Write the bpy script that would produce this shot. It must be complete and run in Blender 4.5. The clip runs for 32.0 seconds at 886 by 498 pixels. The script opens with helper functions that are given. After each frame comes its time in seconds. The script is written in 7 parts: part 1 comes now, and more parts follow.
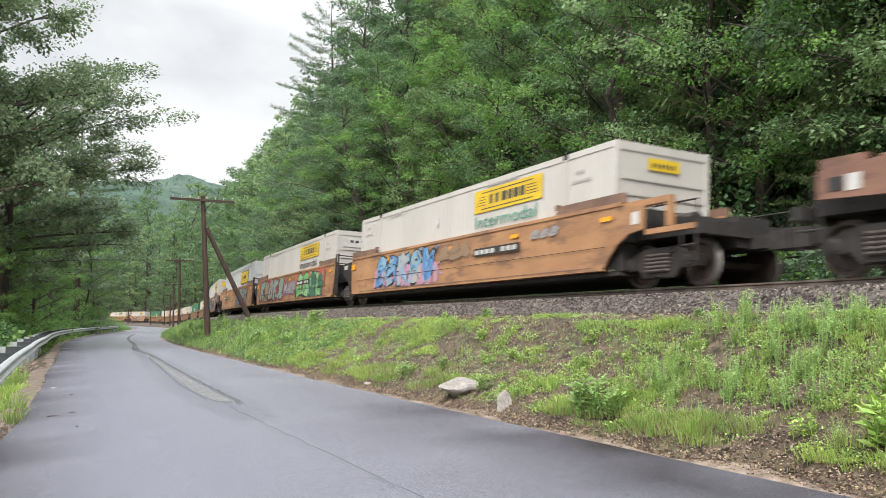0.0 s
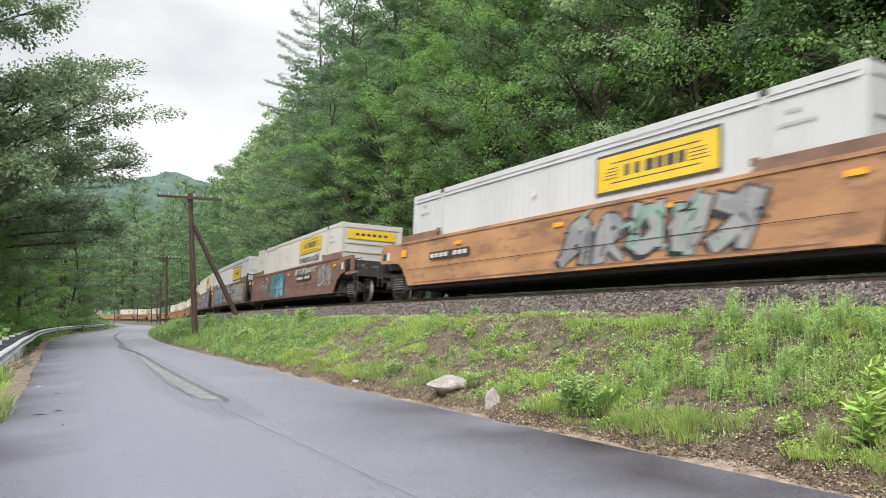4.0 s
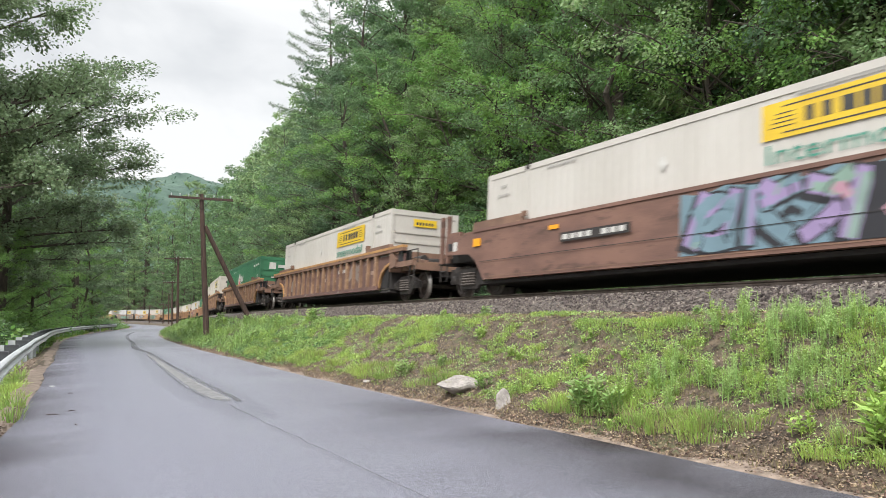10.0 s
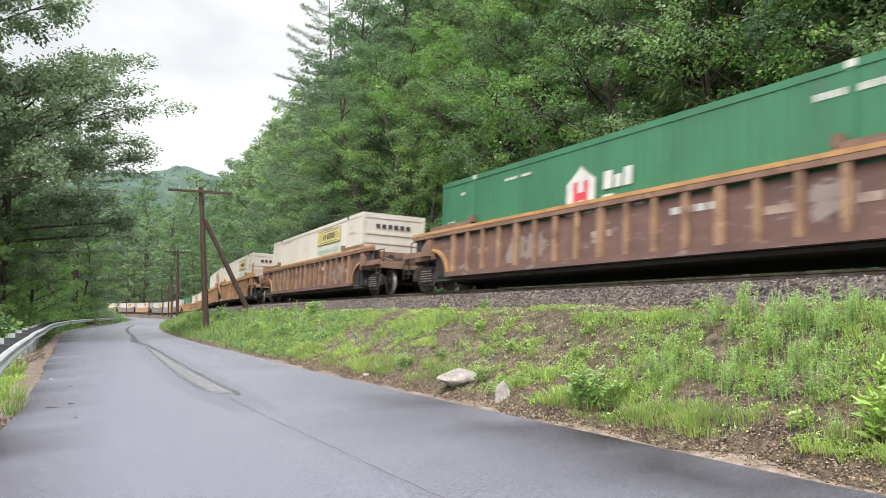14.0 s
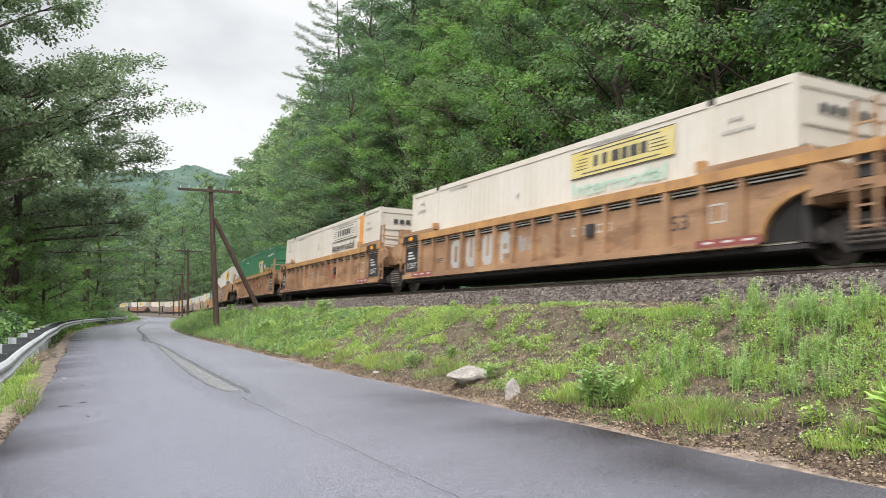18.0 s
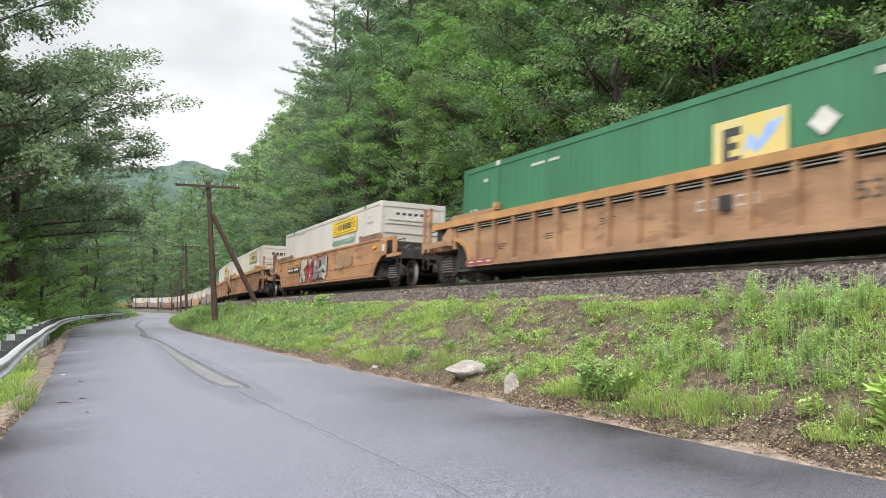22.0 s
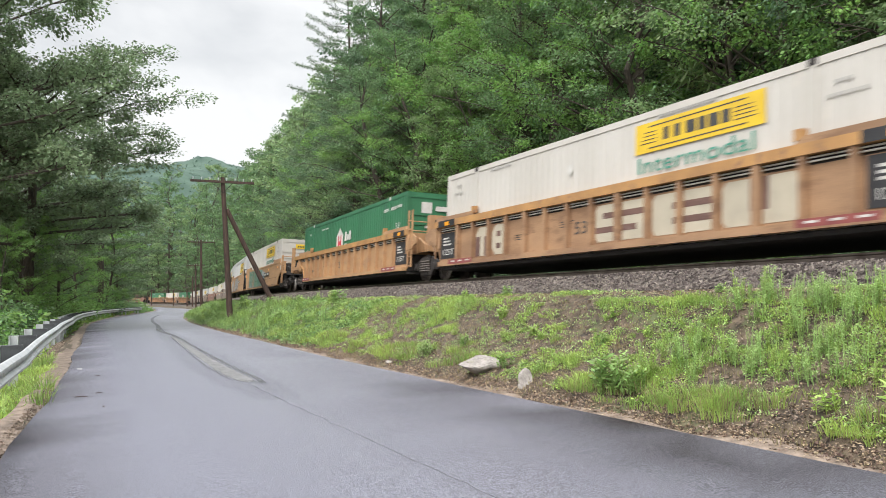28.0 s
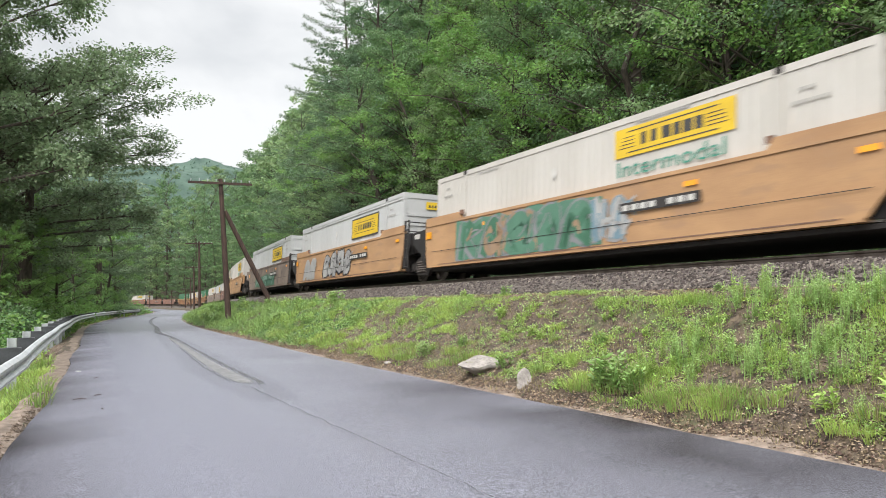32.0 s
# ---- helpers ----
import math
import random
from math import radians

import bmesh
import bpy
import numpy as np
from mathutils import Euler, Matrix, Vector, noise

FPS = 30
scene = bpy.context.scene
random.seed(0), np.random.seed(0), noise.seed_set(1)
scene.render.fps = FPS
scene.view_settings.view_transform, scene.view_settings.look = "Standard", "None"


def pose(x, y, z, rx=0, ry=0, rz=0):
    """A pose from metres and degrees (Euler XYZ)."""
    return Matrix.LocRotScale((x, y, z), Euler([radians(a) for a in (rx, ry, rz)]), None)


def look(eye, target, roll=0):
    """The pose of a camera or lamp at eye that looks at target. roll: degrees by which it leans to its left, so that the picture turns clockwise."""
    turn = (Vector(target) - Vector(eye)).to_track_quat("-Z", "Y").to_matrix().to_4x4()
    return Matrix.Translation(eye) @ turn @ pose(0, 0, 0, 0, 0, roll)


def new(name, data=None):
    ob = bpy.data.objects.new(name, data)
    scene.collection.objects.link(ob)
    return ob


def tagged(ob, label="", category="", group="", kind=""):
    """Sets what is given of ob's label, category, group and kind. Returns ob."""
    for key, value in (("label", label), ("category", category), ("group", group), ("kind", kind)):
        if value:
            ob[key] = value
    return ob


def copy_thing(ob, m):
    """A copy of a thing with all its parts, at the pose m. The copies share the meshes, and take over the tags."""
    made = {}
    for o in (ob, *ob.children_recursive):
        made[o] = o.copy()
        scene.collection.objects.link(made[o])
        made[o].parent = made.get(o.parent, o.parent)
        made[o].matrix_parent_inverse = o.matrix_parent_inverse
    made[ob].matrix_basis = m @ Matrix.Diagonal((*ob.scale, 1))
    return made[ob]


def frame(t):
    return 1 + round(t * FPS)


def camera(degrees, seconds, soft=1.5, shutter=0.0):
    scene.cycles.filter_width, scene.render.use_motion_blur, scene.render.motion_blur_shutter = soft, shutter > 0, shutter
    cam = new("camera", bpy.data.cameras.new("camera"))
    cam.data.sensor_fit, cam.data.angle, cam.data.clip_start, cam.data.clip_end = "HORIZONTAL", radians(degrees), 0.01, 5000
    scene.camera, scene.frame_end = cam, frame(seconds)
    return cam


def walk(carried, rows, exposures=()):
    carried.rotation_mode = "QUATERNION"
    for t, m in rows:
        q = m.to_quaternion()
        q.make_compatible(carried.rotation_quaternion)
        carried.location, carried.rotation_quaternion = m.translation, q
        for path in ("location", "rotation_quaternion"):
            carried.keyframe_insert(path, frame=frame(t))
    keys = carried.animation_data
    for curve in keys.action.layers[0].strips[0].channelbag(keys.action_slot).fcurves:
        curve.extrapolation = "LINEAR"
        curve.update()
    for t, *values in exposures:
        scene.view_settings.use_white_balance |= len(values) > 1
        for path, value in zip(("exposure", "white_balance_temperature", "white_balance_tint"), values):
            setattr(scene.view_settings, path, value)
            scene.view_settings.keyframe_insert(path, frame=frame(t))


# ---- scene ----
# ---- camera ----
EYE = 1.6
PATH = [
    (0, 94.526, 0.015, 0.138), (0.5, 94.523, 0.004, 0.113), (1, 94.528, -0.030, 0.030),
    (1.5, 94.539, -0.068, -0.100), (2, 94.542, -0.079, -0.247), (2.5, 94.529, -0.074, -0.390),
    (3, 94.493, -0.049, -0.519), (3.5, 94.443, -0.035, -0.635), (5.5, 94.190, 0.207, -0.589),
    (6, 94.155, 0.217, -0.497), (6.5, 94.152, 0.164, -0.425), (7, 94.189, 0.067, -0.345),
    (7.5, 94.248, -0.001, -0.250), (8, 94.309, -0.045, -0.161), (8.5, 94.354, -0.062, -0.078),
    (9, 94.375, -0.037, -0.008), (9.5, 94.385, 0.010, 0.039), (10, 94.389, 0.060, 0.052),
    (10.5, 94.380, 0.099, 0.031), (11, 94.340, 0.118, -0.010), (11.5, 94.271, 0.132, -0.052),
    (12, 94.181, 0.148, -0.091), (12.5, 94.082, 0.147, -0.133), (13, 93.995, 0.126, -0.156),
    (13.5, 93.950, 0.066, -0.111), (14, 93.949, -0.016, 0.022), (14.5, 93.965, -0.069, 0.206),
    (16.5, 93.838, 0.106, 0.818), (17, 93.838, 0.171, 0.806), (17.5, 93.815, 0.241, 0.759),
    (18, 93.767, 0.317, 0.680), (18.5, 93.698, 0.401, 0.596), (19, 93.618, 0.478, 0.535),
    (19.5, 93.539, 0.527, 0.515), (20, 93.471, 0.535, 0.530), (20.5, 93.411, 0.549, 0.561),
    (21, 93.372, 0.578, 0.583), (21.5, 93.374, 0.591, 0.581), (22, 93.382, 0.608, 0.571),
    (22.5, 93.360, 0.651, 0.577), (23, 93.318, 0.717, 0.611), (23.5, 93.290, 0.771, 0.679),
    (24, 93.300, 0.791, 0.787), (24.5, 93.344, 0.773, 0.941), (25, 93.381, 0.735, 1.136),
    (25.5, 93.380, 0.723, 1.359), (27.5, 93.060, 0.587, 1.685), (28, 93.065, 0.588, 1.511),
    (28.5, 93.087, 0.600, 1.355), (29, 93.128, 0.617, 1.248), (29.5, 93.171, 0.667, 1.205),
    (30, 93.200, 0.720, 1.213), (30.5, 93.205, 0.750, 1.250), (31, 93.181, 0.787, 1.302),
    (31.5, 93.136, 0.835, 1.357), (32, 93.086, 0.882, 1.408),
]
cam = camera(55.91, 32.0, soft=0.75, shutter=0.5)
# the clip's camera opens up a little while the dark green containers fill the view
EXPOSURE = [(0, 0.60), (9, 0.57), (12, 0.60), (13, 0.68), (14.3, 0.70), (15.5, 0.60), (20, 0.54), (21.8, 0.60), (23, 0.66), (24, 0.57), (29, 0.58), (30.5, 0.67), (31.2, 0.65), (32, 0.56)]
walk(cam, [(t, pose(0, 0, EYE, rx, ry, rz)) for t, rx, ry, rz in PATH], EXPOSURE)

# ---- sky and sun ----
SUN_AZ, SUN_EL = radians(200), radians(52)


def make_sky():
    world = bpy.data.worlds.new("overcast_sky")
    world.use_nodes = True
    scene.world = world
    nt = world.node_tree
    nt.nodes.clear()
    N, K = nt.nodes.new, nt.links.new
    out, bg = N("ShaderNodeOutputWorld"), N("ShaderNodeBackground")
    sky = N("ShaderNodeTexSky")
    sky.sky_type, sky.sun_disc = "NISHITA", False
    sky.sun_elevation, sky.sun_rotation = SUN_EL, SUN_AZ
    sky.air_density, sky.dust_density = 1.0, 3.0
    tc = N("ShaderNodeTexCoord")
    mp = N("ShaderNodeMapping")
    mp.inputs["Scale"].default_value = (1.0, 1.0, 1.7)
    K(tc.outputs["Generated"], mp.inputs["Vector"])
    nz = N("ShaderNodeTexNoise")
    nz.inputs["Scale"].default_value, nz.inputs["Detail"].default_value = 2.7, 6
    nz.inputs["Distortion"].default_value = 0.35
    K(mp.outputs["Vector"], nz.inputs["Vector"])
    ramp = N("ShaderNodeValToRGB")
    ramp.color_ramp.elements[0].position, ramp.color_ramp.elements[0].color = 0.37, (0.475, 0.49, 0.505, 1)
    ramp.color_ramp.elements[1].position, ramp.color_ramp.elements[1].color = 0.56, (0.715, 0.72, 0.722, 1)
    K(nz.outputs["Fac"], ramp.inputs["Fac"])
    # an overcast sky grows brighter towards the zenith
    sep = N("ShaderNodeSeparateXYZ")
    K(tc.outputs["Generated"], sep.inputs["Vector"])
    up = N("ShaderNodeMapRange")
    up.inputs["From Min"].default_value, up.inputs["From Max"].default_value = 0.34, 0.9
    up.inputs["To Min"].default_value, up.inputs["To Max"].default_value = 1.0, 4.0
    K(sep.outputs["Z"], up.inputs["Value"])
    mul = N("ShaderNodeVectorMath")
    mul.operation = "SCALE"
    K(ramp.outputs["Color"], mul.inputs[0])
    K(up.outputs["Result"], mul.inputs["Scale"])
    thin = N("ShaderNodeVectorMath")
    thin.operation = "SCALE"
    thin.inputs["Scale"].default_value = 0.10
    K(sky.outputs["Color"], thin.inputs[0])
    mix = N("ShaderNodeMix")
    mix.data_type = "RGBA"
    mix.inputs["Factor"].default_value = 0.90
    K(thin.outputs["Vector"], mix.inputs["A"])
    K(mul.outputs["Vector"], mix.inputs["B"])
    K(mix.outputs["Result"], bg.inputs["Color"])
    bg.inputs["Strength"].default_value = 1.0
    K(bg.outputs["Background"], out.inputs["Surface"])
    sun = bpy.data.lights.new("sun", "SUN")
    sun.energy, sun.angle, sun.color = 2.4, radians(24), (1.0, 0.975, 0.94)
    ob = new("sun", sun)
    d = Vector((math.sin(SUN_AZ) * math.cos(SUN_EL), math.cos(SUN_AZ) * math.cos(SUN_EL), math.sin(SUN_EL)))
    ob.matrix_world = look(tuple(d * 100), (0, 0, 0))


make_sky()

# ---- the line of the railway: arc length s runs away from the camera, w across it (minus: towards the road) ----
KS = (-60.1, -60, 0, 20, 40, 60, 90, 130, 180, 230, 280, 340, 360, 360.1)
KK = (0, 0.00355, 0.00355, 0.00273, 0.00166, 0.00212, 0.00215, -0.0016, -0.00132, -0.0015, -0.00444, -0.00462, -0.004, 0)
TS = np.arange(-420, 800, 0.5)
_k = np.interp(TS, KS, KK)
TH = np.concatenate([[0], np.cumsum((_k[1:] + _k[:-1]) / 4)])
TH = TH - np.interp(0, TS, TH) - 0.5169
TX = np.concatenate([[0], np.cumsum((np.sin(TH)[1:] + np.sin(TH)[:-1]) / 4)])
TY = np.concatenate([[0], np.cumsum((np.cos(TH)[1:] + np.cos(TH)[:-1]) / 4)])
TX = TX - np.interp(0, TS, TX) + 12.13
TY = TY - np.interp(0, TS, TY) + 4.503
CANT = 0.056


def rail_z(s):
    s = np.minimum(s, 235.0)
    s = np.maximum(s, -120.0)
    return EYE + 0.624 - 0.0074 * s - 0.00002 * s * s


def road_z(s):
    return -0.007 * np.minimum(np.maximum(0, s - 31), 210)


def sw(s, w):
    """World x, y of the place at s along the line and w across it."""
    x, y, th = np.interp(s, TS, TX), np.interp(s, TS, TY), np.interp(s, TS, TH)
    return x + w * np.cos(th), y - w * np.sin(th)


ROAD_R = -6.0


def road_l(s):
    """Offset of the road's edge on the guardrail side."""
    return float(np.interp(s, (-20, 10, 13, 16, 21.5, 33, 45, 64, 90, 200), (-13.6, -13.0, -12.75, -12.45, -12.15, -11.85, -11.95, -12.45, -12.6, -12.4)))


def ground_h(s, w):
    """Height of the bare ground."""
    zr, z0 = rail_z(s), road_z(s)
    n = noise.noise(Vector((s * 0.11, w * 0.13, 3.1))) * 0.5 + noise.noise(Vector((s * 0.5, w * 0.5, 7.7))) * 0.16
    top, rl = zr - 0.42, road_l(s)
    pts_w = (-400, -120, -60, -26, -17, rl - 1.2, rl - 0.15, rl, ROAD_R, -5.85, -5.2, -4.2, -3.5, -3.0, -1.7, 0, 1.7, 3.2, 4.6, 8, 30, 80, 160, 400)
    hill = 0.55 + 0.12 * noise.noise(Vector((s * 0.012, 0.4, 0.2)))
    pts_z = (6, 2, -2 + z0, -3.6 + z0, -1.6 + z0, -0.3 + z0, z0 - 0.02, z0 - 0.05, z0 - 0.05, z0 + 0.02, z0 + 0.36, z0 * 0.52 + top * 0.48 + 0.05,
             z0 * 0.16 + top * 0.84, top - 0.13, top - 0.05, top - 0.05, top - 0.05, top - 0.8, top - 0.7, top + 0.6, top + 22 * hill + 0.6, top + 24, top + 26, top + 26)
    z = float(np.interp(w, pts_w, pts_z))
    rough = 0.0 if rl - 0.3 < w < ROAD_R + 0.1 else min(1.0, abs(w - (ROAD_R + 0.1)) * 0.8) if w < -3.2 and w > ROAD_R else 0.0 if -3.2 <= w <= 3.2 else 1.0
    return z + n * rough * (0.35 if w > -13 and w < 5 else 0.9)


def on(s, w, dz=0.0):
    x, y = sw(s, w)
    return Vector((float(x), float(y), ground_h(s, w) + dz))

# ---- materials ----
def mat(name, a, b=None, rough=0.7, metal=0.0, scale=4.0, fine=60.0, bump=0.15, spread=(0.35, 0.65), spots=None, island=0.0, obj=0.0, stretch=(1, 1, 1), rough2=None, trans=0.0):
    """A surface whose colour runs from a to b in patches (scale) with fine grain; spots=(colour, scale, amount) adds stains."""
    b = b or tuple(c * 0.78 for c in a)
    m = bpy.data.materials.new(name)
    m.use_nodes = True
    nt = m.node_tree
    N, K = nt.nodes.new, nt.links.new
    p = nt.nodes["Principled BSDF"]
    tc, mp = N("ShaderNodeTexCoord"), N("ShaderNodeMapping")
    mp.inputs["Scale"].default_value = stretch
    K(tc.outputs["Object"], mp.inputs["Vector"])
    n1, n2 = N("ShaderNodeTexNoise"), N("ShaderNodeTexNoise")
    for n, sc, det in ((n1, scale, 6), (n2, fine, 3)):
        n.inputs["Scale"].default_value, n.inputs["Detail"].default_value = sc, det
        K(mp.outputs["Vector"], n.inputs["Vector"])
    ramp = N("ShaderNodeValToRGB")
    ramp.color_ramp.elements[0].position, ramp.color_ramp.elements[1].position = spread
    ramp.color_ramp.elements[0].color, ramp.color_ramp.elements[1].color = (*b, 1), (*a, 1)
    add = N("ShaderNodeMath")
    add.operation = "MULTIPLY_ADD"
    add.inputs[1].default_value = 0.35
    K(n2.outputs["Fac"], add.inputs[0])
    sub = N("ShaderNodeMath")
    sub.operation = "SUBTRACT"
    sub.inputs[1].default_value = 0.175
    K(n1.outputs["Fac"], sub.inputs[0])
    K(sub.outputs[0], add.inputs[2])
    K(add.outputs[0], ramp.inputs["Fac"])
    col = ramp.outputs["Color"]
    if spots:
        n3, r3, mx = N("ShaderNodeTexNoise"), N("ShaderNodeValToRGB"), N("ShaderNodeMix")
        n3.inputs["Scale"].default_value, n3.inputs["Detail"].default_value = spots[1], 8
        n3.inputs["Roughness"].default_value = 0.65
        K(mp.outputs["Vector"], n3.inputs["Vector"])
        e0, e1 = r3.color_ramp.elements
        e0.position, e1.position = 0.68 - spots[2] * 0.4, 0.78 - spots[2] * 0.4
        e0.color, e1.color = (0, 0, 0, 1), (1, 1, 1, 1)
        K(n3.outputs["Fac"], r3.inputs["Fac"])
        mx.data_type = "RGBA"
        mx.inputs["B"].default_value = (*spots[0], 1)
        K(col, mx.inputs["A"])
        K(r3.outputs["Color"], mx.inputs["Factor"])
        col = mx.outputs["Result"]
    if island or obj:
        hs, mr = N("ShaderNodeHueSaturation"), N("ShaderNodeMapRange")
        if island:
            src = N("ShaderNodeNewGeometry").outputs["Random Per Island"]
        else:
            src = N("ShaderNodeObjectInfo").outputs["Random"]
        v = island or obj
        mr.inputs["To Min"].default_value, mr.inputs["To Max"].default_value = 1 - v, 1 + v
        K(src, mr.inputs["Value"])
        K(mr.outputs["Result"], hs.inputs["Value"])
        h2 = N("ShaderNodeMapRange")
        h2.inputs["To Min"].default_value, h2.inputs["To Max"].default_value = 0.5 - v * 0.05, 0.5 + v * 0.05
        K(src, h2.inputs["Value"])
        K(h2.outputs["Result"], hs.inputs["Hue"])
        K(col, hs.inputs["Color"])
        col = hs.outputs["Color"]
    K(col, p.inputs["Base Color"])
    p.inputs["Metallic"].default_value = metal
    if rough2 is not None:
        rr = N("ShaderNodeMapRange")
        rr.inputs["From Min"].default_value, rr.inputs["From Max"].default_value = spread
        rr.inputs["To Min"].default_value, rr.inputs["To Max"].default_value = rough2, rough
        K(n1.outputs["Fac"], rr.inputs["Value"])
        K(rr.outputs["Result"], p.inputs["Roughness"])
    else:
        p.inputs["Roughness"].default_value = rough
    if bump:
        bp = N("ShaderNodeBump")
        bp.inputs["Strength"].default_value, bp.inputs["Distance"].default_value = bump, 0.02
        K(add.outputs[0], bp.inputs["Height"])
        K(bp.outputs["Normal"], p.inputs["Normal"])
    if trans:
        tr, ms = N("ShaderNodeBsdfTranslucent"), N("ShaderNodeMixShader")
        K(col, tr.inputs["Color"])
        ms.inputs["Fac"].default_value = trans
        K(p.outputs["BSDF"], ms.inputs[1])
        K(tr.outputs["BSDF"], ms.inputs[2])
        K(ms.outputs["Shader"], nt.nodes["Material Output"].inputs["Surface"])
    return m


def edge_damp_and_reflection(m):
    """Brown damp film on the asphalt, and the wooded bank's dark reflection painted in, where the sheet's own margin
    mask says so.
    """
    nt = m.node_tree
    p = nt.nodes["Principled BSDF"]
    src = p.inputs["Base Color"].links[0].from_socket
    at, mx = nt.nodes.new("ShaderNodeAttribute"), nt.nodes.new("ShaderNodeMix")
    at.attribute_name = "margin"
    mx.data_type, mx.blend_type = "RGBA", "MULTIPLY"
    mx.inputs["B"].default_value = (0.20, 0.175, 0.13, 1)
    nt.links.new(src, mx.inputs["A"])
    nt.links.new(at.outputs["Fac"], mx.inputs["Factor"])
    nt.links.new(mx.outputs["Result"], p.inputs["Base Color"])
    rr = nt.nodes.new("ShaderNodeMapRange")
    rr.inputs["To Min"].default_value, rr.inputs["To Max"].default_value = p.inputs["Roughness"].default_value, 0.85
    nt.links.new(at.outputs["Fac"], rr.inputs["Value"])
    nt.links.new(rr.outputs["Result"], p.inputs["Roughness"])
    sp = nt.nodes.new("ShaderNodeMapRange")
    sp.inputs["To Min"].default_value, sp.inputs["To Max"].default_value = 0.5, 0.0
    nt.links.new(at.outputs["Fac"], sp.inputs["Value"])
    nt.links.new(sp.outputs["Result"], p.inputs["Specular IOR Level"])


def fading(m, most, speck=14.0):
    """Lets the surface under a thin film show through, most at the film's rims."""
    nt = m.node_tree
    N, K = nt.nodes.new, nt.links.new
    at, nz, tc = N("ShaderNodeAttribute"), N("ShaderNodeTexNoise"), N("ShaderNodeTexCoord")
    at.attribute_name = "fade"
    nz.inputs["Scale"].default_value, nz.inputs["Detail"].default_value = speck, 5
    K(tc.outputs["Object"], nz.inputs["Vector"])
    add, rng = N("ShaderNodeMath"), N("ShaderNodeMapRange")
    K(at.outputs["Fac"], add.inputs[0])
    K(nz.outputs["Fac"], add.inputs[1])
    rng.inputs["From Min"].default_value, rng.inputs["From Max"].default_value = 0.62, 1.35
    rng.inputs["To Min"].default_value, rng.inputs["To Max"].default_value = 0.0, most
    K(add.outputs[0], rng.inputs["Value"])
    tr, ms = N("ShaderNodeBsdfTransparent"), N("ShaderNodeMixShader")
    K(rng.outputs["Result"], ms.inputs["Fac"])
    K(tr.outputs["BSDF"], ms.inputs[1])
    K(nt.nodes["Principled BSDF"].outputs["BSDF"], ms.inputs[2])
    K(ms.outputs["Shader"], nt.nodes["Material Output"].inputs["Surface"])


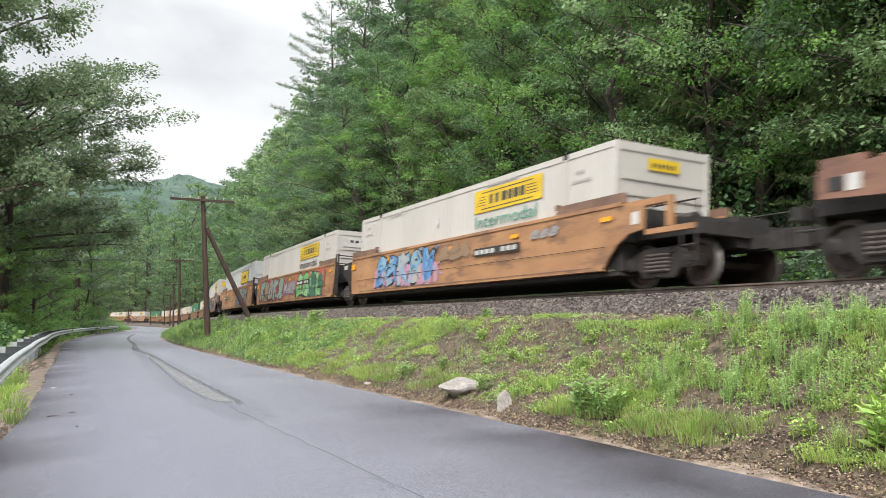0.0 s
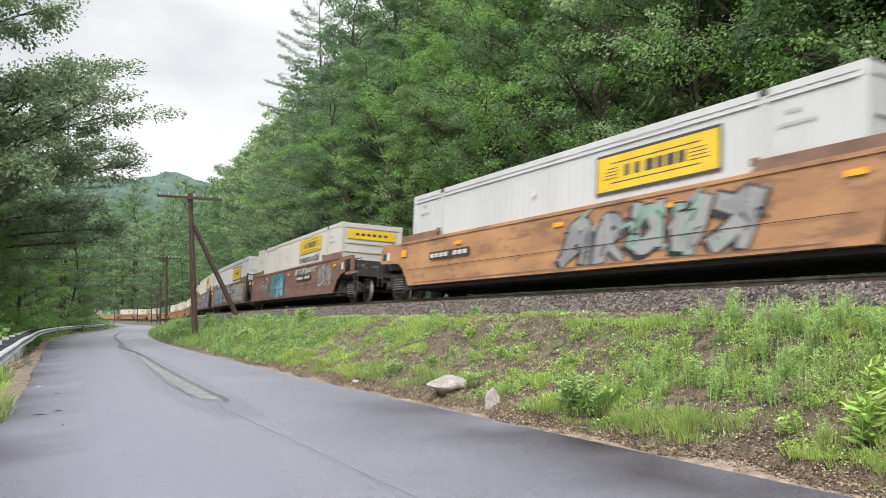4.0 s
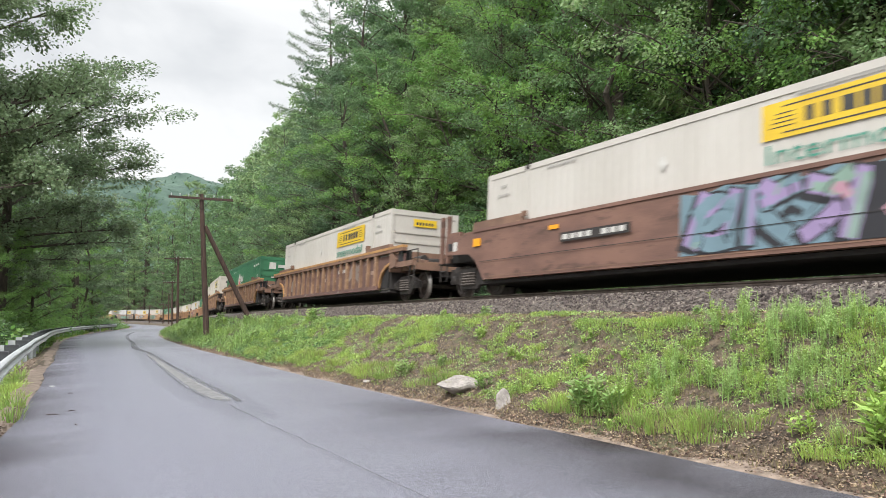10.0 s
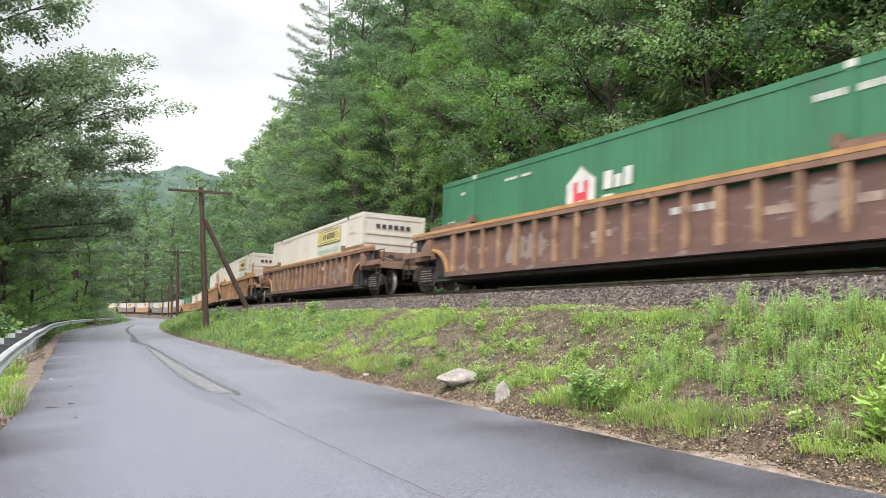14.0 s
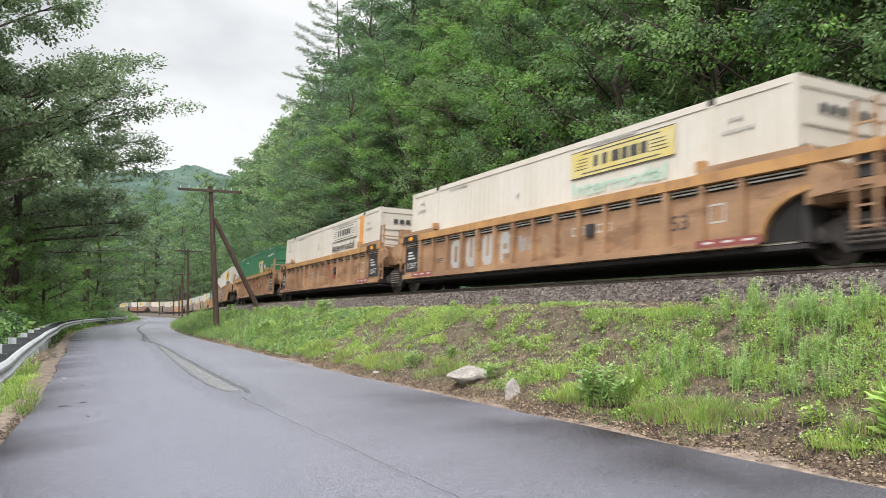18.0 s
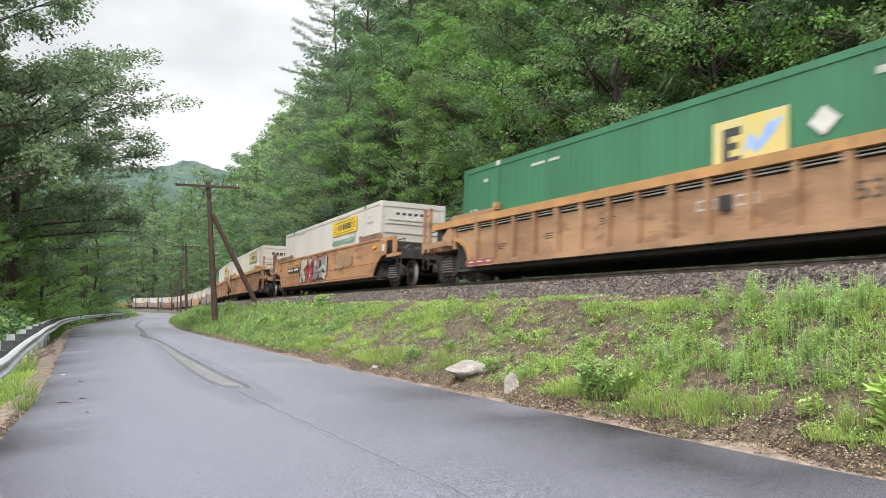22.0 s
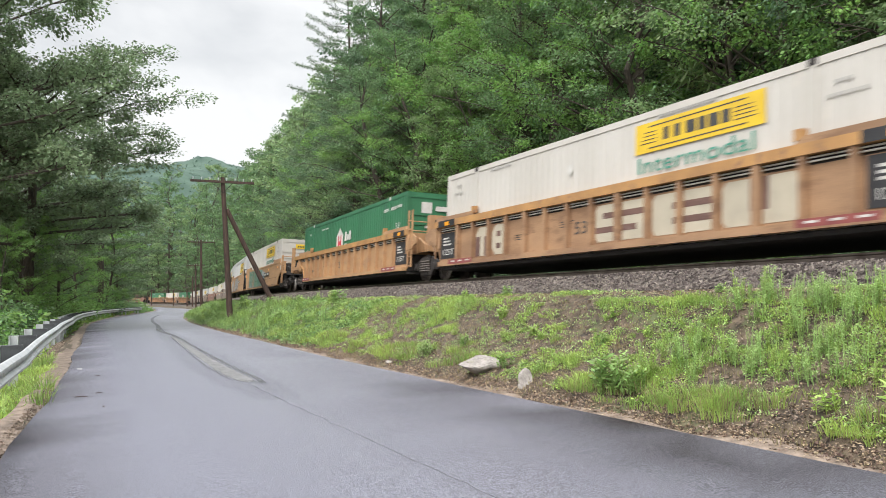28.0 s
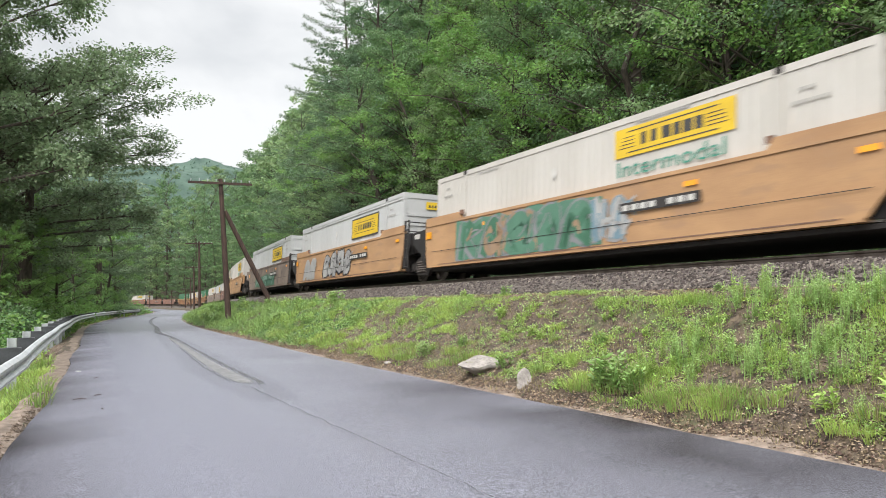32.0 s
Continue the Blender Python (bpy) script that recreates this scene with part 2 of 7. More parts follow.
M = {
    "ground": mat("bare_earth_and_moss", (0.112, 0.082, 0.054), (0.022, 0.0155, 0.010), 0.95, scale=5.5, fine=34, bump=1.0, spread=(0.36, 0.66), spots=((0.075, 0.088, 0.034), 1.3, 0.30)),
    "asphalt": mat("damp_asphalt", (0.326, 0.328, 0.414), (0.027, 0.027, 0.038), 0.28, scale=80, fine=190, bump=0.6, spread=(0.40, 0.66), spots=((0.075, 0.077, 0.085), 0.35, 0.08)),
    "patch": mat("pale_patched_asphalt", (0.27, 0.265, 0.262), (0.10, 0.098, 0.10), 0.55, scale=9, fine=70, bump=0.5),
    "stain": mat("damp_asphalt_stain", (0.11, 0.112, 0.128), (0.05, 0.05, 0.058), 0.36, scale=30, fine=120, bump=0.5),
    "paint_scrap": mat("white_paper", (0.7, 0.7, 0.68), (0.5, 0.5, 0.48), 0.8, scale=9, bump=0.2),
    "seal": mat("dark_crack_filler", (0.065, 0.065, 0.07), (0.03, 0.03, 0.034), 0.45, scale=14, fine=70, bump=0.5),
    "gravel": mat("pinkish_shoulder_gravel", (0.24, 0.185, 0.145), (0.11, 0.083, 0.064), 0.95, scale=5, fine=55, bump=0.7),
    "stone": mat("grey_ballast_stone", (0.165, 0.136, 0.122), (0.062, 0.050, 0.045), 0.9, scale=7, fine=50, bump=0.3, island=0.62),
    "ballast_bed": mat("packed_ballast", (0.11, 0.092, 0.08), (0.032, 0.026, 0.022), 0.95, scale=14, fine=60, bump=1.0),
    "rock": mat("pale_granite", (0.34, 0.31, 0.288), (0.18, 0.162, 0.148), 0.9, scale=4, fine=30, bump=0.9, spots=((0.21, 0.205, 0.12), 6, 0.3)),
    "rail": mat("worn_rail_steel", (0.20, 0.16, 0.135), (0.10, 0.075, 0.06), 0.5, 0.5, scale=3, fine=50),
    "tie": mat("creosoted_tie", (0.075, 0.062, 0.052), (0.045, 0.038, 0.033), 0.9, scale=3, stretch=(8, 1, 8)),
    "pole": mat("weathered_pole_wood", (0.085, 0.052, 0.040), (0.042, 0.028, 0.023), 0.9, scale=2.5, fine=30, bump=0.5, stretch=(6, 6, 0.6)),
    "galv": mat("galvanised_steel", (0.50, 0.52, 0.53), (0.36, 0.38, 0.39), 0.5, 0.35, scale=3, fine=40, bump=0.06, spots=((0.30, 0.29, 0.27), 3, 0.2)),
    "post": mat("dark_timber_block", (0.06, 0.065, 0.07), (0.03, 0.032, 0.035), 0.85, scale=4, fine=40),
    "bark": mat("tree_bark", (0.085, 0.068, 0.052), (0.04, 0.033, 0.027), 0.95, scale=3, fine=25, bump=0.8, stretch=(3, 3, 0.8)),
    "leaf_a": mat("broad_leaf", (0.155, 0.256, 0.102), (0.100, 0.180, 0.076), 0.55, scale=0.45, fine=5, bump=0, island=0.32, trans=0.42),
    "leaf_b": mat("pale_broad_leaf", (0.212, 0.365, 0.094), (0.142, 0.265, 0.070), 0.5, scale=0.45, fine=5, bump=0, island=0.32, trans=0.55),
    "leaf_d": mat("grey_green_oak_leaf", (0.255, 0.36, 0.155), (0.168, 0.258, 0.115), 0.5, scale=0.45, fine=5, bump=0, island=0.34, trans=0.5),
    "leaf_o": mat("dull_green_oak_leaf", (0.212, 0.288, 0.150), (0.135, 0.192, 0.105), 0.5, scale=0.45, fine=5, bump=0, island=0.34, trans=0.5),
    "leaf_c": mat("deep_green_leaf", (0.127, 0.205, 0.106), (0.087, 0.152, 0.081), 0.55, scale=0.45, fine=5, bump=0, island=0.32, trans=0.42),
    # far hills' canopy: the bluer tone is distance haze mixed into the base colour
    "leaf_hazed": mat("hazed_forest_canopy", (0.104, 0.172, 0.128), (0.058, 0.108, 0.084), 0.7, scale=0.05, fine=0.6, bump=0, island=0.4, trans=0.45),
    "needle": mat("pine_needles", (0.158, 0.225, 0.115), (0.107, 0.165, 0.085), 0.6, scale=0.6, fine=6, bump=0, island=0.3, trans=0.3),
    "needle_b": mat("yellowish_pine_needles", (0.15, 0.21, 0.075), (0.10, 0.15, 0.055), 0.6, scale=0.6, fine=6, bump=0, island=0.3, trans=0.3),
    "grass": mat("fresh_grass", (0.41, 0.525, 0.13), (0.20, 0.31, 0.08), 0.6, scale=0.9, fine=6, bump=0, island=0.32, trans=0.42),
    "dry": mat("dry_grass_stalk", (0.34, 0.29, 0.15), (0.22, 0.19, 0.10), 0.8, scale=1, fine=6, bump=0, island=0.3, trans=0.25),
    "weed_dark": mat("dark_weed_leaf", (0.26, 0.385, 0.105), (0.155, 0.25, 0.075), 0.5, scale=0.8, fine=6, bump=0, island=0.40, trans=0.30),
    "weed": mat("weed_leaf", (0.41, 0.54, 0.125), (0.24, 0.36, 0.09), 0.6, scale=0.8, fine=6, bump=0, island=0.38, trans=0.34),
    "weed_pale": mat("pale_grey_green_weed", (0.40, 0.55, 0.19), (0.25, 0.38, 0.125), 0.7, scale=0.8, fine=6, bump=0, island=0.35, trans=0.32),
    "iron": mat("grimy_cast_iron", (0.044, 0.037, 0.033), (0.022, 0.019, 0.018), 0.75, 0.2, scale=5, fine=40, bump=0.2),
    "chip": mat("pale_stone_chips", (0.40, 0.33, 0.275), (0.22, 0.175, 0.14), 0.9, scale=9, fine=40, bump=0.3, island=0.4),
    "litter": mat("leaf_litter", (0.29, 0.205, 0.145), (0.09, 0.060, 0.042), 0.9, scale=9, fine=40, bump=0.4, island=0.6),
}
edge_damp_and_reflection(M["asphalt"])
fading(M["patch"], 0.62)
fading(M["seal"], 0.45)
fading(M["stain"], 0.11, 3.0)


# ---- mesh helpers ----
def box(bm, x0, x1, y0, y1, z0, z1):
    v = [bm.verts.new((x, y, z)) for z in (z0, z1) for y in (y0, y1) for x in (x0, x1)]
    for f in ((0, 2, 3, 1), (4, 5, 7, 6), (0, 1, 5, 4), (2, 6, 7, 3), (0, 4, 6, 2), (1, 3, 7, 5)):
        bm.faces.new([v[i] for i in f])


def prism(bm, poly, axis, a, b):
    """A polygon of 2D points pushed from a to b along an axis ('x': poly is y, z; 'y': x, z; 'z': x, y)."""
    def at(p, c):
        return (c, p[0], p[1]) if axis == "x" else (p[0], c, p[1]) if axis == "y" else (p[0], p[1], c)
    v0, v1 = [bm.verts.new(at(p, a)) for p in poly], [bm.verts.new(at(p, b)) for p in poly]
    n = len(poly)
    for i in range(n):
        bm.faces.new((v0[i], v0[(i + 1) % n], v1[(i + 1) % n], v1[i]))
    bm.faces.new(v0[::-1]), bm.faces.new(v1)


def tube(bm, pts, radii, seg=8, caps=True):
    """A round tube through points, with a radius at each."""
    rings, pts = [], [Vector(p) for p in pts]
    for i, p in enumerate(pts):
        d = (pts[min(i + 1, len(pts) - 1)] - pts[max(i - 1, 0)]).normalized()
        u = d.orthogonal().normalized() if abs(d.z) < 0.99 else Vector((1, 0, 0))
        if i:
            u = (pu - d * pu.dot(d)).normalized()
        pu, v = u, d.cross(u)
        r = radii[i] if hasattr(radii, "__len__") else radii
        rings.append([bm.verts.new(p + (u * math.cos(a) + v * math.sin(a)) * r) for a in [2 * math.pi * k / seg for k in range(seg)]])
    for r0, r1 in zip(rings, rings[1:]):
        for k in range(seg):
            bm.faces.new((r0[k], r0[(k + 1) % seg], r1[(k + 1) % seg], r1[k]))
    if caps:
        bm.faces.new(rings[0][::-1]), bm.faces.new(rings[-1])


def lathe(bm, prof, axis="y", seg=28, at=(0, 0, 0)):
    """A profile of (along, radius) turned round an axis through at."""
    o, rings = Vector(at), []
    for a, r in prof:
        ring = []
        for k in range(seg):
            c, s_ = math.cos(2 * math.pi * k / seg) * r, math.sin(2 * math.pi * k / seg) * r
            ring.append(bm.verts.new(o + (Vector((c, a, s_)) if axis == "y" else Vector((a, c, s_)) if axis == "x" else Vector((c, s_, a)))))
        rings.append(ring)
    for r0, r1 in zip(rings, rings[1:]):
        for k in range(seg):
            bm.faces.new((r0[k], r0[(k + 1) % seg], r1[(k + 1) % seg], r1[k]))
    bm.faces.new(rings[0]), bm.faces.new(rings[-1][::-1])


def mesh_of(name, bm, material, bevel=0.0, smooth=False):
    if bevel:
        es = [e for e in bm.edges if len(e.link_faces) == 2 and e.calc_face_angle(0) > 0.6]
        bmesh.ops.bevel(bm, geom=es, offset=bevel, segments=1, affect="EDGES", clamp_overlap=True)
    bmesh.ops.recalc_face_normals(bm, faces=bm.faces)
    if smooth:
        for f in bm.faces:
            f.smooth = True
    me = bpy.data.meshes.new(name)
    bm.to_mesh(me)
    bm.free()
    me.materials.append(material)
    return me


def part(name, bm, material, parent=None, label="", bevel=0.0, smooth=False):
    me = bm if isinstance(bm, bpy.types.Mesh) else mesh_of(name, bm, material, bevel, smooth)
    ob = new(name, me)
    if parent is not None:
        ob.parent = parent
    if label:
        ob["label"] = label
    return ob


def raw(name, verts, faces, material, smooth=False):
    me = bpy.data.meshes.new(name)
    me.from_pydata([tuple(v) for v in verts], [], [tuple(int(i) for i in f) for f in faces])
    me.materials.append(material)
    if smooth:
        me.shade_smooth()
    return me

# ---- ground, road and railway ----
def strip(name, ss, ws, hfun, material):
    """A sheet over stations ss along the line and offsets ws across it."""
    verts, faces = [], []
    for s in ss:
        for w in ws:
            x, y = sw(s, w)
            verts.append((float(x), float(y), hfun(s, w)))
    n = len(ws)
    for i in range(len(ss) - 1):
        for j in range(n - 1):
            a = i * n + j
            faces.append((a, a + 1, a + n + 1, a + n))
    return raw(name, verts, faces, material, True)


def steps(*spans):
    out = []
    for a, b, d in spans:
        out += list(np.arange(a, b, d))
    return out + [spans[-1][1]]


GS = steps((-400, -60, 20), (-60, -12, 4), (-12, 45, 0.5), (45, 120, 2), (120, 400, 8), (400, 780, 40))
GW = [-900, -400, -240, -160, -120, -90, -60, -45, -36, -30, -26, -22, -19, -17, -15.5, -14.4, -13.9, -13.5, -13.1, -12.8, -12.5, -12.25, -12.0, -11.7, -9, ROAD_R - 0.15] \
    + steps((-5.95, -2.9, 0.2)) + [-2.4, -1.7, 0, 1.7, 2.6, 3.2, 4, 4.6, 6, 8, 10, 13, 17, 22, 30, 40, 60, 80, 110, 160, 240, 400, 900]
tagged(new("ground", strip("ground", GS, GW, ground_h, M["ground"])), "earth bank with patchy grass and forest floor", "ground", kind="structure")

RS = steps((-400, -20, 20), (-20, 60, 1.0), (60, 200, 3), (200, 780, 20))


def edge_wob(s, k):
    return 0.05 * noise.noise(Vector((s * 0.9, k, 0))) + 0.07 * noise.noise(Vector((s * 0.2, k, 5)))


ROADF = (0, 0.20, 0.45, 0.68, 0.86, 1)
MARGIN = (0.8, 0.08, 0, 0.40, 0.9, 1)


def build_road():
    verts, faces = [], []
    for s in RS:
        for i, f in enumerate(ROADF):
            w = road_l(s) + (ROAD_R - road_l(s)) * f + (edge_wob(s, min(i, 4)) if i in (0, 5) else 0)
            crown = 0.06 * (1 - (2 * f - 1) ** 2)
            x, y = sw(s, w)
            verts.append((float(x), float(y), float(road_z(s)) + crown))
        for i in (0, 4):
            f = i / 4
            w = road_l(s) + (ROAD_R - road_l(s)) * f + edge_wob(s, i)
            x, y = sw(s, w)
            verts.append((float(x), float(y), float(road_z(s)) - 0.2))
    n = 8
    for i in range(len(RS) - 1):
        a, b = i * n, (i + 1) * n
        for j in range(5):
            faces.append((a + j, a + j + 1, b + j + 1, b + j))
        faces.append((a + 6, a, b, b + 6)), faces.append((a + 5, a + 7, b + 7, b + 5))
    road = tagged(new("road", raw("road", verts, faces, M["asphalt"], False)), "damp grey asphalt country road with worn patches", "road", kind="structure")
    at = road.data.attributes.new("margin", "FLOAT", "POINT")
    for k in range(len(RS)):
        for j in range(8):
            # railway-side columns hold the painted dark reflection, strongest close to the camera
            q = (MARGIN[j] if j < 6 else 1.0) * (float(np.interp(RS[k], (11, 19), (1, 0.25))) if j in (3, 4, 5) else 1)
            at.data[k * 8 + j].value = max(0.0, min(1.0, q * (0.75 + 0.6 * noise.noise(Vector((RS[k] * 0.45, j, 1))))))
    return road


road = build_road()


def bed_h(s, w):
    top = float(rail_z(s)) - 0.20 - CANT * w * 0.6
    return top - max(0.0, abs(w) - 1.75) * 0.52 - (0.35 if abs(w) > 2.5 else 0)


BALW = [-2.7, -2.5, -2.35, -2.2, -1.75, -0.9, 0, 0.9, 1.75, 2.2, 2.4, 2.6, 2.85]
tagged(new("ballast_bed", strip("ballast_bed", steps((-400, -40, 20), (-40, 120, 1), (120, 780, 6)), BALW,
                                lambda s, w: bed_h(s, w) + 0.05 * noise.noise(Vector((s * 3, w * 3, 0))), M["ballast_bed"])), "bed of broken grey ballast under the rails", "ballast", kind="structure")


def sweep(name, prof, w0, hfun, ss, material):
    """A closed profile of (across, up) swept along the line at offset w0."""
    verts, faces, n = [], [], len(prof)
    for s in ss:
        for a, b in prof:
            x, y = sw(s, (w0(s) if callable(w0) else w0) + a)
            verts.append((float(x), float(y), hfun(s) + b))
    for i in range(len(ss) - 1):
        for j in range(n):
            a, b = i * n + j, i * n + (j + 1) % n
            faces.append((a, b, b + n, a + n))
    return raw(name, verts, faces, material)


RAILP = ((-0.07, -0.17), (0.07, -0.17), (0.02, -0.13), (0.012, -0.05), (0.037, -0.03), (0.035, 0), (-0.035, 0), (-0.037, -0.03), (-0.012, -0.05), (-0.02, -0.13))
TRS = steps((-400, -40, 10), (-40, 120, 1.5), (120, 360, 4), (360, 780, 20))
for side in (-0.755, 0.755):
    tagged(new("rail", sweep("rail", RAILP, side, lambda s: float(rail_z(s)) - CANT * side, TRS, M["rail"])), "brown steel rail spiked to ties on ballast", "rail", "rails", "structure")


def frame_at(s):
    """Pose of the track at s: x along the travel (towards small s), z up."""
    x, y = sw(s, 0)
    th = float(np.interp(s, TS, TH))
    return pose(float(x), float(y), float(rail_z(s)), -math.degrees(math.atan(CANT)), 0, math.degrees(math.atan2(-math.cos(th), -math.sin(th))))

# ---- road details ----
def ribbon_on_road(name, rows, material, lift, label=""):
    """A worn strip on the asphalt that fades out at its rims: rows of s, left w, right w."""
    verts, faces, fade = [], [], []
    ss = np.arange(rows[0][0], rows[-1][0], 0.25)
    fs = (0.0, 0.18, 0.5, 0.82, 1.0)
    for k, s in enumerate(ss):
        wl, wr = np.interp(s, [r[0] for r in rows], [r[1] for r in rows]), np.interp(s, [r[0] for r in rows], [r[2] for r in rows])
        jit = 0.05 * noise.noise(Vector((s * 2.1, 7, 0)))
        tip = min(1.0, min(k, len(ss) - 1 - k) / 3)
        for q in fs:
            w = wl + (wr - wl) * q + jit
            f = (w - road_l(s)) / (ROAD_R - road_l(s))
            x, y = sw(s, w)
            verts.append((float(x), float(y), float(road_z(s)) + float(np.interp(f, ROADF, [0.06 * (1 - (2 * g - 1) ** 2) for g in ROADF])) + lift))
            fade.append((0.0 if q in (0.0, 1.0) else 1.0) * tip)
    for i in range(len(ss) - 1):
        for j in range(4):
            a = i * 5 + j
            faces.append((a, a + 1, a + 6, a + 5))
    me = raw(name, verts, faces, material)
    at = me.attributes.new("fade", "FLOAT", "POINT")
    for i, v in enumerate(fade):
        at.data[i].value = v
    ob = new(name, me)
    ob.parent = road
    if label:
        ob["label"] = label
    return ob


ribbon_on_road("damp_band", [(13.4, -9.75, -9.0), (16, -9.9, -8.65), (20, -9.95, -8.4), (26, -9.6, -8.2), (34, -9.2, -8.1), (46, -8.9, -8.0)], M["stain"], 0.006, "dark damp stain round the worn patch")
ribbon_on_road("worn_patch", [(16.1, -9.30, -9.14), (16.6, -9.40, -9.06), (17.6, -9.44, -9.00), (19, -9.40, -8.98), (24, -9.14, -8.82), (30, -8.86, -8.64), (36, -8.68, -8.54)], M["patch"], 0.012, "pale worn asphalt patch")
ribbon_on_road("dark_seam", [(15.8, -9.2, -9.02), (16.8, -9.04, -8.92), (19, -8.97, -8.86), (24.5, -8.80, -8.68), (32, -8.62, -8.48), (36.5, -8.60, -8.38), (42, -8.85, -8.45), (52, -8.42, -8.17), (70, -8.62, -8.33), (95, -8.80, -8.5)], M["seal"], 0.017, "dark tar seam")
ribbon_on_road("thin_seam", [(16.6, -9.50, -9.46), (20, -9.42, -9.37), (27, -9.045, -9.01), (34, -8.765, -8.73)], M["seal"], 0.017, "dark tar seam")
ribbon_on_road("crack", [(-6, -9.57, -9.55), (8, -9.54, -9.52), (10, -9.47, -9.45), (14, -9.39, -9.365), (16.2, -9.35, -9.32)], M["seal"], 0.019, "thin crack")


def road_litter():
    """Twigs and a pale scrap that lie on the asphalt."""
    for s, w, ln, a in ((16.0, -12.0, 0.20, 20), (16.35, -11.72, 0.12, 60), (14.5, -11.75, 0.09, 130), (19.5, -11.6, 0.10, 10)):
        bm = bmesh.new()
        tube(bm, [(-ln / 2, 0, 0.008), (0, 0.012, 0.014), (ln / 2, -0.01, 0.008)], [0.005, 0.008, 0.003], 6)
        ob = tagged(part("twig", bm, M["pole"]), "short dark twig lying on the asphalt", "twig", "twigs on the road")
        x, y = sw(s, w)
        f = (w - road_l(s)) / (ROAD_R - road_l(s))
        ob.matrix_basis = pose(float(x), float(y), float(road_z(s)) + float(np.interp(f, ROADF, [0.06 * (1 - (2 * q - 1) ** 2) for q in ROADF])), 0, 0, a)
    bm = bmesh.new()
    box(bm, -0.05, 0.05, -0.02, 0.02, 0.0, 0.015)
    ob = tagged(part("scrap", bm, M["paint_scrap"], bevel=0.006), "crumpled white paper scrap on the asphalt", "litter")
    x, y = sw(21.5, -11.9)
    ob.matrix_basis = pose(float(x), float(y), float(road_z(21.5)) + 0.012, 0, 4, 20)


road_litter()


def build_shoulder(name, wa, wb, sgn, material):
    verts, faces = [], []
    ss = steps((-60, 0, 6), (0, 60, 0.5), (60, 220, 4))
    for s in ss:
        o = 0.22 * noise.noise(Vector((s * 0.7, sgn, 2)))
        ed = road_l(s) if sgn > 0 else 0.0
        for w, lift in ((wa + ed, -0.03), ((wa + wb) / 2 + ed, 0.012), (wb + o + ed, 0.0)):
            x, y = sw(s, w)
            verts.append((float(x), float(y), max(float(road_z(s)) - 0.02, ground_h(s, w)) + lift + 0.02 * noise.noise(Vector((s * 3, w * 3, 0)))))
    for i in range(len(ss) - 1):
        for j in range(2):
            a = i * 3 + j
            faces.append((a, a + 1, a + 4, a + 3))
    return tagged(new(name, raw(name, verts, faces, M[material], True)), "strip of pinkish grit along the asphalt edge", "shoulder", kind="structure")


build_shoulder("shoulder_road_left", 0.04, -0.42, 1, "gravel")
build_shoulder("shoulder_road_right", ROAD_R - 0.09, ROAD_R + 0.14, -1, "gravel")

# ---- ballast stones, ties ----
RG = np.random.default_rng(11)


def stones(name, n, s0, s1, w0, w1, hfun, size, material, power=1.0):
    """Many broken stones as one mesh: each a jittered block."""
    s = s0 + (s1 - s0) * RG.random(n) ** power
    w = w0 + (w1 - w0) * RG.random(n)
    x, y = sw(s, w)
    z = np.array([hfun(a, b) for a, b in zip(s, w)])
    base = np.array([(a, b, c) for c in (-1, 1) for b in (-1, 1) for a in (-1, 1)], float) * 0.5
    k = size * (0.55 + 0.9 * RG.random((n, 1, 1)))
    v = base[None] * (1 + 0.55 * (RG.random((n, 8, 3)) - 0.5)) * (0.7 + 0.6 * RG.random((n, 1, 3))) * k
    a, b = RG.random(n) * 6.28, (RG.random(n) - 0.5) * 1.6
    ca, sa, cb, sb = np.cos(a), np.sin(a), np.cos(b), np.sin(b)
    Rz = np.stack([np.stack([ca, -sa, 0 * a], -1), np.stack([sa, ca, 0 * a], -1), np.stack([0 * a, 0 * a, 1 + 0 * a], -1)], 1)
    Rx = np.stack([np.stack([1 + 0 * b, 0 * b, 0 * b], -1), np.stack([0 * b, cb, -sb], -1), np.stack([0 * b, sb, cb], -1)], 1)
    v = np.einsum("nij,nkj->nki", Rz @ Rx, v) + np.stack([x, y, z + 0.01], -1)[:, None]
    f = np.array([(0, 2, 3, 1), (4, 5, 7, 6), (0, 1, 5, 4), (2, 6, 7, 3), (0, 4, 6, 2), (1, 3, 7, 5)])
    faces = (np.arange(n)[:, None, None] * 8 + f[None]).reshape(-1, 4)
    return new(name, raw(name, v.reshape(-1, 3), faces, material))


tagged(stones("ballast_stones", 27000, 0, 55, -2.5, -1.3, bed_h, 0.032, M["stone"], 1.35), "loose broken grey ballast stones beside the rail", "ballast", kind="stuff")
tagged(stones("scattered_stones", 6500, 2, 60, -5.9, -2.6, ground_h, 0.022, M["gravel"], 1.3), "small stones scattered on the bank", "stones", kind="stuff")
tagged(stones("stone_chips", 6000, 3, 40, -5.98, -2.6, ground_h, 0.013, M["chip"], 1.3), "pale stone chips strewn over the bank", "stones", kind="stuff")
tagged(stones("shoulder_grit", 5000, 9, 40, -13.3, -12.45, ground_h, 0.028, M["gravel"], 1.3), "pinkish grit at the road edge", "gravel", kind="stuff")
tagged(stones("edge_grit", 5000, 4, 45, -6.05, -5.7, ground_h, 0.018, M["litter"], 1.3), "grit and leaf litter at the road edge", "litter", kind="stuff")


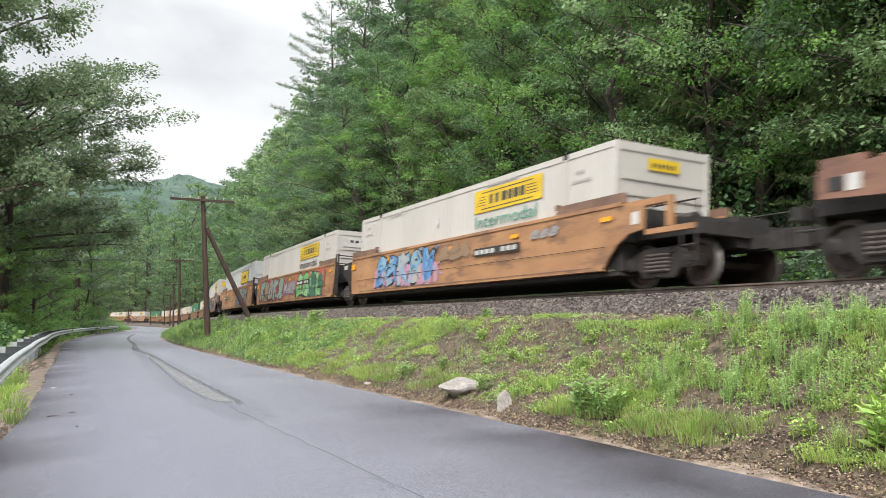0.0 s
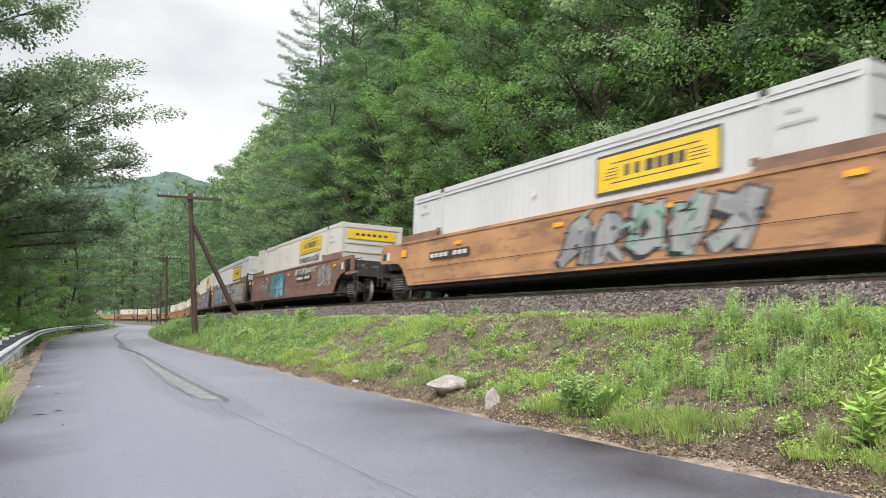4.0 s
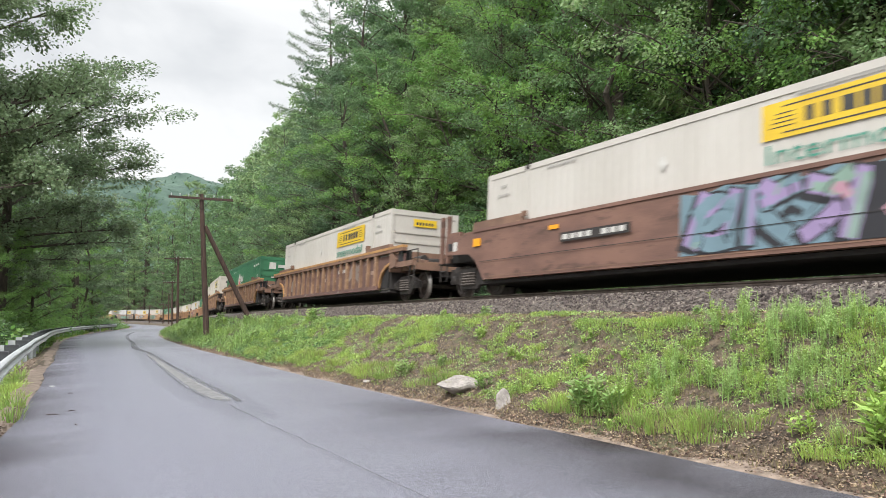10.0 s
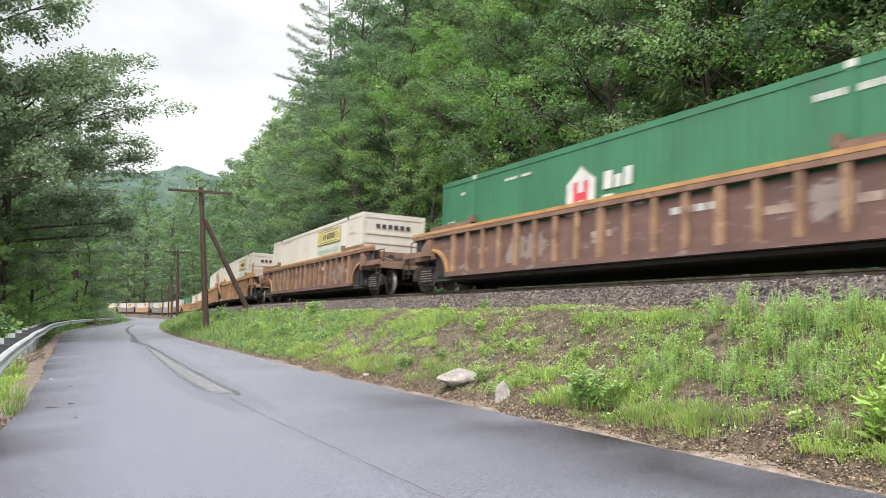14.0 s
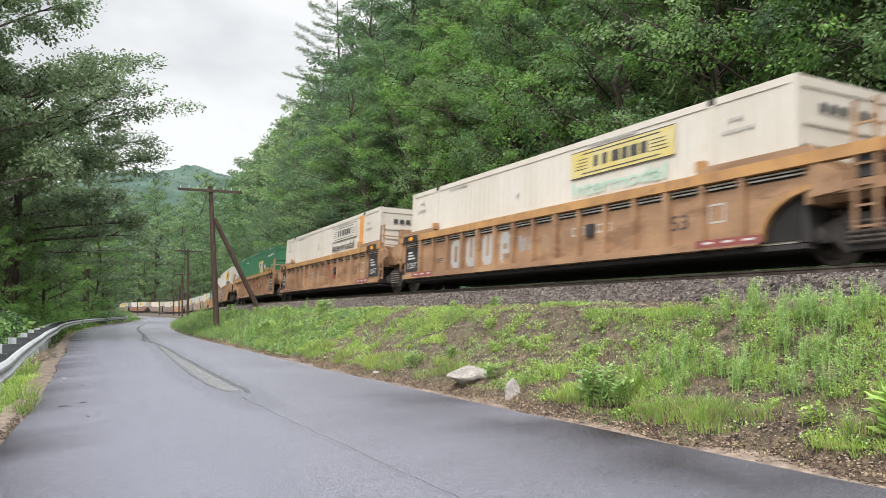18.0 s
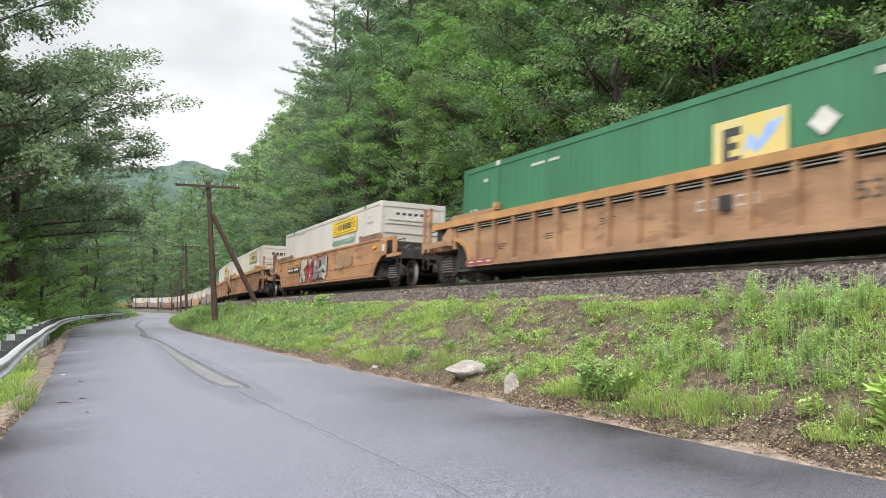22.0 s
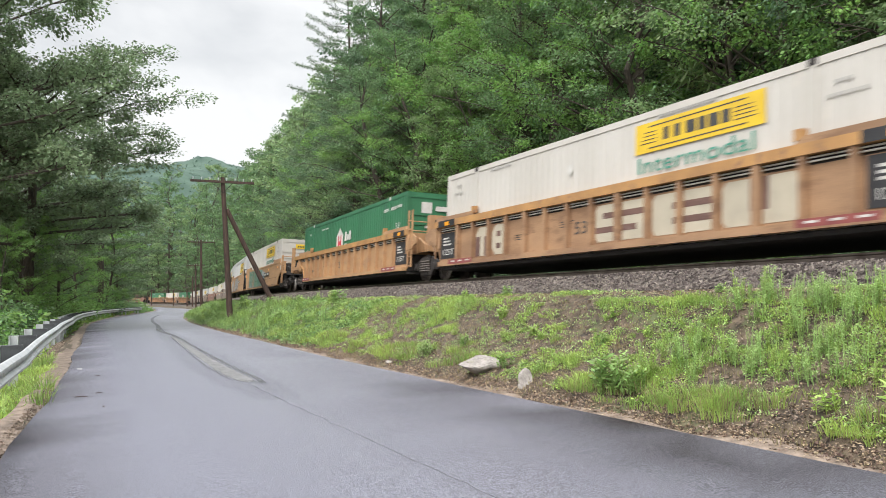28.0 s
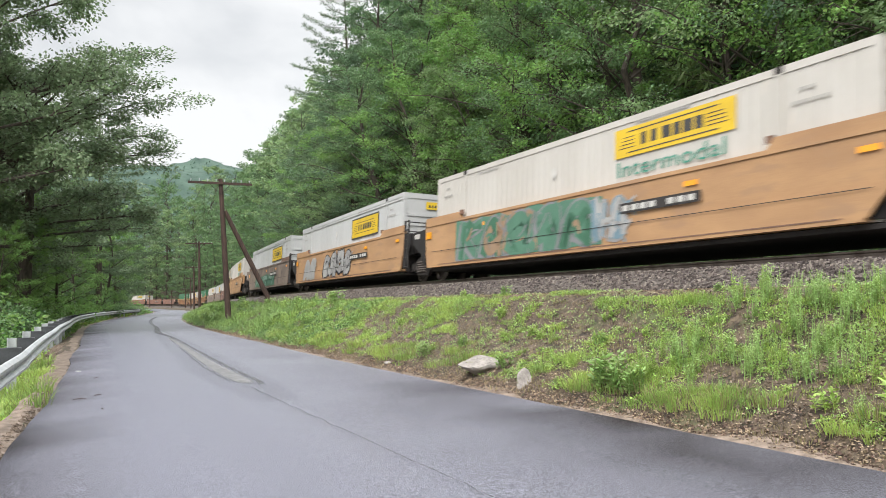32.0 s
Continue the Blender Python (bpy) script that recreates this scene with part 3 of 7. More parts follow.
def build_ties():
    bm = bmesh.new()
    box(bm, -0.11, 0.11, -1.3, 1.3, -0.33, -0.175)
    me = mesh_of("tie", bm, M["tie"], 0.01)
    bed = bpy.data.objects["ballast_bed"]
    for k in range(150):
        ob = new("tie", me)
        ob.parent = bed
        ob.matrix_basis = frame_at(-15 + k * 0.55)


build_ties()

# ---- boulders ----
def boulder(name, sx, sy, sz, seed, at, turn, label, tilt=0):
    bm = bmesh.new()
    bmesh.ops.create_icosphere(bm, subdivisions=4, radius=1)
    for v in bm.verts:
        d = v.co.normalized()
        q = [Vector((math.sin(seed * k * 1.7), math.cos(seed * k * 2.3), math.sin(seed + k))).normalized() for k in range(1, 9)]
        cut = min([1.0] + [(0.62 + 0.08 * (j % 3)) / max(0.05, d.dot(u)) for j, u in enumerate(q)])
        r = cut * (1 + 0.05 * noise.noise(d * 3 + Vector((seed, 0, 0))) + 0.03 * noise.noise(d * 9))
        v.co = Vector((d.x * sx, d.y * sy, d.z * sz)) * r
    ob = part(name, bm, M["rock"])
    p = on(*at)
    ob.matrix_basis = pose(p.x, p.y, p.z + sz * 0.08, 0, tilt, turn)
    return tagged(ob, label, "boulder", "boulders on the bank")


boulder("boulder", 0.60, 0.34, 0.20, 2.0, (14.75, -5.38), 25, "broad pale granite boulder half sunk in the bank", 14)
boulder("boulder", 0.15, 0.14, 0.25, 4.4, (13.1, -5.60), 70, "small upright lichen-spotted rock beside the road", 12)
boulder("boulder", 0.09, 0.08, 0.07, 7.1, (18.6, -5.72), 10, "fist-sized pale stone at the road edge")

# ---- guardrail ----
def build_guardrail():
    def rail_w(s):
        return float(np.interp(s, (2, 10, 16.5, 28, 41, 60, 82, 117), (-13.75, -13.3, -12.85, -12.5, -12.42, -12.8, -13.05, -12.95)))
    rail = tagged(new("guardrail"), "galvanised W-beam guardrail on timber blocks along the road", "guardrail")
    prof = [(0.0, -0.155), (0.02, -0.15), (0.075, -0.105), (0.08, -0.07), (0.01, -0.02), (0.01, 0.02), (0.08, 0.07), (0.075, 0.105), (0.02, 0.15), (0.0, 0.155),
            (-0.006, 0.155), (0.012, 0.148), (0.068, 0.102), (0.072, 0.072), (0.002, 0.022), (0.002, -0.022), (0.072, -0.072), (0.068, -0.102), (0.012, -0.148), (-0.006, -0.155)]
    edges = list(np.arange(2.0, 126.0, 7.62))
    for a, b in zip(edges, edges[1:]):
        ob = new("beam", sweep("beam", prof, rail_w, lambda s: float(road_z(s)) + 0.60, list(np.linspace(a, b + 0.12, 9)), M["galv"]))
        ob.parent = rail
    bm = bmesh.new()
    box(bm, -0.10, 0.10, -0.36, -0.03, -0.22, 0.22)
    blk = mesh_of("block", bm, M["post"], 0.012)
    bm = bmesh.new()
    box(bm, -0.09, 0.09, -0.39, -0.37, -1.0, 0.22), box(bm, -0.012, 0.012, -0.53, -0.39, -1.0, 0.22), box(bm, -0.09, 0.09, -0.55, -0.53, -1.0, 0.22)
    pst = mesh_of("post", bm, M["galv"])
    for s in np.arange(5.6, 124, 3.81):
        x, y = sw(s, rail_w(s))
        th = float(np.interp(s, TS, TH))
        m = pose(float(x), float(y), float(road_z(s)) + 0.60, 0, 0, math.degrees(math.atan2(math.cos(th), math.sin(th))) + 180 + 180)
        for nm, me in (("block", blk), ("post", pst)):
            ob = new(nm, me)
            ob.parent = rail
            # the blocks stand on the far side of the beam
            ob.matrix_basis = m @ pose(0, 0, 0, 0, 0, 180)


build_guardrail()

# ---- line-side poles ----
def line_pole(s, w, lean, height, arm, brace=None, label=""):
    root = tagged(new("utility_pole"), label, "utility pole", "poles along the line")
    p = on(s, w, -0.1)
    root.matrix_basis = pose(p.x, p.y, p.z, 0, lean, 0)
    bm = bmesh.new()
    tube(bm, [(0, 0, -0.5), (0, 0, height * 0.5), (0, 0, height)], [0.17, 0.145, 0.115], 12)
    part("shaft", bm, M["pole"], root)
    a = part("crossarm", (lambda b: (box(b, -arm / 2, arm / 2, -0.19, -0.10, height - 0.32, height - 0.20), b)[1])(bmesh.new()), M["pole"], root, bevel=0.01)
    a.matrix_basis = pose(0, 0, height) @ pose(0, 0, 0, 0, 5.0 if brace else 1.2, 15) @ pose(0, 0, -height)
    bm = bmesh.new()
    lathe(bm, [(-0.20, 0.018), (-0.12, 0.018), (-0.12, 0.032), (-0.08, 0.036), (-0.05, 0.02)], "z", 8)
    cap = mesh_of("insulator", bm, M["galv"])
    for k in range(8):
        part("insulator", cap, None, a).matrix_basis = pose((-0.46 + 0.92 * k / 7) * arm, -0.145, height)
    bm = bmesh.new()
    for sg in (-1, 1):
        tube(bm, [(sg * 0.55, -0.15, height - 0.3), (0, -0.12, height - 0.85)], 0.018, 6)
    part("arm_brace", bm, M["iron"], root).matrix_basis = pose(0, 0, 0, 0, 0, 15)
    if brace:
        bm = bmesh.new()
        q = root.matrix_basis.inverted() @ brace
        tube(bm, [(0.1, 0.1, height - 1.72), q], [0.12, 0.14], 10)
        part("prop", bm, M["pole"], root, "leaning timber prop")
    return root


line_pole(46.3, -4.9, -3.2, 7.72, 3.3, on(46.6, -2.55, -0.2), "weathered brown wooden pole with crossarm and timber prop")
for s, w, h, a in ((98, -4.35, 8.0, 3.0), (150, -5.8, 8.0, 3.0), (202, -3.9, 7.2, 2.8), (217, -3.8, 5.0, 2.0), (250, -3.4, 5.0, 2.2), (283, -3.6, 5.2, 2.2)):
    line_pole(s, w, -0.6, h, a, None, "weathered wooden pole with crossarm beside the track")

# ---- plants ----
def leaves(cent, outw, n_per, rad, size, flat=0.6, droop=0.25, aspect=0.34):
    """Folded leaf blades scattered round clump centres. Returns vertices and faces."""
    c = np.repeat(cent, n_per, 0)
    o = np.repeat(outw, n_per, 0)
    r = np.repeat(rad, n_per)[:, None]
    n = len(c)
    off = RG.normal(size=(n, 3))
    off /= np.linalg.norm(off, axis=1)[:, None]
    off *= RG.random((n, 1)) ** 0.45
    off[:, 2] *= flat
    p = c + off * r
    d = off * [1, 1, 0.6] + o * 0.7 + RG.normal(size=(n, 3)) * 0.55 - [0, 0, droop]
    d /= np.linalg.norm(d, axis=1)[:, None] + 1e-9
    up = np.array([0, 0, 1.0]) + RG.normal(size=(n, 3)) * 0.45
    sd = np.cross(d, up)
    sd /= np.linalg.norm(sd, axis=1)[:, None] + 1e-9
    nn = np.cross(sd, d)
    L = size * (0.6 + 0.8 * RG.random((n, 1)))
    v = np.stack([p, p + d * L * 0.5 + sd * L * aspect - nn * L * 0.10, p + d * L - nn * L * 0.16, p + d * L * 0.5 - sd * L * aspect - nn * L * 0.10], 1)
    return v.reshape(-1, 3), np.arange(n * 4).reshape(-1, 4)


def broadleaf(seed, h, spread, low, n_limb, n_per, size, leaf, twigs=True, clump=0.75, sprays=9, level=0.0, flat=0.52):
    """Trunk with limbs, and a crown of many leaf clumps along the twigs."""
    r = random.Random(seed)
    bm = bmesh.new()
    bend = [Vector((r.uniform(-0.25, 0.25) * k, r.uniform(-0.25, 0.25) * k, h * k / 5)) for k in range(6)]
    r0 = h * 0.0125 + 0.03
    tube(bm, [bend[0] - Vector((0, 0, 0.6))] + bend, [r0 * 1.35, r0 * 1.15, r0, r0 * 0.8, r0 * 0.6, r0 * 0.38, r0 * 0.12], 8)
    cents, outs, rads = [], [], []
    for i in range(n_limb):
        f = low + (1 - low) * (i + r.random()) / n_limb
        k = f * 5
        a = bend[min(4, int(k))].lerp(bend[min(4, int(k)) + 1], k - int(k))
        ang = i * 2.4 + r.uniform(-0.5, 0.5)
        g = (f - low) / (1 - low)
        ln = spread * (0.55 + 0.75 * math.sin(math.pi * min(1, 0.18 + g * 0.80))) * r.uniform(0.75, 1.2) * (1 - 0.45 * g * g)
        d = Vector((math.cos(ang), math.sin(ang), 0))
        rise = r.uniform(0.05, 0.45) * (1 - level) + 0.55 * g * (1 - 0.5 * level)
        pts = [a, a + d * ln * 0.4 + Vector((0, 0, ln * rise * 0.45)), a + d * ln * 0.75 + Vector((0, 0, ln * rise * 0.75)), a + d * ln + Vector((0, 0, ln * rise * 0.80))]
        lr = max(0.015, r0 * 0.33 * (1 - 0.6 * g))
        tube(bm, pts, [lr, lr * 0.7, lr * 0.4, lr * 0.12], 5, False)
        for j in range(sprays):
            q = 0.30 + 0.70 * (j + r.random()) / sprays
            m = q * 3
            b = pts[min(2, int(m))].lerp(pts[min(2, int(m)) + 1], m - int(m))
            sd = d.cross(Vector((0, 0, 1))) * r.choice((-1, 1)) * ln * r.uniform(0.08, 0.34) * (1.15 - 0.5 * q)
            e = b + sd + d * r.uniform(0, 0.3) + Vector((0, 0, r.uniform(-0.25, 0.30) + ln * r.uniform(-0.09, 0.12)))
            if twigs:
                tube(bm, [b, e], [lr * 0.25, lr * 0.08], 4, False)
            cents.append(e), outs.append((d + sd.normalized() * 0.7).normalized()), rads.append(clump * r.uniform(0.6, 1.2))
    v, f = leaves(np.array([tuple(c) for c in cents]), np.array([tuple(c) for c in outs]), n_per, np.array(rads), size, flat, aspect=0.30)
    return mesh_of("trunk", bm, M["bark"]), raw("crown", v, f, M[leaf])


def oak(seed, h, spread, fork, n_per, size, leaf):
    """A broad oak: a short trunk that forks into rising limbs, each with side branches and twigs that end in leaf clumps."""
    r = random.Random(seed)
    bm = bmesh.new()
    r0 = h * 0.0105
    lean = Vector((r.uniform(-0.06, 0.06), r.uniform(-0.06, 0.06), 1))
    top = lean * h * 0.62
    tube(bm, [lean * -0.6, lean * 0.3, lean * h * fork, lean * h * 0.45, top], [r0 * 1.4, r0 * 1.1, r0 * 0.9, r0 * 0.6, r0 * 0.3], 8)
    cents, outs, rads = [], [], []
    limbs = 30
    for i in range(limbs):
        g = i / (limbs - 1)
        a = lean * h * (fork + (0.60 - fork) * g)
        ang = i * 2.399 + r.uniform(-0.3, 0.3)
        d = Vector((math.cos(ang), math.sin(ang), 0))
        ln = spread * (0.88 + 0.30 * math.sin(2.6 * g + 0.3) - 0.28 * g) * r.uniform(0.88, 1.06)
        rise = (0.05 + 0.95 * g) * r.uniform(0.7, 1.2)
        sag = d.cross(Vector((0, 0, 1))) * r.uniform(-0.18, 0.18) * ln
        pts = [a, a + d * ln * 0.35 + Vector((0, 0, ln * rise * 0.40)), a + d * ln * 0.7 + sag + Vector((0, 0, ln * rise * 0.70)), a + d * ln + sag * 1.4 + Vector((0, 0, ln * rise * 0.85))]
        lr = r0 * (0.42 - 0.18 * g)
        tube(bm, pts, [lr, lr * 0.7, lr * 0.45, lr * 0.15], 6, False)
        for j in range(8):
            q = 0.28 + 0.72 * (j + r.random()) / 9
            b = pts[min(2, int(q * 3))].lerp(pts[min(2, int(q * 3)) + 1], q * 3 - min(2, int(q * 3)))
            turn = r.choice((-1, 1)) * r.uniform(0.5, 1.2)
            e = Vector((d.x * math.cos(turn) - d.y * math.sin(turn), d.x * math.sin(turn) + d.y * math.cos(turn), r.uniform(-0.25, 0.75))).normalized()
            bl = ln * r.uniform(0.20, 0.38) * (1.2 - 0.5 * q)
            end = b + e * bl
            tube(bm, [b, b + e * bl * 0.5 + Vector((0, 0, 0.06 * bl)), end], [lr * 0.35, lr * 0.22, lr * 0.07], 4, False)
            for k in range(6):
                c = b.lerp(end, 0.35 + 0.65 * (k + r.random()) / 6) + Vector((r.uniform(-1, 1), r.uniform(-1, 1), r.uniform(-0.7, 0.8))) * 0.55
                cents.append(c), outs.append((e + Vector((0, 0, 0.2))).normalized()), rads.append(r.uniform(0.45, 0.85))
    v, f = leaves(np.array([tuple(c) for c in cents]), np.array([tuple(c) for c in outs]), n_per, np.array(rads), size, 0.6, aspect=0.30)
    return mesh_of("trunk", bm, M["bark"]), raw("crown", v, f, M[leaf])


def pine(seed, h, spread, low, step, n_per, size, leaf, lift=0.10, fall=0.75, even=0.0, tuft=0.30):
    """Whorls of long level boughs with needle sprays."""
    r = random.Random(seed)
    bm = bmesh.new()
    tube(bm, [(0, 0, -0.6), (0, 0, 0), (0.1, 0.05, h * 0.5), (0, 0, h)], [h * 0.016, h * 0.013, h * 0.008, 0.02], 8)
    cents, outs, rads = [], [], []
    z = low * h
    while z < h - 0.4:
        g = (z / h - low) / (1 - low)
        n = 5 if g < 0.8 else 4
        a0 = r.random() * 6.28
        for k in range(n):
            ln = spread * (1 - g) ** fall * r.uniform(0.55 + 0.35 * even, 1.15 - 0.05 * even) + 0.35
            ang = a0 + k * 6.28 / n + r.uniform(-0.25, 0.25)
            d = Vector((math.cos(ang), math.sin(ang), 0))
            tip = lift + 0.25 * g * g
            zz = z + r.uniform(-0.2, 0.2) * (1 - 0.7 * even)
            pts = [Vector((0, 0, zz)), d * ln * 0.5 + Vector((0, 0, zz + ln * 0.02)), d * ln + Vector((0, 0, zz + ln * tip))]
            tube(bm, pts, [0.045 * (1 - g) + 0.015, 0.025, 0.008], 4, False)
            m = max(3, int(ln / 0.38))
            for j in range(m):
                q = 0.22 + 0.80 * (j + 0.5) / m
                b = pts[0].lerp(pts[1], q * 2) if q < 0.5 else pts[1].lerp(pts[2], min(1, q * 2 - 1))
                for s_ in (-1, 1):
                    e = b + d.cross(Vector((0, 0, 1))) * s_ * r.uniform(0.05, 0.42) * (1.2 - q) * min(1.6, ln * 0.45) + Vector((0, 0, r.uniform(-0.03, 0.10)))
                    cents.append(e), outs.append((d * 1.3 + d.cross(Vector((0, 0, 1))) * s_ * 0.6).normalized()), rads.append(tuft)
        z += step * r.uniform(0.8, 1.2)
    v, f = leaves(np.array([tuple(c) for c in cents]), np.array([tuple(c) for c in outs]), n_per, np.array(rads), size, 0.35, 0.0, 0.09)
    return mesh_of("trunk", bm, M["bark"]), raw("crown", v, f, M[leaf])


def bush(seed, h, spread, n, n_per, size, leaf):
    r = random.Random(seed)
    bm = bmesh.new()
    cents, outs, rads = [], [], []
    for i in range(n):
        ang, q = r.random() * 6.28, r.random() ** 0.6
        d = Vector((math.cos(ang), math.sin(ang), 0))
        e = d * spread * q + Vector((0, 0, h * (0.15 + 0.85 * r.random() * (1.05 - 0.55 * q))))
        tube(bm, [d * 0.1 * q, d * spread * q * 0.5 + Vector((0, 0, e.z * 0.6)), e], [0.02, 0.014, 0.005], 4, False)
        cents.append(e), outs.append((d + Vector((0, 0, 0.4))).normalized()), rads.append(0.42 * r.uniform(0.6, 1.3) * (0.5 + 0.5 * min(1, h / 2.5)))
    v, f = leaves(np.array([tuple(c) for c in cents]), np.array([tuple(c) for c in outs]), n_per, np.array(rads), size, 0.6)
    return mesh_of("stem", bm, M["bark"]), raw("foliage", v, f, M[leaf])


def grow(name, meshes, names, s, w, scale, turn, label, category, group, sink=0.0, tall=1.0):
    root = tagged(new(name), label, category, group)
    for nm, me in zip(names, meshes):
        ob = new(nm, me)
        ob.parent = root
    p = on(s, w, -sink)
    root.matrix_basis = pose(p.x, p.y, p.z, RNG2.uniform(-3, 3), RNG2.uniform(-3, 3), turn) @ Matrix.Diagonal((scale, scale, scale * tall, 1))
    return root


RNG2 = random.Random(21)
LEAFY = ("leaf_a", "leaf_b", "leaf_c")
TALL = [broadleaf(60 + k, 27 + k, 5.6, 0.10, 32, 66, 0.19, ("leaf_d", "leaf_a", "leaf_d")[k], True, 0.85, 9) for k in range(3)]
TALLF = [broadleaf(64 + k, 28 + k, 6.0, 0.12, 30, 18, 0.44, ("leaf_a", "leaf_d", "leaf_a")[k], False, 1.0, 11) for k in range(3)]
TALLD = [broadleaf(61 + k, 27 + k, 5.6, 0.10, 30, 40, 0.24, ("leaf_c", "leaf_a")[k], False, 0.85, 9) for k in range(2)]
HIGHPINE = pine(95, 28.5, 7.0, 0.22, 1.25, 26, 0.24, "needle", 0.10, 0.40, 1.0, 0.20)
EDGEPINE = pine(97, 27, 8.5, 0.22, 1.5, 16, 0.38, "needle", 0.05, 0.55)
NEAR = [broadleaf(40 + k, 14.5 + k % 3, 4.3, 0.05 if k % 2 else 0.10, 25, 96, 0.125, ("leaf_a", "leaf_b", "leaf_c", "leaf_d", "leaf_b", "leaf_a")[k], clump=0.62, sprays=9) for k in range(6)]
FAR = [broadleaf(70 + k, 15 + k, 4.4, 0.15, 22, 18, 0.36, ("leaf_a", "leaf_d", "leaf_b", "leaf_d", "leaf_a")[k], False, 0.75, 10) for k in range(5)]
PINE = [pine(90 + k, 19, 4.6, 0.12, 0.85, 13, 0.34, "needle" if k else "needle_b") for k in range(3)]
PINEF = pine(99, 19, 4.2, 0.10, 1.2, 7, 0.7, "needle")
OVER = [oak(120 + k, 29, (7.3, 7.6)[k], (0.24, 0.20)[k], 52, 0.18, "leaf_o") for k in range(2)]
BUSH = [bush(140 + k, 2.6, 1.7, 44, 62, 0.115, LEAFY[k]) for k in range(3)]
TREE_L = {"leaf_a": "leafy green broadleaf tree on the wooded slope", "leaf_b": "fresh bright green broadleaf tree at the wood edge", "leaf_c": "deep green broadleaf tree on the wooded slope"}


def plant(meshes, s, w, scale, category="tree", tall=1.0):
    leaf = meshes[1].materials[0].name
    lab = {"broad_leaf": TREE_L["leaf_a"], "pale_broad_leaf": TREE_L["leaf_b"], "deep_green_leaf": TREE_L["leaf_c"], "grey_green_oak_leaf": "tall grey-green broadleaf tree on the wooded slope"}.get(leaf, "tall dark pine with level layered boughs")
    return grow("tree" if "needle" not in leaf else "pine_tree", meshes, ("trunk", "crown"), s, w, scale, RNG2.uniform(0, 360), lab, "tree", "trees on the slope", 0.15, tall)


# the wooded slope behind the track
s = -8.0
while s < 64:
    plant(NEAR[RNG2.choice((0, 1, 3, 4)) if s < 26 else RNG2.randrange(6)], s + RNG2.uniform(-1, 1), RNG2.uniform(7.0, 9.4), RNG2.uniform(0.75, 1.12))
    plant(NEAR[RNG2.randrange(6)], s + 1.2 + RNG2.uniform(-1, 1), RNG2.uniform(9.6, 11.5), RNG2.uniform(1.0, 1.25))
    plant((TALLF if s < 30 else TALL)[RNG2.randrange(3)], s + 2.2 + RNG2.uniform(-1, 1), RNG2.uniform(12.5, 16), RNG2.uniform(0.7, 0.9))
    if RNG2.random() < 0.4:
        plant(PINE[RNG2.randrange(3)], s + RNG2.uniform(-2, 2), RNG2.uniform(10.5, 18), RNG2.uniform(1.0, 1.35))
    if s > 34:
        plant(FAR[RNG2.randrange(5)], s + RNG2.uniform(-2, 2), RNG2.uniform(20, 30), RNG2.uniform(1.1, 1.4))
    s += 4.8
for s, w, k, sc in ((98, 7.6, 1, 1.05), (48, 10, 0, 1.0), (112, 8.2, 2, 1.2), (66, 7.4, 1, 0.8)):
    plant(PINE[k], s, w, sc)
plant(HIGHPINE, 73.5, 9.0, 0.98)
for s, w, k, sc in ((15.2, 9.6, 1, 1.0), (17.5, 11.5, 4, 1.15), (22.5, 8.6, 4, 0.9), (13.8, 12.0, 1, 1.2)):
    plant(NEAR[k], s, w, sc)
plant(PINE[0], 16.6, 7.4, 0.42)
plant(PINE[2], 58, 13, 1.4)
s = 64.0
while s < 104:
    plant(NEAR[RNG2.randrange(6)], s + RNG2.uniform(-1, 1), RNG2.uniform(6.4, 8.0), RNG2.uniform(0.9, 1.2))
    plant(TALLD[RNG2.randrange(2)], s + 2 + RNG2.uniform(-1, 1), RNG2.uniform(10.0, 11.6), RNG2.uniform(0.8, 0.95) * (1 if s < 66 else 0.66))
    plant(TALLD[RNG2.randrange(2)], s + RNG2.uniform(-1, 1), RNG2.uniform(13.5, 16), RNG2.uniform(1.0, 1.15) * (1 if s < 74 else 0.76))
    plant(TALLD[RNG2.randrange(2)], s + RNG2.uniform(-1, 1), RNG2.uniform(19, 24), RNG2.uniform(1.0, 1.2))
    s += 5.2
s = 104.0
while s < 370:
    for w0, w1, a, b in ((6.5, 8, 0.5, 0.65), (10, 13, 0.72, 0.9), (16, 20, 0.9, 1.05), (24, 32, 0.95, 1.1)):
        plant((TALLF + TALLD)[RNG2.randrange(5)] if RNG2.random() < 0.82 else PINEF, s + RNG2.uniform(-2.5, 2.5), RNG2.uniform(w0, w1), RNG2.uniform(a, b) * (1 if s < 130 else 1.08 if w0 < 9 else 1.24))
    s += 7.5 if s < 180 else 10.5
# brush at the foot of the slope
s = -6.0
while s < 120:
    me = BUSH[RNG2.randrange(3)]
    grow("shrub", BUSH[2] if RNG2.random() < 0.7 else me, ("stem", "foliage"), s, RNG2.uniform(4.8, 6.4), RNG2.uniform(0.8, 1.35), RNG2.uniform(0, 360), "leafy green shrub at the foot of the wooded slope", "shrub", "shrubs behind the track", 0.1)
    s += RNG2.uniform(1.3, 2.4) * (1 if s < 60 else 1.6)
s = -6.0
while s < 70:
    for w0, w1, a, b in ((8.5, 11, 1.5, 2.1), (12, 15, 1.8, 2.5), (16, 20, 2.4, 3.2)):
        grow("shrub", BUSH[2 if RNG2.random() < 0.6 else 0], ("stem", "foliage"), s + RNG2.uniform(-1, 1), RNG2.uniform(w0, w1), RNG2.uniform(a, b), RNG2.uniform(0, 360), "tall leafy shrub under the slope trees", "shrub", "shrubs behind the track", 0.1)
    s += 3.0
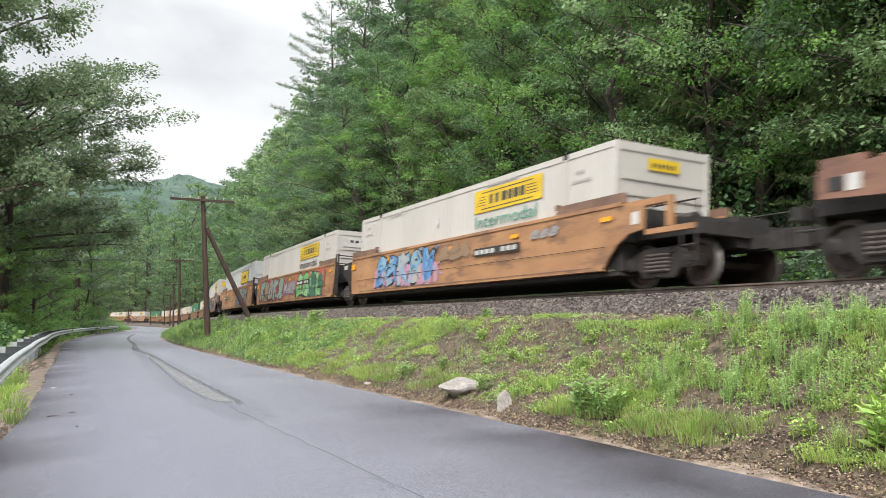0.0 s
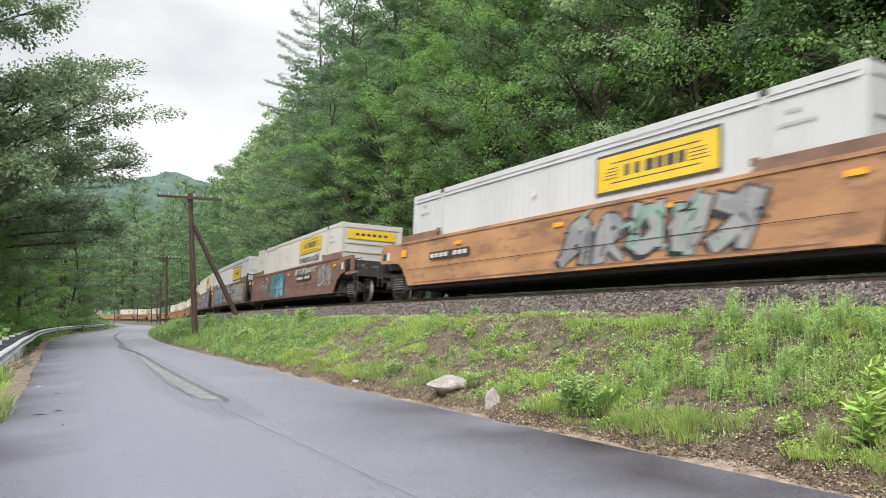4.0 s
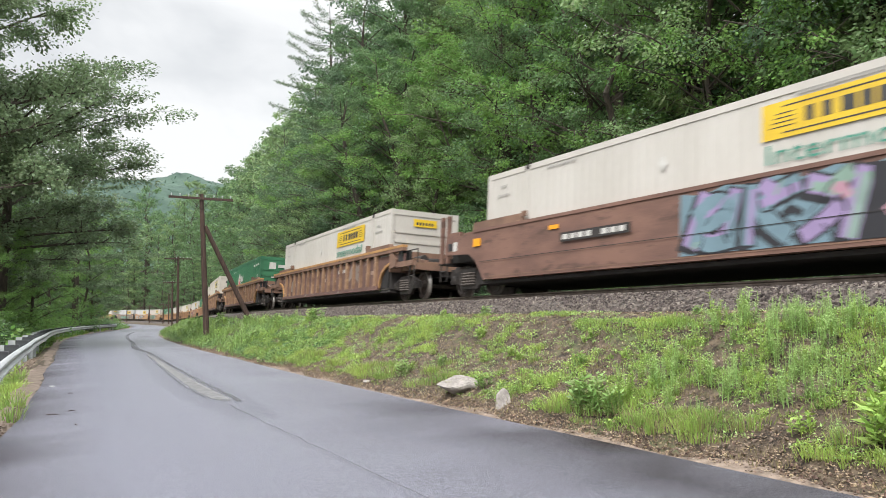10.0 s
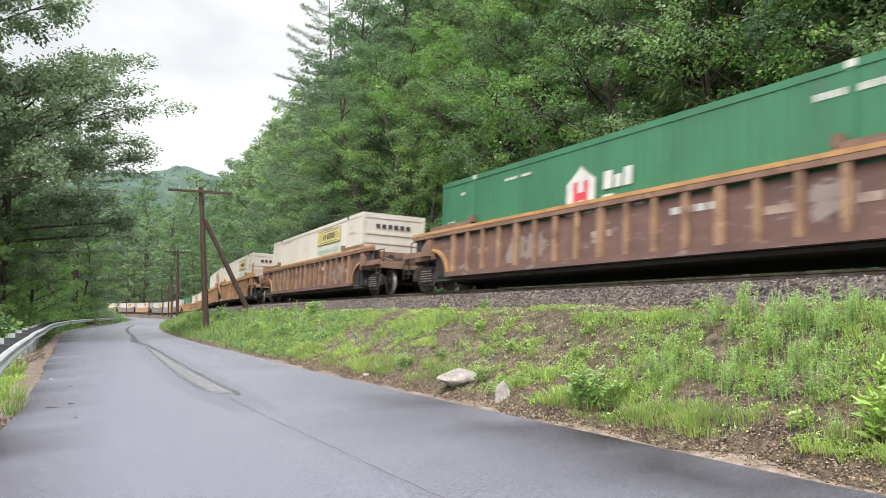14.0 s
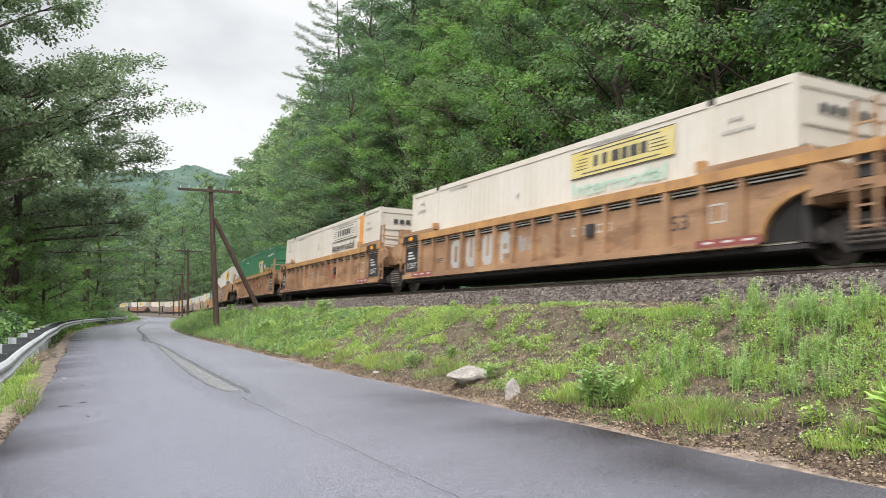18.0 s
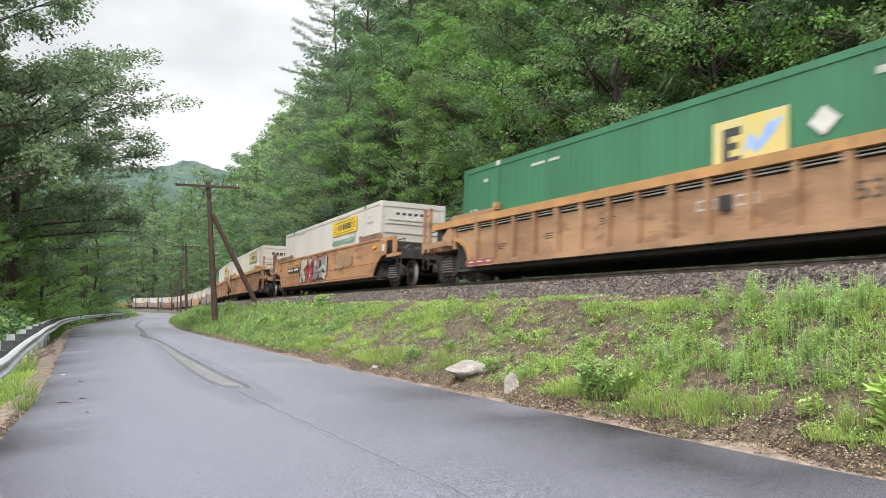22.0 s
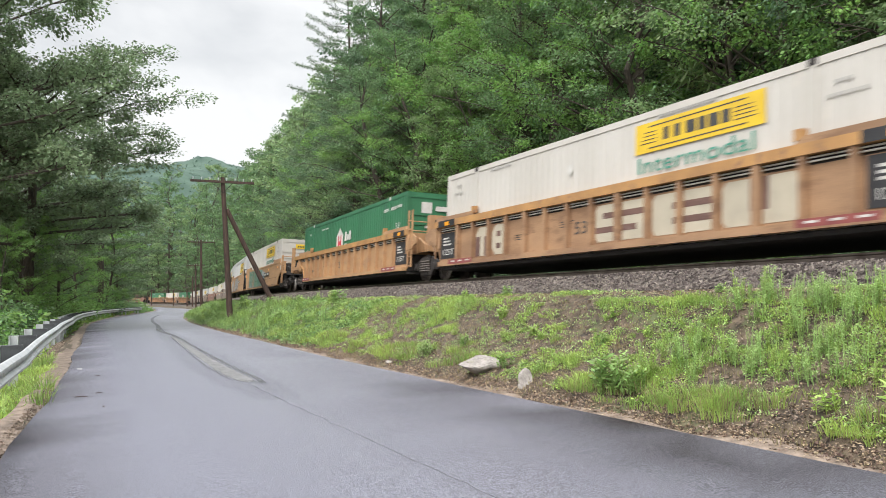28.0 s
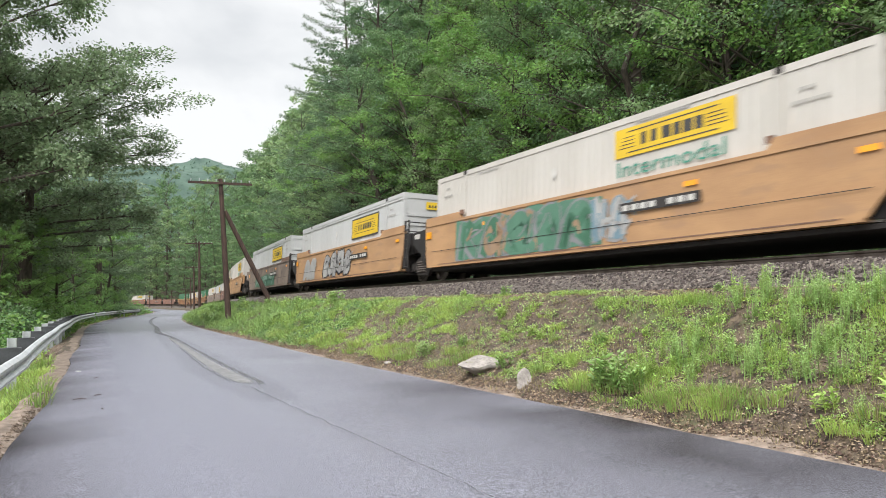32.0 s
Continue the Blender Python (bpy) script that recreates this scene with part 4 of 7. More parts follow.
for s, w, sc in ((19.6, 6.2, 1.3), (18.2, 6.0, 1.1), (15.8, 6.2, 1.2), (21.8, 6.6, 0.9)):
    grow("shrub", BUSH[1], ("stem", "foliage"), s, w, sc, RNG2.uniform(0, 360), "bright leafy shrub close behind the track", "shrub", "shrubs behind the track", 0.1)
# the wood on the other side of the road
for s, w, k, sc, tl in ((51, -15.2, 0, 1.0, 0.80), (45, -18.5, 0, 1.05, 1.05), (66, -18.2, 0, 0.9, 1.0), (62, -23, 1, 1.0, 1.1), (88, -24, 1, 0.95, 1.0)):
    grow("tree", OVER[k], ("trunk", "crown"), s, w, sc, RNG2.uniform(0, 360), "large spreading oak with long limbs beyond the guardrail", "tree", "trees beyond the guardrail", 0.2, tl)
for s, w, sc in ((97.5, -14.9, 1.0), (112, -17.5, 0.8)):
    grow("pine_tree", EDGEPINE, ("trunk", "crown"), s, w, sc, RNG2.uniform(0, 360), "dark pine with long level boughs beyond the guardrail", "tree", "trees beyond the guardrail", 0.2)
for s, w, k, sc in ((57, -16.2, 1, 0.55), (49, -14.9, 4, 0.36), (42, -15.3, 1, 0.34), (70, -15.4, 4, 0.6), (84, -15.6, 1, 0.62), (90, -17.5, 4, 0.6), (104, -15.3, 4, 0.7), (118, -15.5, 3, 0.75), (60, -19, 4, 0.5), (76, -17.6, 1, 0.6)):
    grow("tree", NEAR[k], ("trunk", "crown"), s, w, sc, RNG2.uniform(0, 360), "slender young broadleaf tree under the oaks", "tree", "trees beyond the guardrail", 0.2, 1.15)
s = 66.0
while s < 260:
    for w0, w1 in ((-24, -19.5), (-36, -28)):
        if w1 < -25 and RNG2.random() < 0.5:
            continue
        if s > 150 and w1 > -20 and RNG2.random() < 0.35:
            continue
        me = FAR[RNG2.randrange(5)] if RNG2.random() < 0.72 else PINEF
        plant(me, s + RNG2.uniform(-2, 2), RNG2.uniform(w0, w1), RNG2.uniform(0.8, 1.2))
    s += 7.5
s = 22.0
while s < 150:
    grow("shrub", BUSH[(0, 1, 1, 1)[RNG2.randrange(4)]], ("stem", "foliage"), s, RNG2.uniform(-17.5, -14.8), RNG2.uniform(0.6, 1.05) * (1 if s < 34 else 1.5), RNG2.uniform(0, 360), "leafy green shrub behind the guardrail", "shrub", "shrubs behind the guardrail", 0.1)
    s += RNG2.uniform(1.0, 2.2) * (1 if s < 80 else 1.5)

# ---- distant wooded hills ----
def far_hill(name, cx, cy, rx, ry, h, n, leaf, seed):
    r = np.random.default_rng(seed)
    g = 220 if n > 5000 else 90
    verts, faces = [], []
    def top(u, v):
        return 3.5 * noise.noise(Vector((u * rx / 9, v * ry / 9, seed))) + 3.0 * noise.noise(Vector((u * rx / 22, v * ry / 22, seed))) + h * np.exp(-(u * u + v * v) * 1.1) * (1 + 0.25 * noise.noise(Vector((u * 2.2, v * 2.2, seed)))) - 12
    for i in range(g + 1):
        for j in range(g + 1):
            u, v = i / g * 4 - 2, j / g * 4 - 2
            verts.append((cx + u * rx, cy + v * ry, top(u, v)))
    for i in range(g):
        for j in range(g):
            a = i * (g + 1) + j
            faces.append((a, a + 1, a + g + 2, a + g + 1))
    hill = tagged(new(name, raw(name, verts, faces, M["leaf_hazed"], True)), "far wooded hill beyond the bend", "hill", kind="structure")
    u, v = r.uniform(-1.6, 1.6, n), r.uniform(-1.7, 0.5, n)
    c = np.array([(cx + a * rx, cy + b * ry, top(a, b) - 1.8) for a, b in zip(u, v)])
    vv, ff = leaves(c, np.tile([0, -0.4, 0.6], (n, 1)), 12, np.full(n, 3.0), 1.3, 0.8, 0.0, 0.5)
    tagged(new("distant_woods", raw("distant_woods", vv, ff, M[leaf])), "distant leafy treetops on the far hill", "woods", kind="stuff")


far_hill("backdrop_hill", -260, 780, 260, 190, 140, 8000, "leaf_hazed", 4)
far_hill("backdrop_hill", -60, 640, 150, 150, 96, 2200, "leaf_hazed", 6)
far_hill("backdrop_hill", -540, 560, 200, 160, 120, 1600, "leaf_hazed", 8)

# ---- grass and weeds on the bank ----
def cover(s, w):
    """How grassy the bank is at a place, 0 to 1."""
    a = 0.75 * noise.noise(Vector((s * 0.33, w * 0.7, 2.0))) + 0.95 * noise.noise(Vector((s * 1.3, w * 1.9, 9.0))) + 0.4 * noise.noise(Vector((s * 3.1, w * 3.7, 4.0)))
    lush = 0.15 if s > 26 else 0.10 if s > 12 else 0.22
    return a * 1.1 + lush - 0.10 + (0.25 if s > 32 else 0) - (0.22 if w > -3.2 else 0) - (0.25 if w < -5.65 else 0)


def clear(s, w):
    """Zero round the boulders and in front of them, one elsewhere."""
    return 0.0 if any(abs(s + 0.35 - a) < 0.85 and w < b + 0.25 for a, b in ((14.75, -5.38), (13.1, -5.60))) else 1.0


def blades(name, spots, n_per, h, spread, wid, material):
    """Bent grass blades in tufts. spots: rows of x, y, z, height factor."""
    sp = np.array(spots, float)
    c = np.repeat(sp, n_per, 0)
    n = len(c)
    a = RG.random(n) * 6.283
    rr = spread * RG.random(n) ** 0.6
    p = c[:, :3] + np.stack([np.cos(a) * rr * 0.5, np.sin(a) * rr * 0.5, np.full(n, -0.02)], -1)
    hh = (h * c[:, 3] * (0.45 + 0.75 * RG.random(n)))[:, None]
    lean = np.stack([np.cos(a), np.sin(a), 0 * a], -1) * (0.15 + 0.85 * RG.random((n, 1)) ** 1.3)
    b = a + 1.57 + RG.normal(size=n) * 0.6
    sd = np.stack([np.cos(b), np.sin(b), 0 * b], -1) * wid * (0.6 + 0.8 * RG.random((n, 1)))
    up = np.array([0, 0, 1.0])
    v = np.stack([p - sd, p + sd, p + hh * (up * 0.6 + lean * 0.35) + sd * 0.8, p + hh * (up * 0.6 + lean * 0.35) - sd * 0.8, p + hh * (up * (0.95 - 0.25 * RG.random((n, 1))) + lean)], 1).reshape(-1, 3)
    k = np.arange(n)[:, None] * 5
    faces = [tuple(f) for f in (k + [0, 1, 2, 3])] + [tuple(f) for f in (k + [3, 2, 4])]
    return new(name, raw(name, v, faces, material))


def scatter(n, s0, s1, w0, w1, keep, power=1.0):
    out = []
    for _ in range(n):
        s, w = s0 + (s1 - s0) * RNG2.random() ** power, RNG2.uniform(w0, w1)
        q = keep(s, w)
        if q > 0:
            p = on(s, w)
            out.append((p.x, p.y, p.z, 0.6 + min(0.9, q)))
    return out


def ground_leaves(name, spots, n_per, rad, size, material):
    """Low leafy cover: small leaves close to the ground."""
    sp = np.array(spots, float)
    n = len(sp)
    v, f = leaves(sp[:, :3] + [0, 0, 0.03], np.tile([0, 0, 0.5], (n, 1)), n_per, rad * sp[:, 3], size, 0.35, 0.0, 0.30)
    return new(name, raw(name, v, f, material))


tagged(blades("grass", scatter(4600, 1, 34, -5.7, -2.9, lambda s, w: (cover(s, w) - 0.06) * clear(s, w), 1.15), 22, 0.15, 0.20, 0.0045, M["grass"]), "tufts of fresh green grass on the bank", "grass", kind="stuff")


def edge_tufts():
    """Arching tufts of grass that hang over the foot of the bank."""
    spots = []
    s = 5.0
    while s < 32:
        for _ in range(3 if noise.noise(Vector((s * 0.55, 3, 1))) > (-0.35 if s < 12 else -0.10) and clear(s, -5.8) else 0):
            p = on(s + RNG2.uniform(-0.2, 0.2), RNG2.uniform(-5.62, -5.0))
            spots.append((p.x, p.y, p.z, RNG2.uniform(0.45, 1.3)))
        s += RNG2.uniform(0.2, 0.5)
    return spots


TUFTS = edge_tufts()
tagged(blades("thatch", TUFTS, 34, 0.20, 0.5, 0.004, M["dry"]), "brown dead thatch under the grass tufts", "grass", kind="stuff")
tagged(blades("edge_grass", TUFTS, 120, 0.21, 0.50, 0.0042, M["grass"]), "arching bright green grass tufts along the road edge", "grass", kind="stuff")
tagged(ground_leaves("low_weeds", scatter(14000, 1, 36, -5.8, -2.8, lambda s, w: (cover(s, w) - 0.12) * (w > -5.6), 1.15), 13, 0.10, 0.032, M["weed"]), "low leafy weeds covering the bank", "weeds", kind="stuff")
tagged(ground_leaves("dark_low_weeds", scatter(7000, 1, 36, -5.8, -2.8, lambda s, w: (cover(s, w) - 0.10) * (w > -5.6), 1.15), 13, 0.11, 0.034, M["weed_dark"]), "dark green low weeds covering the bank", "weeds", kind="stuff")
tagged(ground_leaves("pale_low_weeds", scatter(5000, 1, 36, -5.7, -2.7, lambda s, w: (cover(s + 50, w) - 0.22) * (w > -5.55), 1.15), 13, 0.11, 0.03, M["weed_pale"]), "pale low weeds covering the bank", "weeds", kind="stuff")
tagged(blades("verge_grass", scatter(1300, 33, 140, -5.75, -3.3, lambda s, w: cover(s, w) + 0.05, 1.3), 14, 0.36, 0.40, 0.009, M["weed_dark"]), "long grass on the verge by the pole", "grass", kind="stuff")
tagged(ground_leaves("verge_weeds", scatter(2100, 25, 130, -5.75, -3.2, lambda s, w: (0.30 if s > 32 else 0.05) + noise.noise(Vector((s * 0.5, w, 3))), 1.4), 66, 0.36, 0.058, M["weed_dark"]), "knee-high leafy weeds on the verge", "weeds", kind="stuff")
tagged(ground_leaves("deep_green_weeds", scatter(900, 25, 110, -5.7, -3.2, lambda s, w: 0.15 + noise.noise(Vector((s * 0.6, w * 1.2, 13))), 1.4), 60, 0.34, 0.058, M["leaf_a"]), "deep green bushy weeds on the verge", "weeds", kind="stuff")
tagged(blades("dry_grass", scatter(4200, 1, 40, -5.8, -2.7, lambda s, w: 0.25 + noise.noise(Vector((s, w * 2, 1))), 1.2), 10, 0.085, 0.32, 0.004, M["dry"]), "dry straw-coloured stalks among the grass", "grass", kind="stuff")
tagged(blades("roadside_grass", scatter(2400, 15, 120, -16.0, -13.1, lambda s, w: 0.25 + noise.noise(Vector((s * 0.4, w, 0))), 1.5), 16, 0.36, 0.35, 0.010, M["grass"]), "rough grass round the guardrail posts", "grass", kind="stuff")
tagged(blades("guardrail_grass", scatter(110, 15.5, 26, -13.3, -12.5, lambda s, w: 0.25 + noise.noise(Vector((s * 0.9, w * 2, 5))), 1.0), 34, 0.27, 0.34, 0.006, M["grass"]), "bright grass hanging out under the guardrail", "grass", kind="stuff")
tagged(ground_leaves("roadside_weeds", scatter(900, 13, 90, -15.5, -13.0, lambda s, w: 0.3 + noise.noise(Vector((s * 0.6, w, 8))), 1.6), 30, 0.32, 0.10, M["weed"]), "leafy weeds under the guardrail", "weeds", kind="stuff")


def flakes(name, n, s0, s1, w0, w1, size, material):
    pts = np.array([tuple(on(s0 + (s1 - s0) * RNG2.random() ** 1.3, RNG2.uniform(w0, w1), 0.012)) for _ in range(n)])
    v, f = leaves(pts, np.zeros((n, 3)), 1, np.full(n, 0.01), size, 0.3, 0.0, 0.35)
    v[:, 2] = np.repeat(pts[:, 2], 4) + RG.random(len(v)) * 0.02
    return new(name, raw(name, v, f, material))


tagged(flakes("straw_litter", 16000, 3, 30, -6.02, -5.2, 0.030, M["litter"]), "dead straw and leaf crumbs along the road edge", "litter", kind="stuff")
tagged(flakes("leaf_litter", 42000, 1, 45, -5.98, -2.6, 0.045, M["litter"]), "brown leaf litter and bark chips on the bank", "litter", kind="stuff")


def weed(seed, h, n_leaf, size, leaf, stems, aspect=0.16):
    """Upright leafy stems."""
    r = random.Random(seed)
    bm = bmesh.new()
    cents, outs = [], []
    for i in range(stems):
        a = r.random() * 6.28
        q = r.random() * 0.16 * (stems ** 0.5) * 0.6
        b = Vector((math.cos(a) * q, math.sin(a) * q, 0))
        hh = h * r.uniform(0.65, 1.1)
        t = b + Vector((r.uniform(-0.12, 0.12) * hh, r.uniform(-0.12, 0.12) * hh, hh))
        tube(bm, [b, b.lerp(t, 0.5), t], [0.007, 0.006, 0.002], 4, False)
        for k in range(n_leaf):
            f = 0.12 + 0.88 * (k + r.random()) / n_leaf
            ang = k * 2.4 + r.random()
            d = Vector((math.cos(ang), math.sin(ang), 0.55))
            cents.append(b.lerp(t, f)), outs.append(d.normalized() * 2.2)
    v, f = leaves(np.array([tuple(c) for c in cents]), np.array([tuple(c) for c in outs]), 1, np.full(len(cents), 0.01), size, 0.5, 0.15, aspect)
    sv = np.array([tuple(q.co) for q in bm.verts])
    bm.verts.index_update()
    sf = [tuple(q.index for q in f_.verts) for f_ in bm.faces]
    bm.free()
    k = len(v)
    return raw("weed", np.concatenate([v, sv]), [tuple(q) for q in f] + [tuple(a + k for a in q) for q in sf], M[leaf])


WEED = [weed(200, 0.62, 64, 0.062, "weed_pale", 5, 0.11), weed(201, 0.66, 50, 0.075, "weed", 4, 0.11), weed(202, 0.42, 26, 0.11, "weed", 7, 0.2), weed(203, 0.5, 26, 0.13, "weed", 7, 0.24), weed(204, 0.7, 16, 0.24, "weed", 8, 0.13), weed(205, 0.6, 66, 0.05, "weed_pale", 6, 0.11), weed(206, 0.62, 24, 0.15, "weed_dark", 9, 0.17)]
WL = ("pale grey-green weed with slender leafy stems", "upright green weed with narrow leaves", "low leafy green weed on the bank", "broad-leaved green weed on the bank", "tall long-leaved plant beside the road", "feathery pale green weed on the bank", "dark green bushy weed at the road edge")


def weed_at(k, s, w, scale):
    ob = tagged(new("weed", WEED[k]), WL[k], "weed", "weeds on the bank")
    p = on(s, w, -0.02)
    ob.matrix_basis = pose(p.x, p.y, p.z, RNG2.uniform(-6, 6), RNG2.uniform(-6, 6), RNG2.uniform(0, 360)) @ Matrix.Diagonal((scale, scale, scale, 1))


def weeds(n, s0, s1, w0, w1, kinds, lo, hi):
    for _ in range(n):
        k = kinds[RNG2.randrange(len(kinds))]
        weed_at(k, RNG2.uniform(s0, s1), RNG2.uniform(w0, w1), RNG2.uniform(lo, hi))


weeds(105, 5.6, 10.8, -4.9, -3.15, (0, 5, 5, 0, 1), 0.50, 0.86)
weeds(24, 6.5, 10.5, -3.7, -3.1, (5, 0, 5), 0.5, 0.7)
weeds(16, 5.0, 11.0, -5.4, -4.7, (0, 1, 5, 2), 0.4, 0.65)
weeds(62, 10, 26, -5.5, -2.9, (1, 2, 5, 2, 3, 6), 0.22, 0.45)
weeds(14, 26, 45, -5.5, -3.4, (1, 2, 5), 0.7, 1.2)
weeds(34, 28, 64, -5.6, -3.4, (6, 2, 6, 1), 0.55, 1.0)
weeds(14, 16, 40, -15.5, -13.6, (1, 2, 3), 0.6, 1.1)
for _ in range(12):
    weed_at(1, 10.95 + RNG2.uniform(-0.35, 0.35), -5.0 + RNG2.uniform(-0.35, 0.55), RNG2.uniform(0.45, 0.75))
for s, w, k, sc in ((11.0, -5.45, 6, 0.8), (11.25, -5.35, 6, 0.75), (10.6, -5.4, 6, 0.6), (5.9, -5.55, 4, 0.7), (5.65, -5.4, 4, 0.8), (6.2, -5.5, 4, 0.55), (7.15, -4.75, 4, 0.7), (6.9, -5.3, 4, 0.7), (6.8, -5.0, 4, 0.7), (14.2, -5.3, 6, 0.45), (17.5, -5.3, 6, 0.5)):
    weed_at(k, s, w, sc)

# ---- the train ----
M.update({
    "car_orange": mat("faded_orange_brown_paint", (0.40, 0.212, 0.098), (0.28, 0.14, 0.068), 0.7, scale=1.3, fine=30, bump=0.08, spots=((0.20, 0.105, 0.06), 1.7, 0.40), stretch=(0.5, 1, 1.6)),
    "car_rust": mat("rusty_brown_paint", (0.235, 0.12, 0.08), (0.15, 0.075, 0.054), 0.75, scale=1.3, fine=30, bump=0.08, spots=((0.12, 0.065, 0.045), 1.8, 0.38), stretch=(0.5, 1, 1.6)),
    "car_dark": mat("dark_brown_paint", (0.19, 0.102, 0.075), (0.125, 0.067, 0.052), 0.75, scale=1.3, fine=30, bump=0.08, spots=((0.08, 0.045, 0.035), 2.0, 0.32), stretch=(0.5, 1, 1.6)),
    "car_maroon": mat("maroon_brown_panel", (0.15, 0.082, 0.066), (0.10, 0.055, 0.046), 0.8, scale=1.5, fine=30, bump=0.1, spots=((0.23, 0.20, 0.18), 3.0, 0.22), stretch=(0.6, 1, 1.4)),
    "car_tan": mat("weathered_tan_paint", (0.345, 0.205, 0.112), (0.225, 0.128, 0.072), 0.7, scale=1.2, fine=30, bump=0.06, spots=((0.20, 0.110, 0.060), 1.8, 0.40), stretch=(0.5, 1, 1.6)),
    "car_sand": mat("sandy_brown_paint", (0.41, 0.240, 0.118), (0.32, 0.182, 0.092), 0.7, scale=1.2, fine=30, bump=0.06, spots=((0.32, 0.19, 0.105), 1.8, 0.34), stretch=(0.5, 1, 1.6)),
    "car_grey": mat("weathered_grey_brown_paint", (0.23, 0.175, 0.14), (0.15, 0.115, 0.095), 0.75, scale=1.2, fine=30, bump=0.06, spots=((0.09, 0.07, 0.06), 2.2, 0.26)),
    "chord": mat("worn_yellow_chord", (0.42, 0.225, 0.080), (0.30, 0.160, 0.064), 0.65, scale=1.6, fine=25, bump=0.06, spots=((0.22, 0.12, 0.07), 4.0, 0.3)),
    "pale_rod": mat("pale_worn_rod", (0.62, 0.60, 0.56), (0.40, 0.38, 0.35), 0.5, scale=4, fine=30, bump=0.05),
    "chord_dk": mat("rusted_chord", (0.20, 0.115, 0.078), (0.13, 0.075, 0.053), 0.75, scale=1.8, fine=25, bump=0.08, spots=((0.42, 0.26, 0.12), 2.4, 0.16)),
    "rib_worn": mat("worn_tan_post_paint", (0.285, 0.170, 0.100), (0.165, 0.094, 0.062), 0.75, scale=2.2, fine=25, bump=0.08, spots=((0.36, 0.23, 0.13), 3.0, 0.3)),
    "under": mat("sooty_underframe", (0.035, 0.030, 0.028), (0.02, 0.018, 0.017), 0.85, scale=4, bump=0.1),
    # near-black: the shade of the car-end recesses is put into the colour
    "recess_shade": mat("recess_shade_black", (0.014, 0.012, 0.011), (0.009, 0.008, 0.008), 0.95, scale=4, bump=0.1),
    "wheel": mat("worn_wheel_steel", (0.075, 0.056, 0.046), (0.036, 0.028, 0.024), 0.6, 0.4, scale=4, fine=40, bump=0.1),
    "tread": mat("bright_wheel_rim", (0.42, 0.395, 0.37), (0.28, 0.26, 0.24), 0.38, 0.6, scale=4, bump=0.05),
    "white": mat("chalky_white_container_paint", (0.50, 0.476, 0.44), (0.44, 0.416, 0.378), 0.55, scale=0.9, fine=20, bump=0.04, spots=((0.56, 0.50, 0.43), 2.4, 0.12), stretch=(1, 1, 0.35)),
    "white2": mat("clean_white_container_paint", (0.475, 0.48, 0.478), (0.42, 0.423, 0.418), 0.5, scale=0.9, fine=20, bump=0.04, spots=((0.6, 0.57, 0.53), 2.4, 0.1), stretch=(1, 1, 0.35)),
    "cream": mat("faded_cream_container_paint", (0.55, 0.512, 0.455), (0.475, 0.435, 0.375), 0.6, scale=0.8, fine=20, bump=0.04, spots=((0.50, 0.40, 0.30), 2.0, 0.16), stretch=(1, 1, 0.35)),
    "green": mat("dark_green_container_paint", (0.036, 0.158, 0.076), (0.027, 0.120, 0.058), 0.5, scale=1.0, fine=20, bump=0.04, spots=((0.05, 0.11, 0.08), 2.5, 0.15), stretch=(1, 1, 0.35)),
    "yellow": mat("yellow_banner_vinyl", (0.66, 0.45, 0.025), (0.58, 0.385, 0.025), 0.5, scale=2, bump=0.02),
    "yellow_old": mat("sun_bleached_yellow_vinyl", (0.54, 0.43, 0.13), (0.52, 0.45, 0.22), 0.6, scale=2, bump=0.02),
    "ink": mat("black_vinyl", (0.03, 0.03, 0.03), (0.05, 0.05, 0.05), 0.6, scale=3, bump=0),
    "teal": mat("dark_green_lettering", (0.035, 0.20, 0.14), (0.05, 0.25, 0.18), 0.6, scale=3, bump=0),
    "teal_pale": mat("faded_green_lettering", (0.25, 0.45, 0.36), (0.33, 0.52, 0.43), 0.7, scale=3, bump=0),
    "paint_white": mat("white_marking_paint", (0.56, 0.545, 0.52), (0.44, 0.43, 0.40), 0.7, scale=4, bump=0),
    "stencil": mat("faded_grey_stencil_paint", (0.36, 0.345, 0.32), (0.30, 0.29, 0.27), 0.6, scale=4, bump=0),
    "paint_red": mat("red_marking_paint", (0.55, 0.05, 0.07), (0.45, 0.04, 0.06), 0.6, scale=4, bump=0),
    "paint_blue": mat("pale_blue_marking_paint", (0.28, 0.42, 0.70), (0.22, 0.34, 0.6), 0.6, scale=4, bump=0),
    "reflector": mat("amber_reflector", (0.85, 0.36, 0.02), (0.75, 0.30, 0.02), 0.35, scale=8, bump=0),
    "maroon": mat("dull_red_sill", (0.24, 0.06, 0.055), (0.17, 0.045, 0.045), 0.7, scale=3, bump=0.05),
    "panel_black": mat("black_end_panel", (0.026, 0.026, 0.029), (0.014, 0.014, 0.016), 0.6, scale=3, bump=0.05),
    "stripe": mat("orange_rust_stripe", (0.62, 0.28, 0.07), (0.5, 0.2, 0.05), 0.7, scale=2, bump=0.03),
})
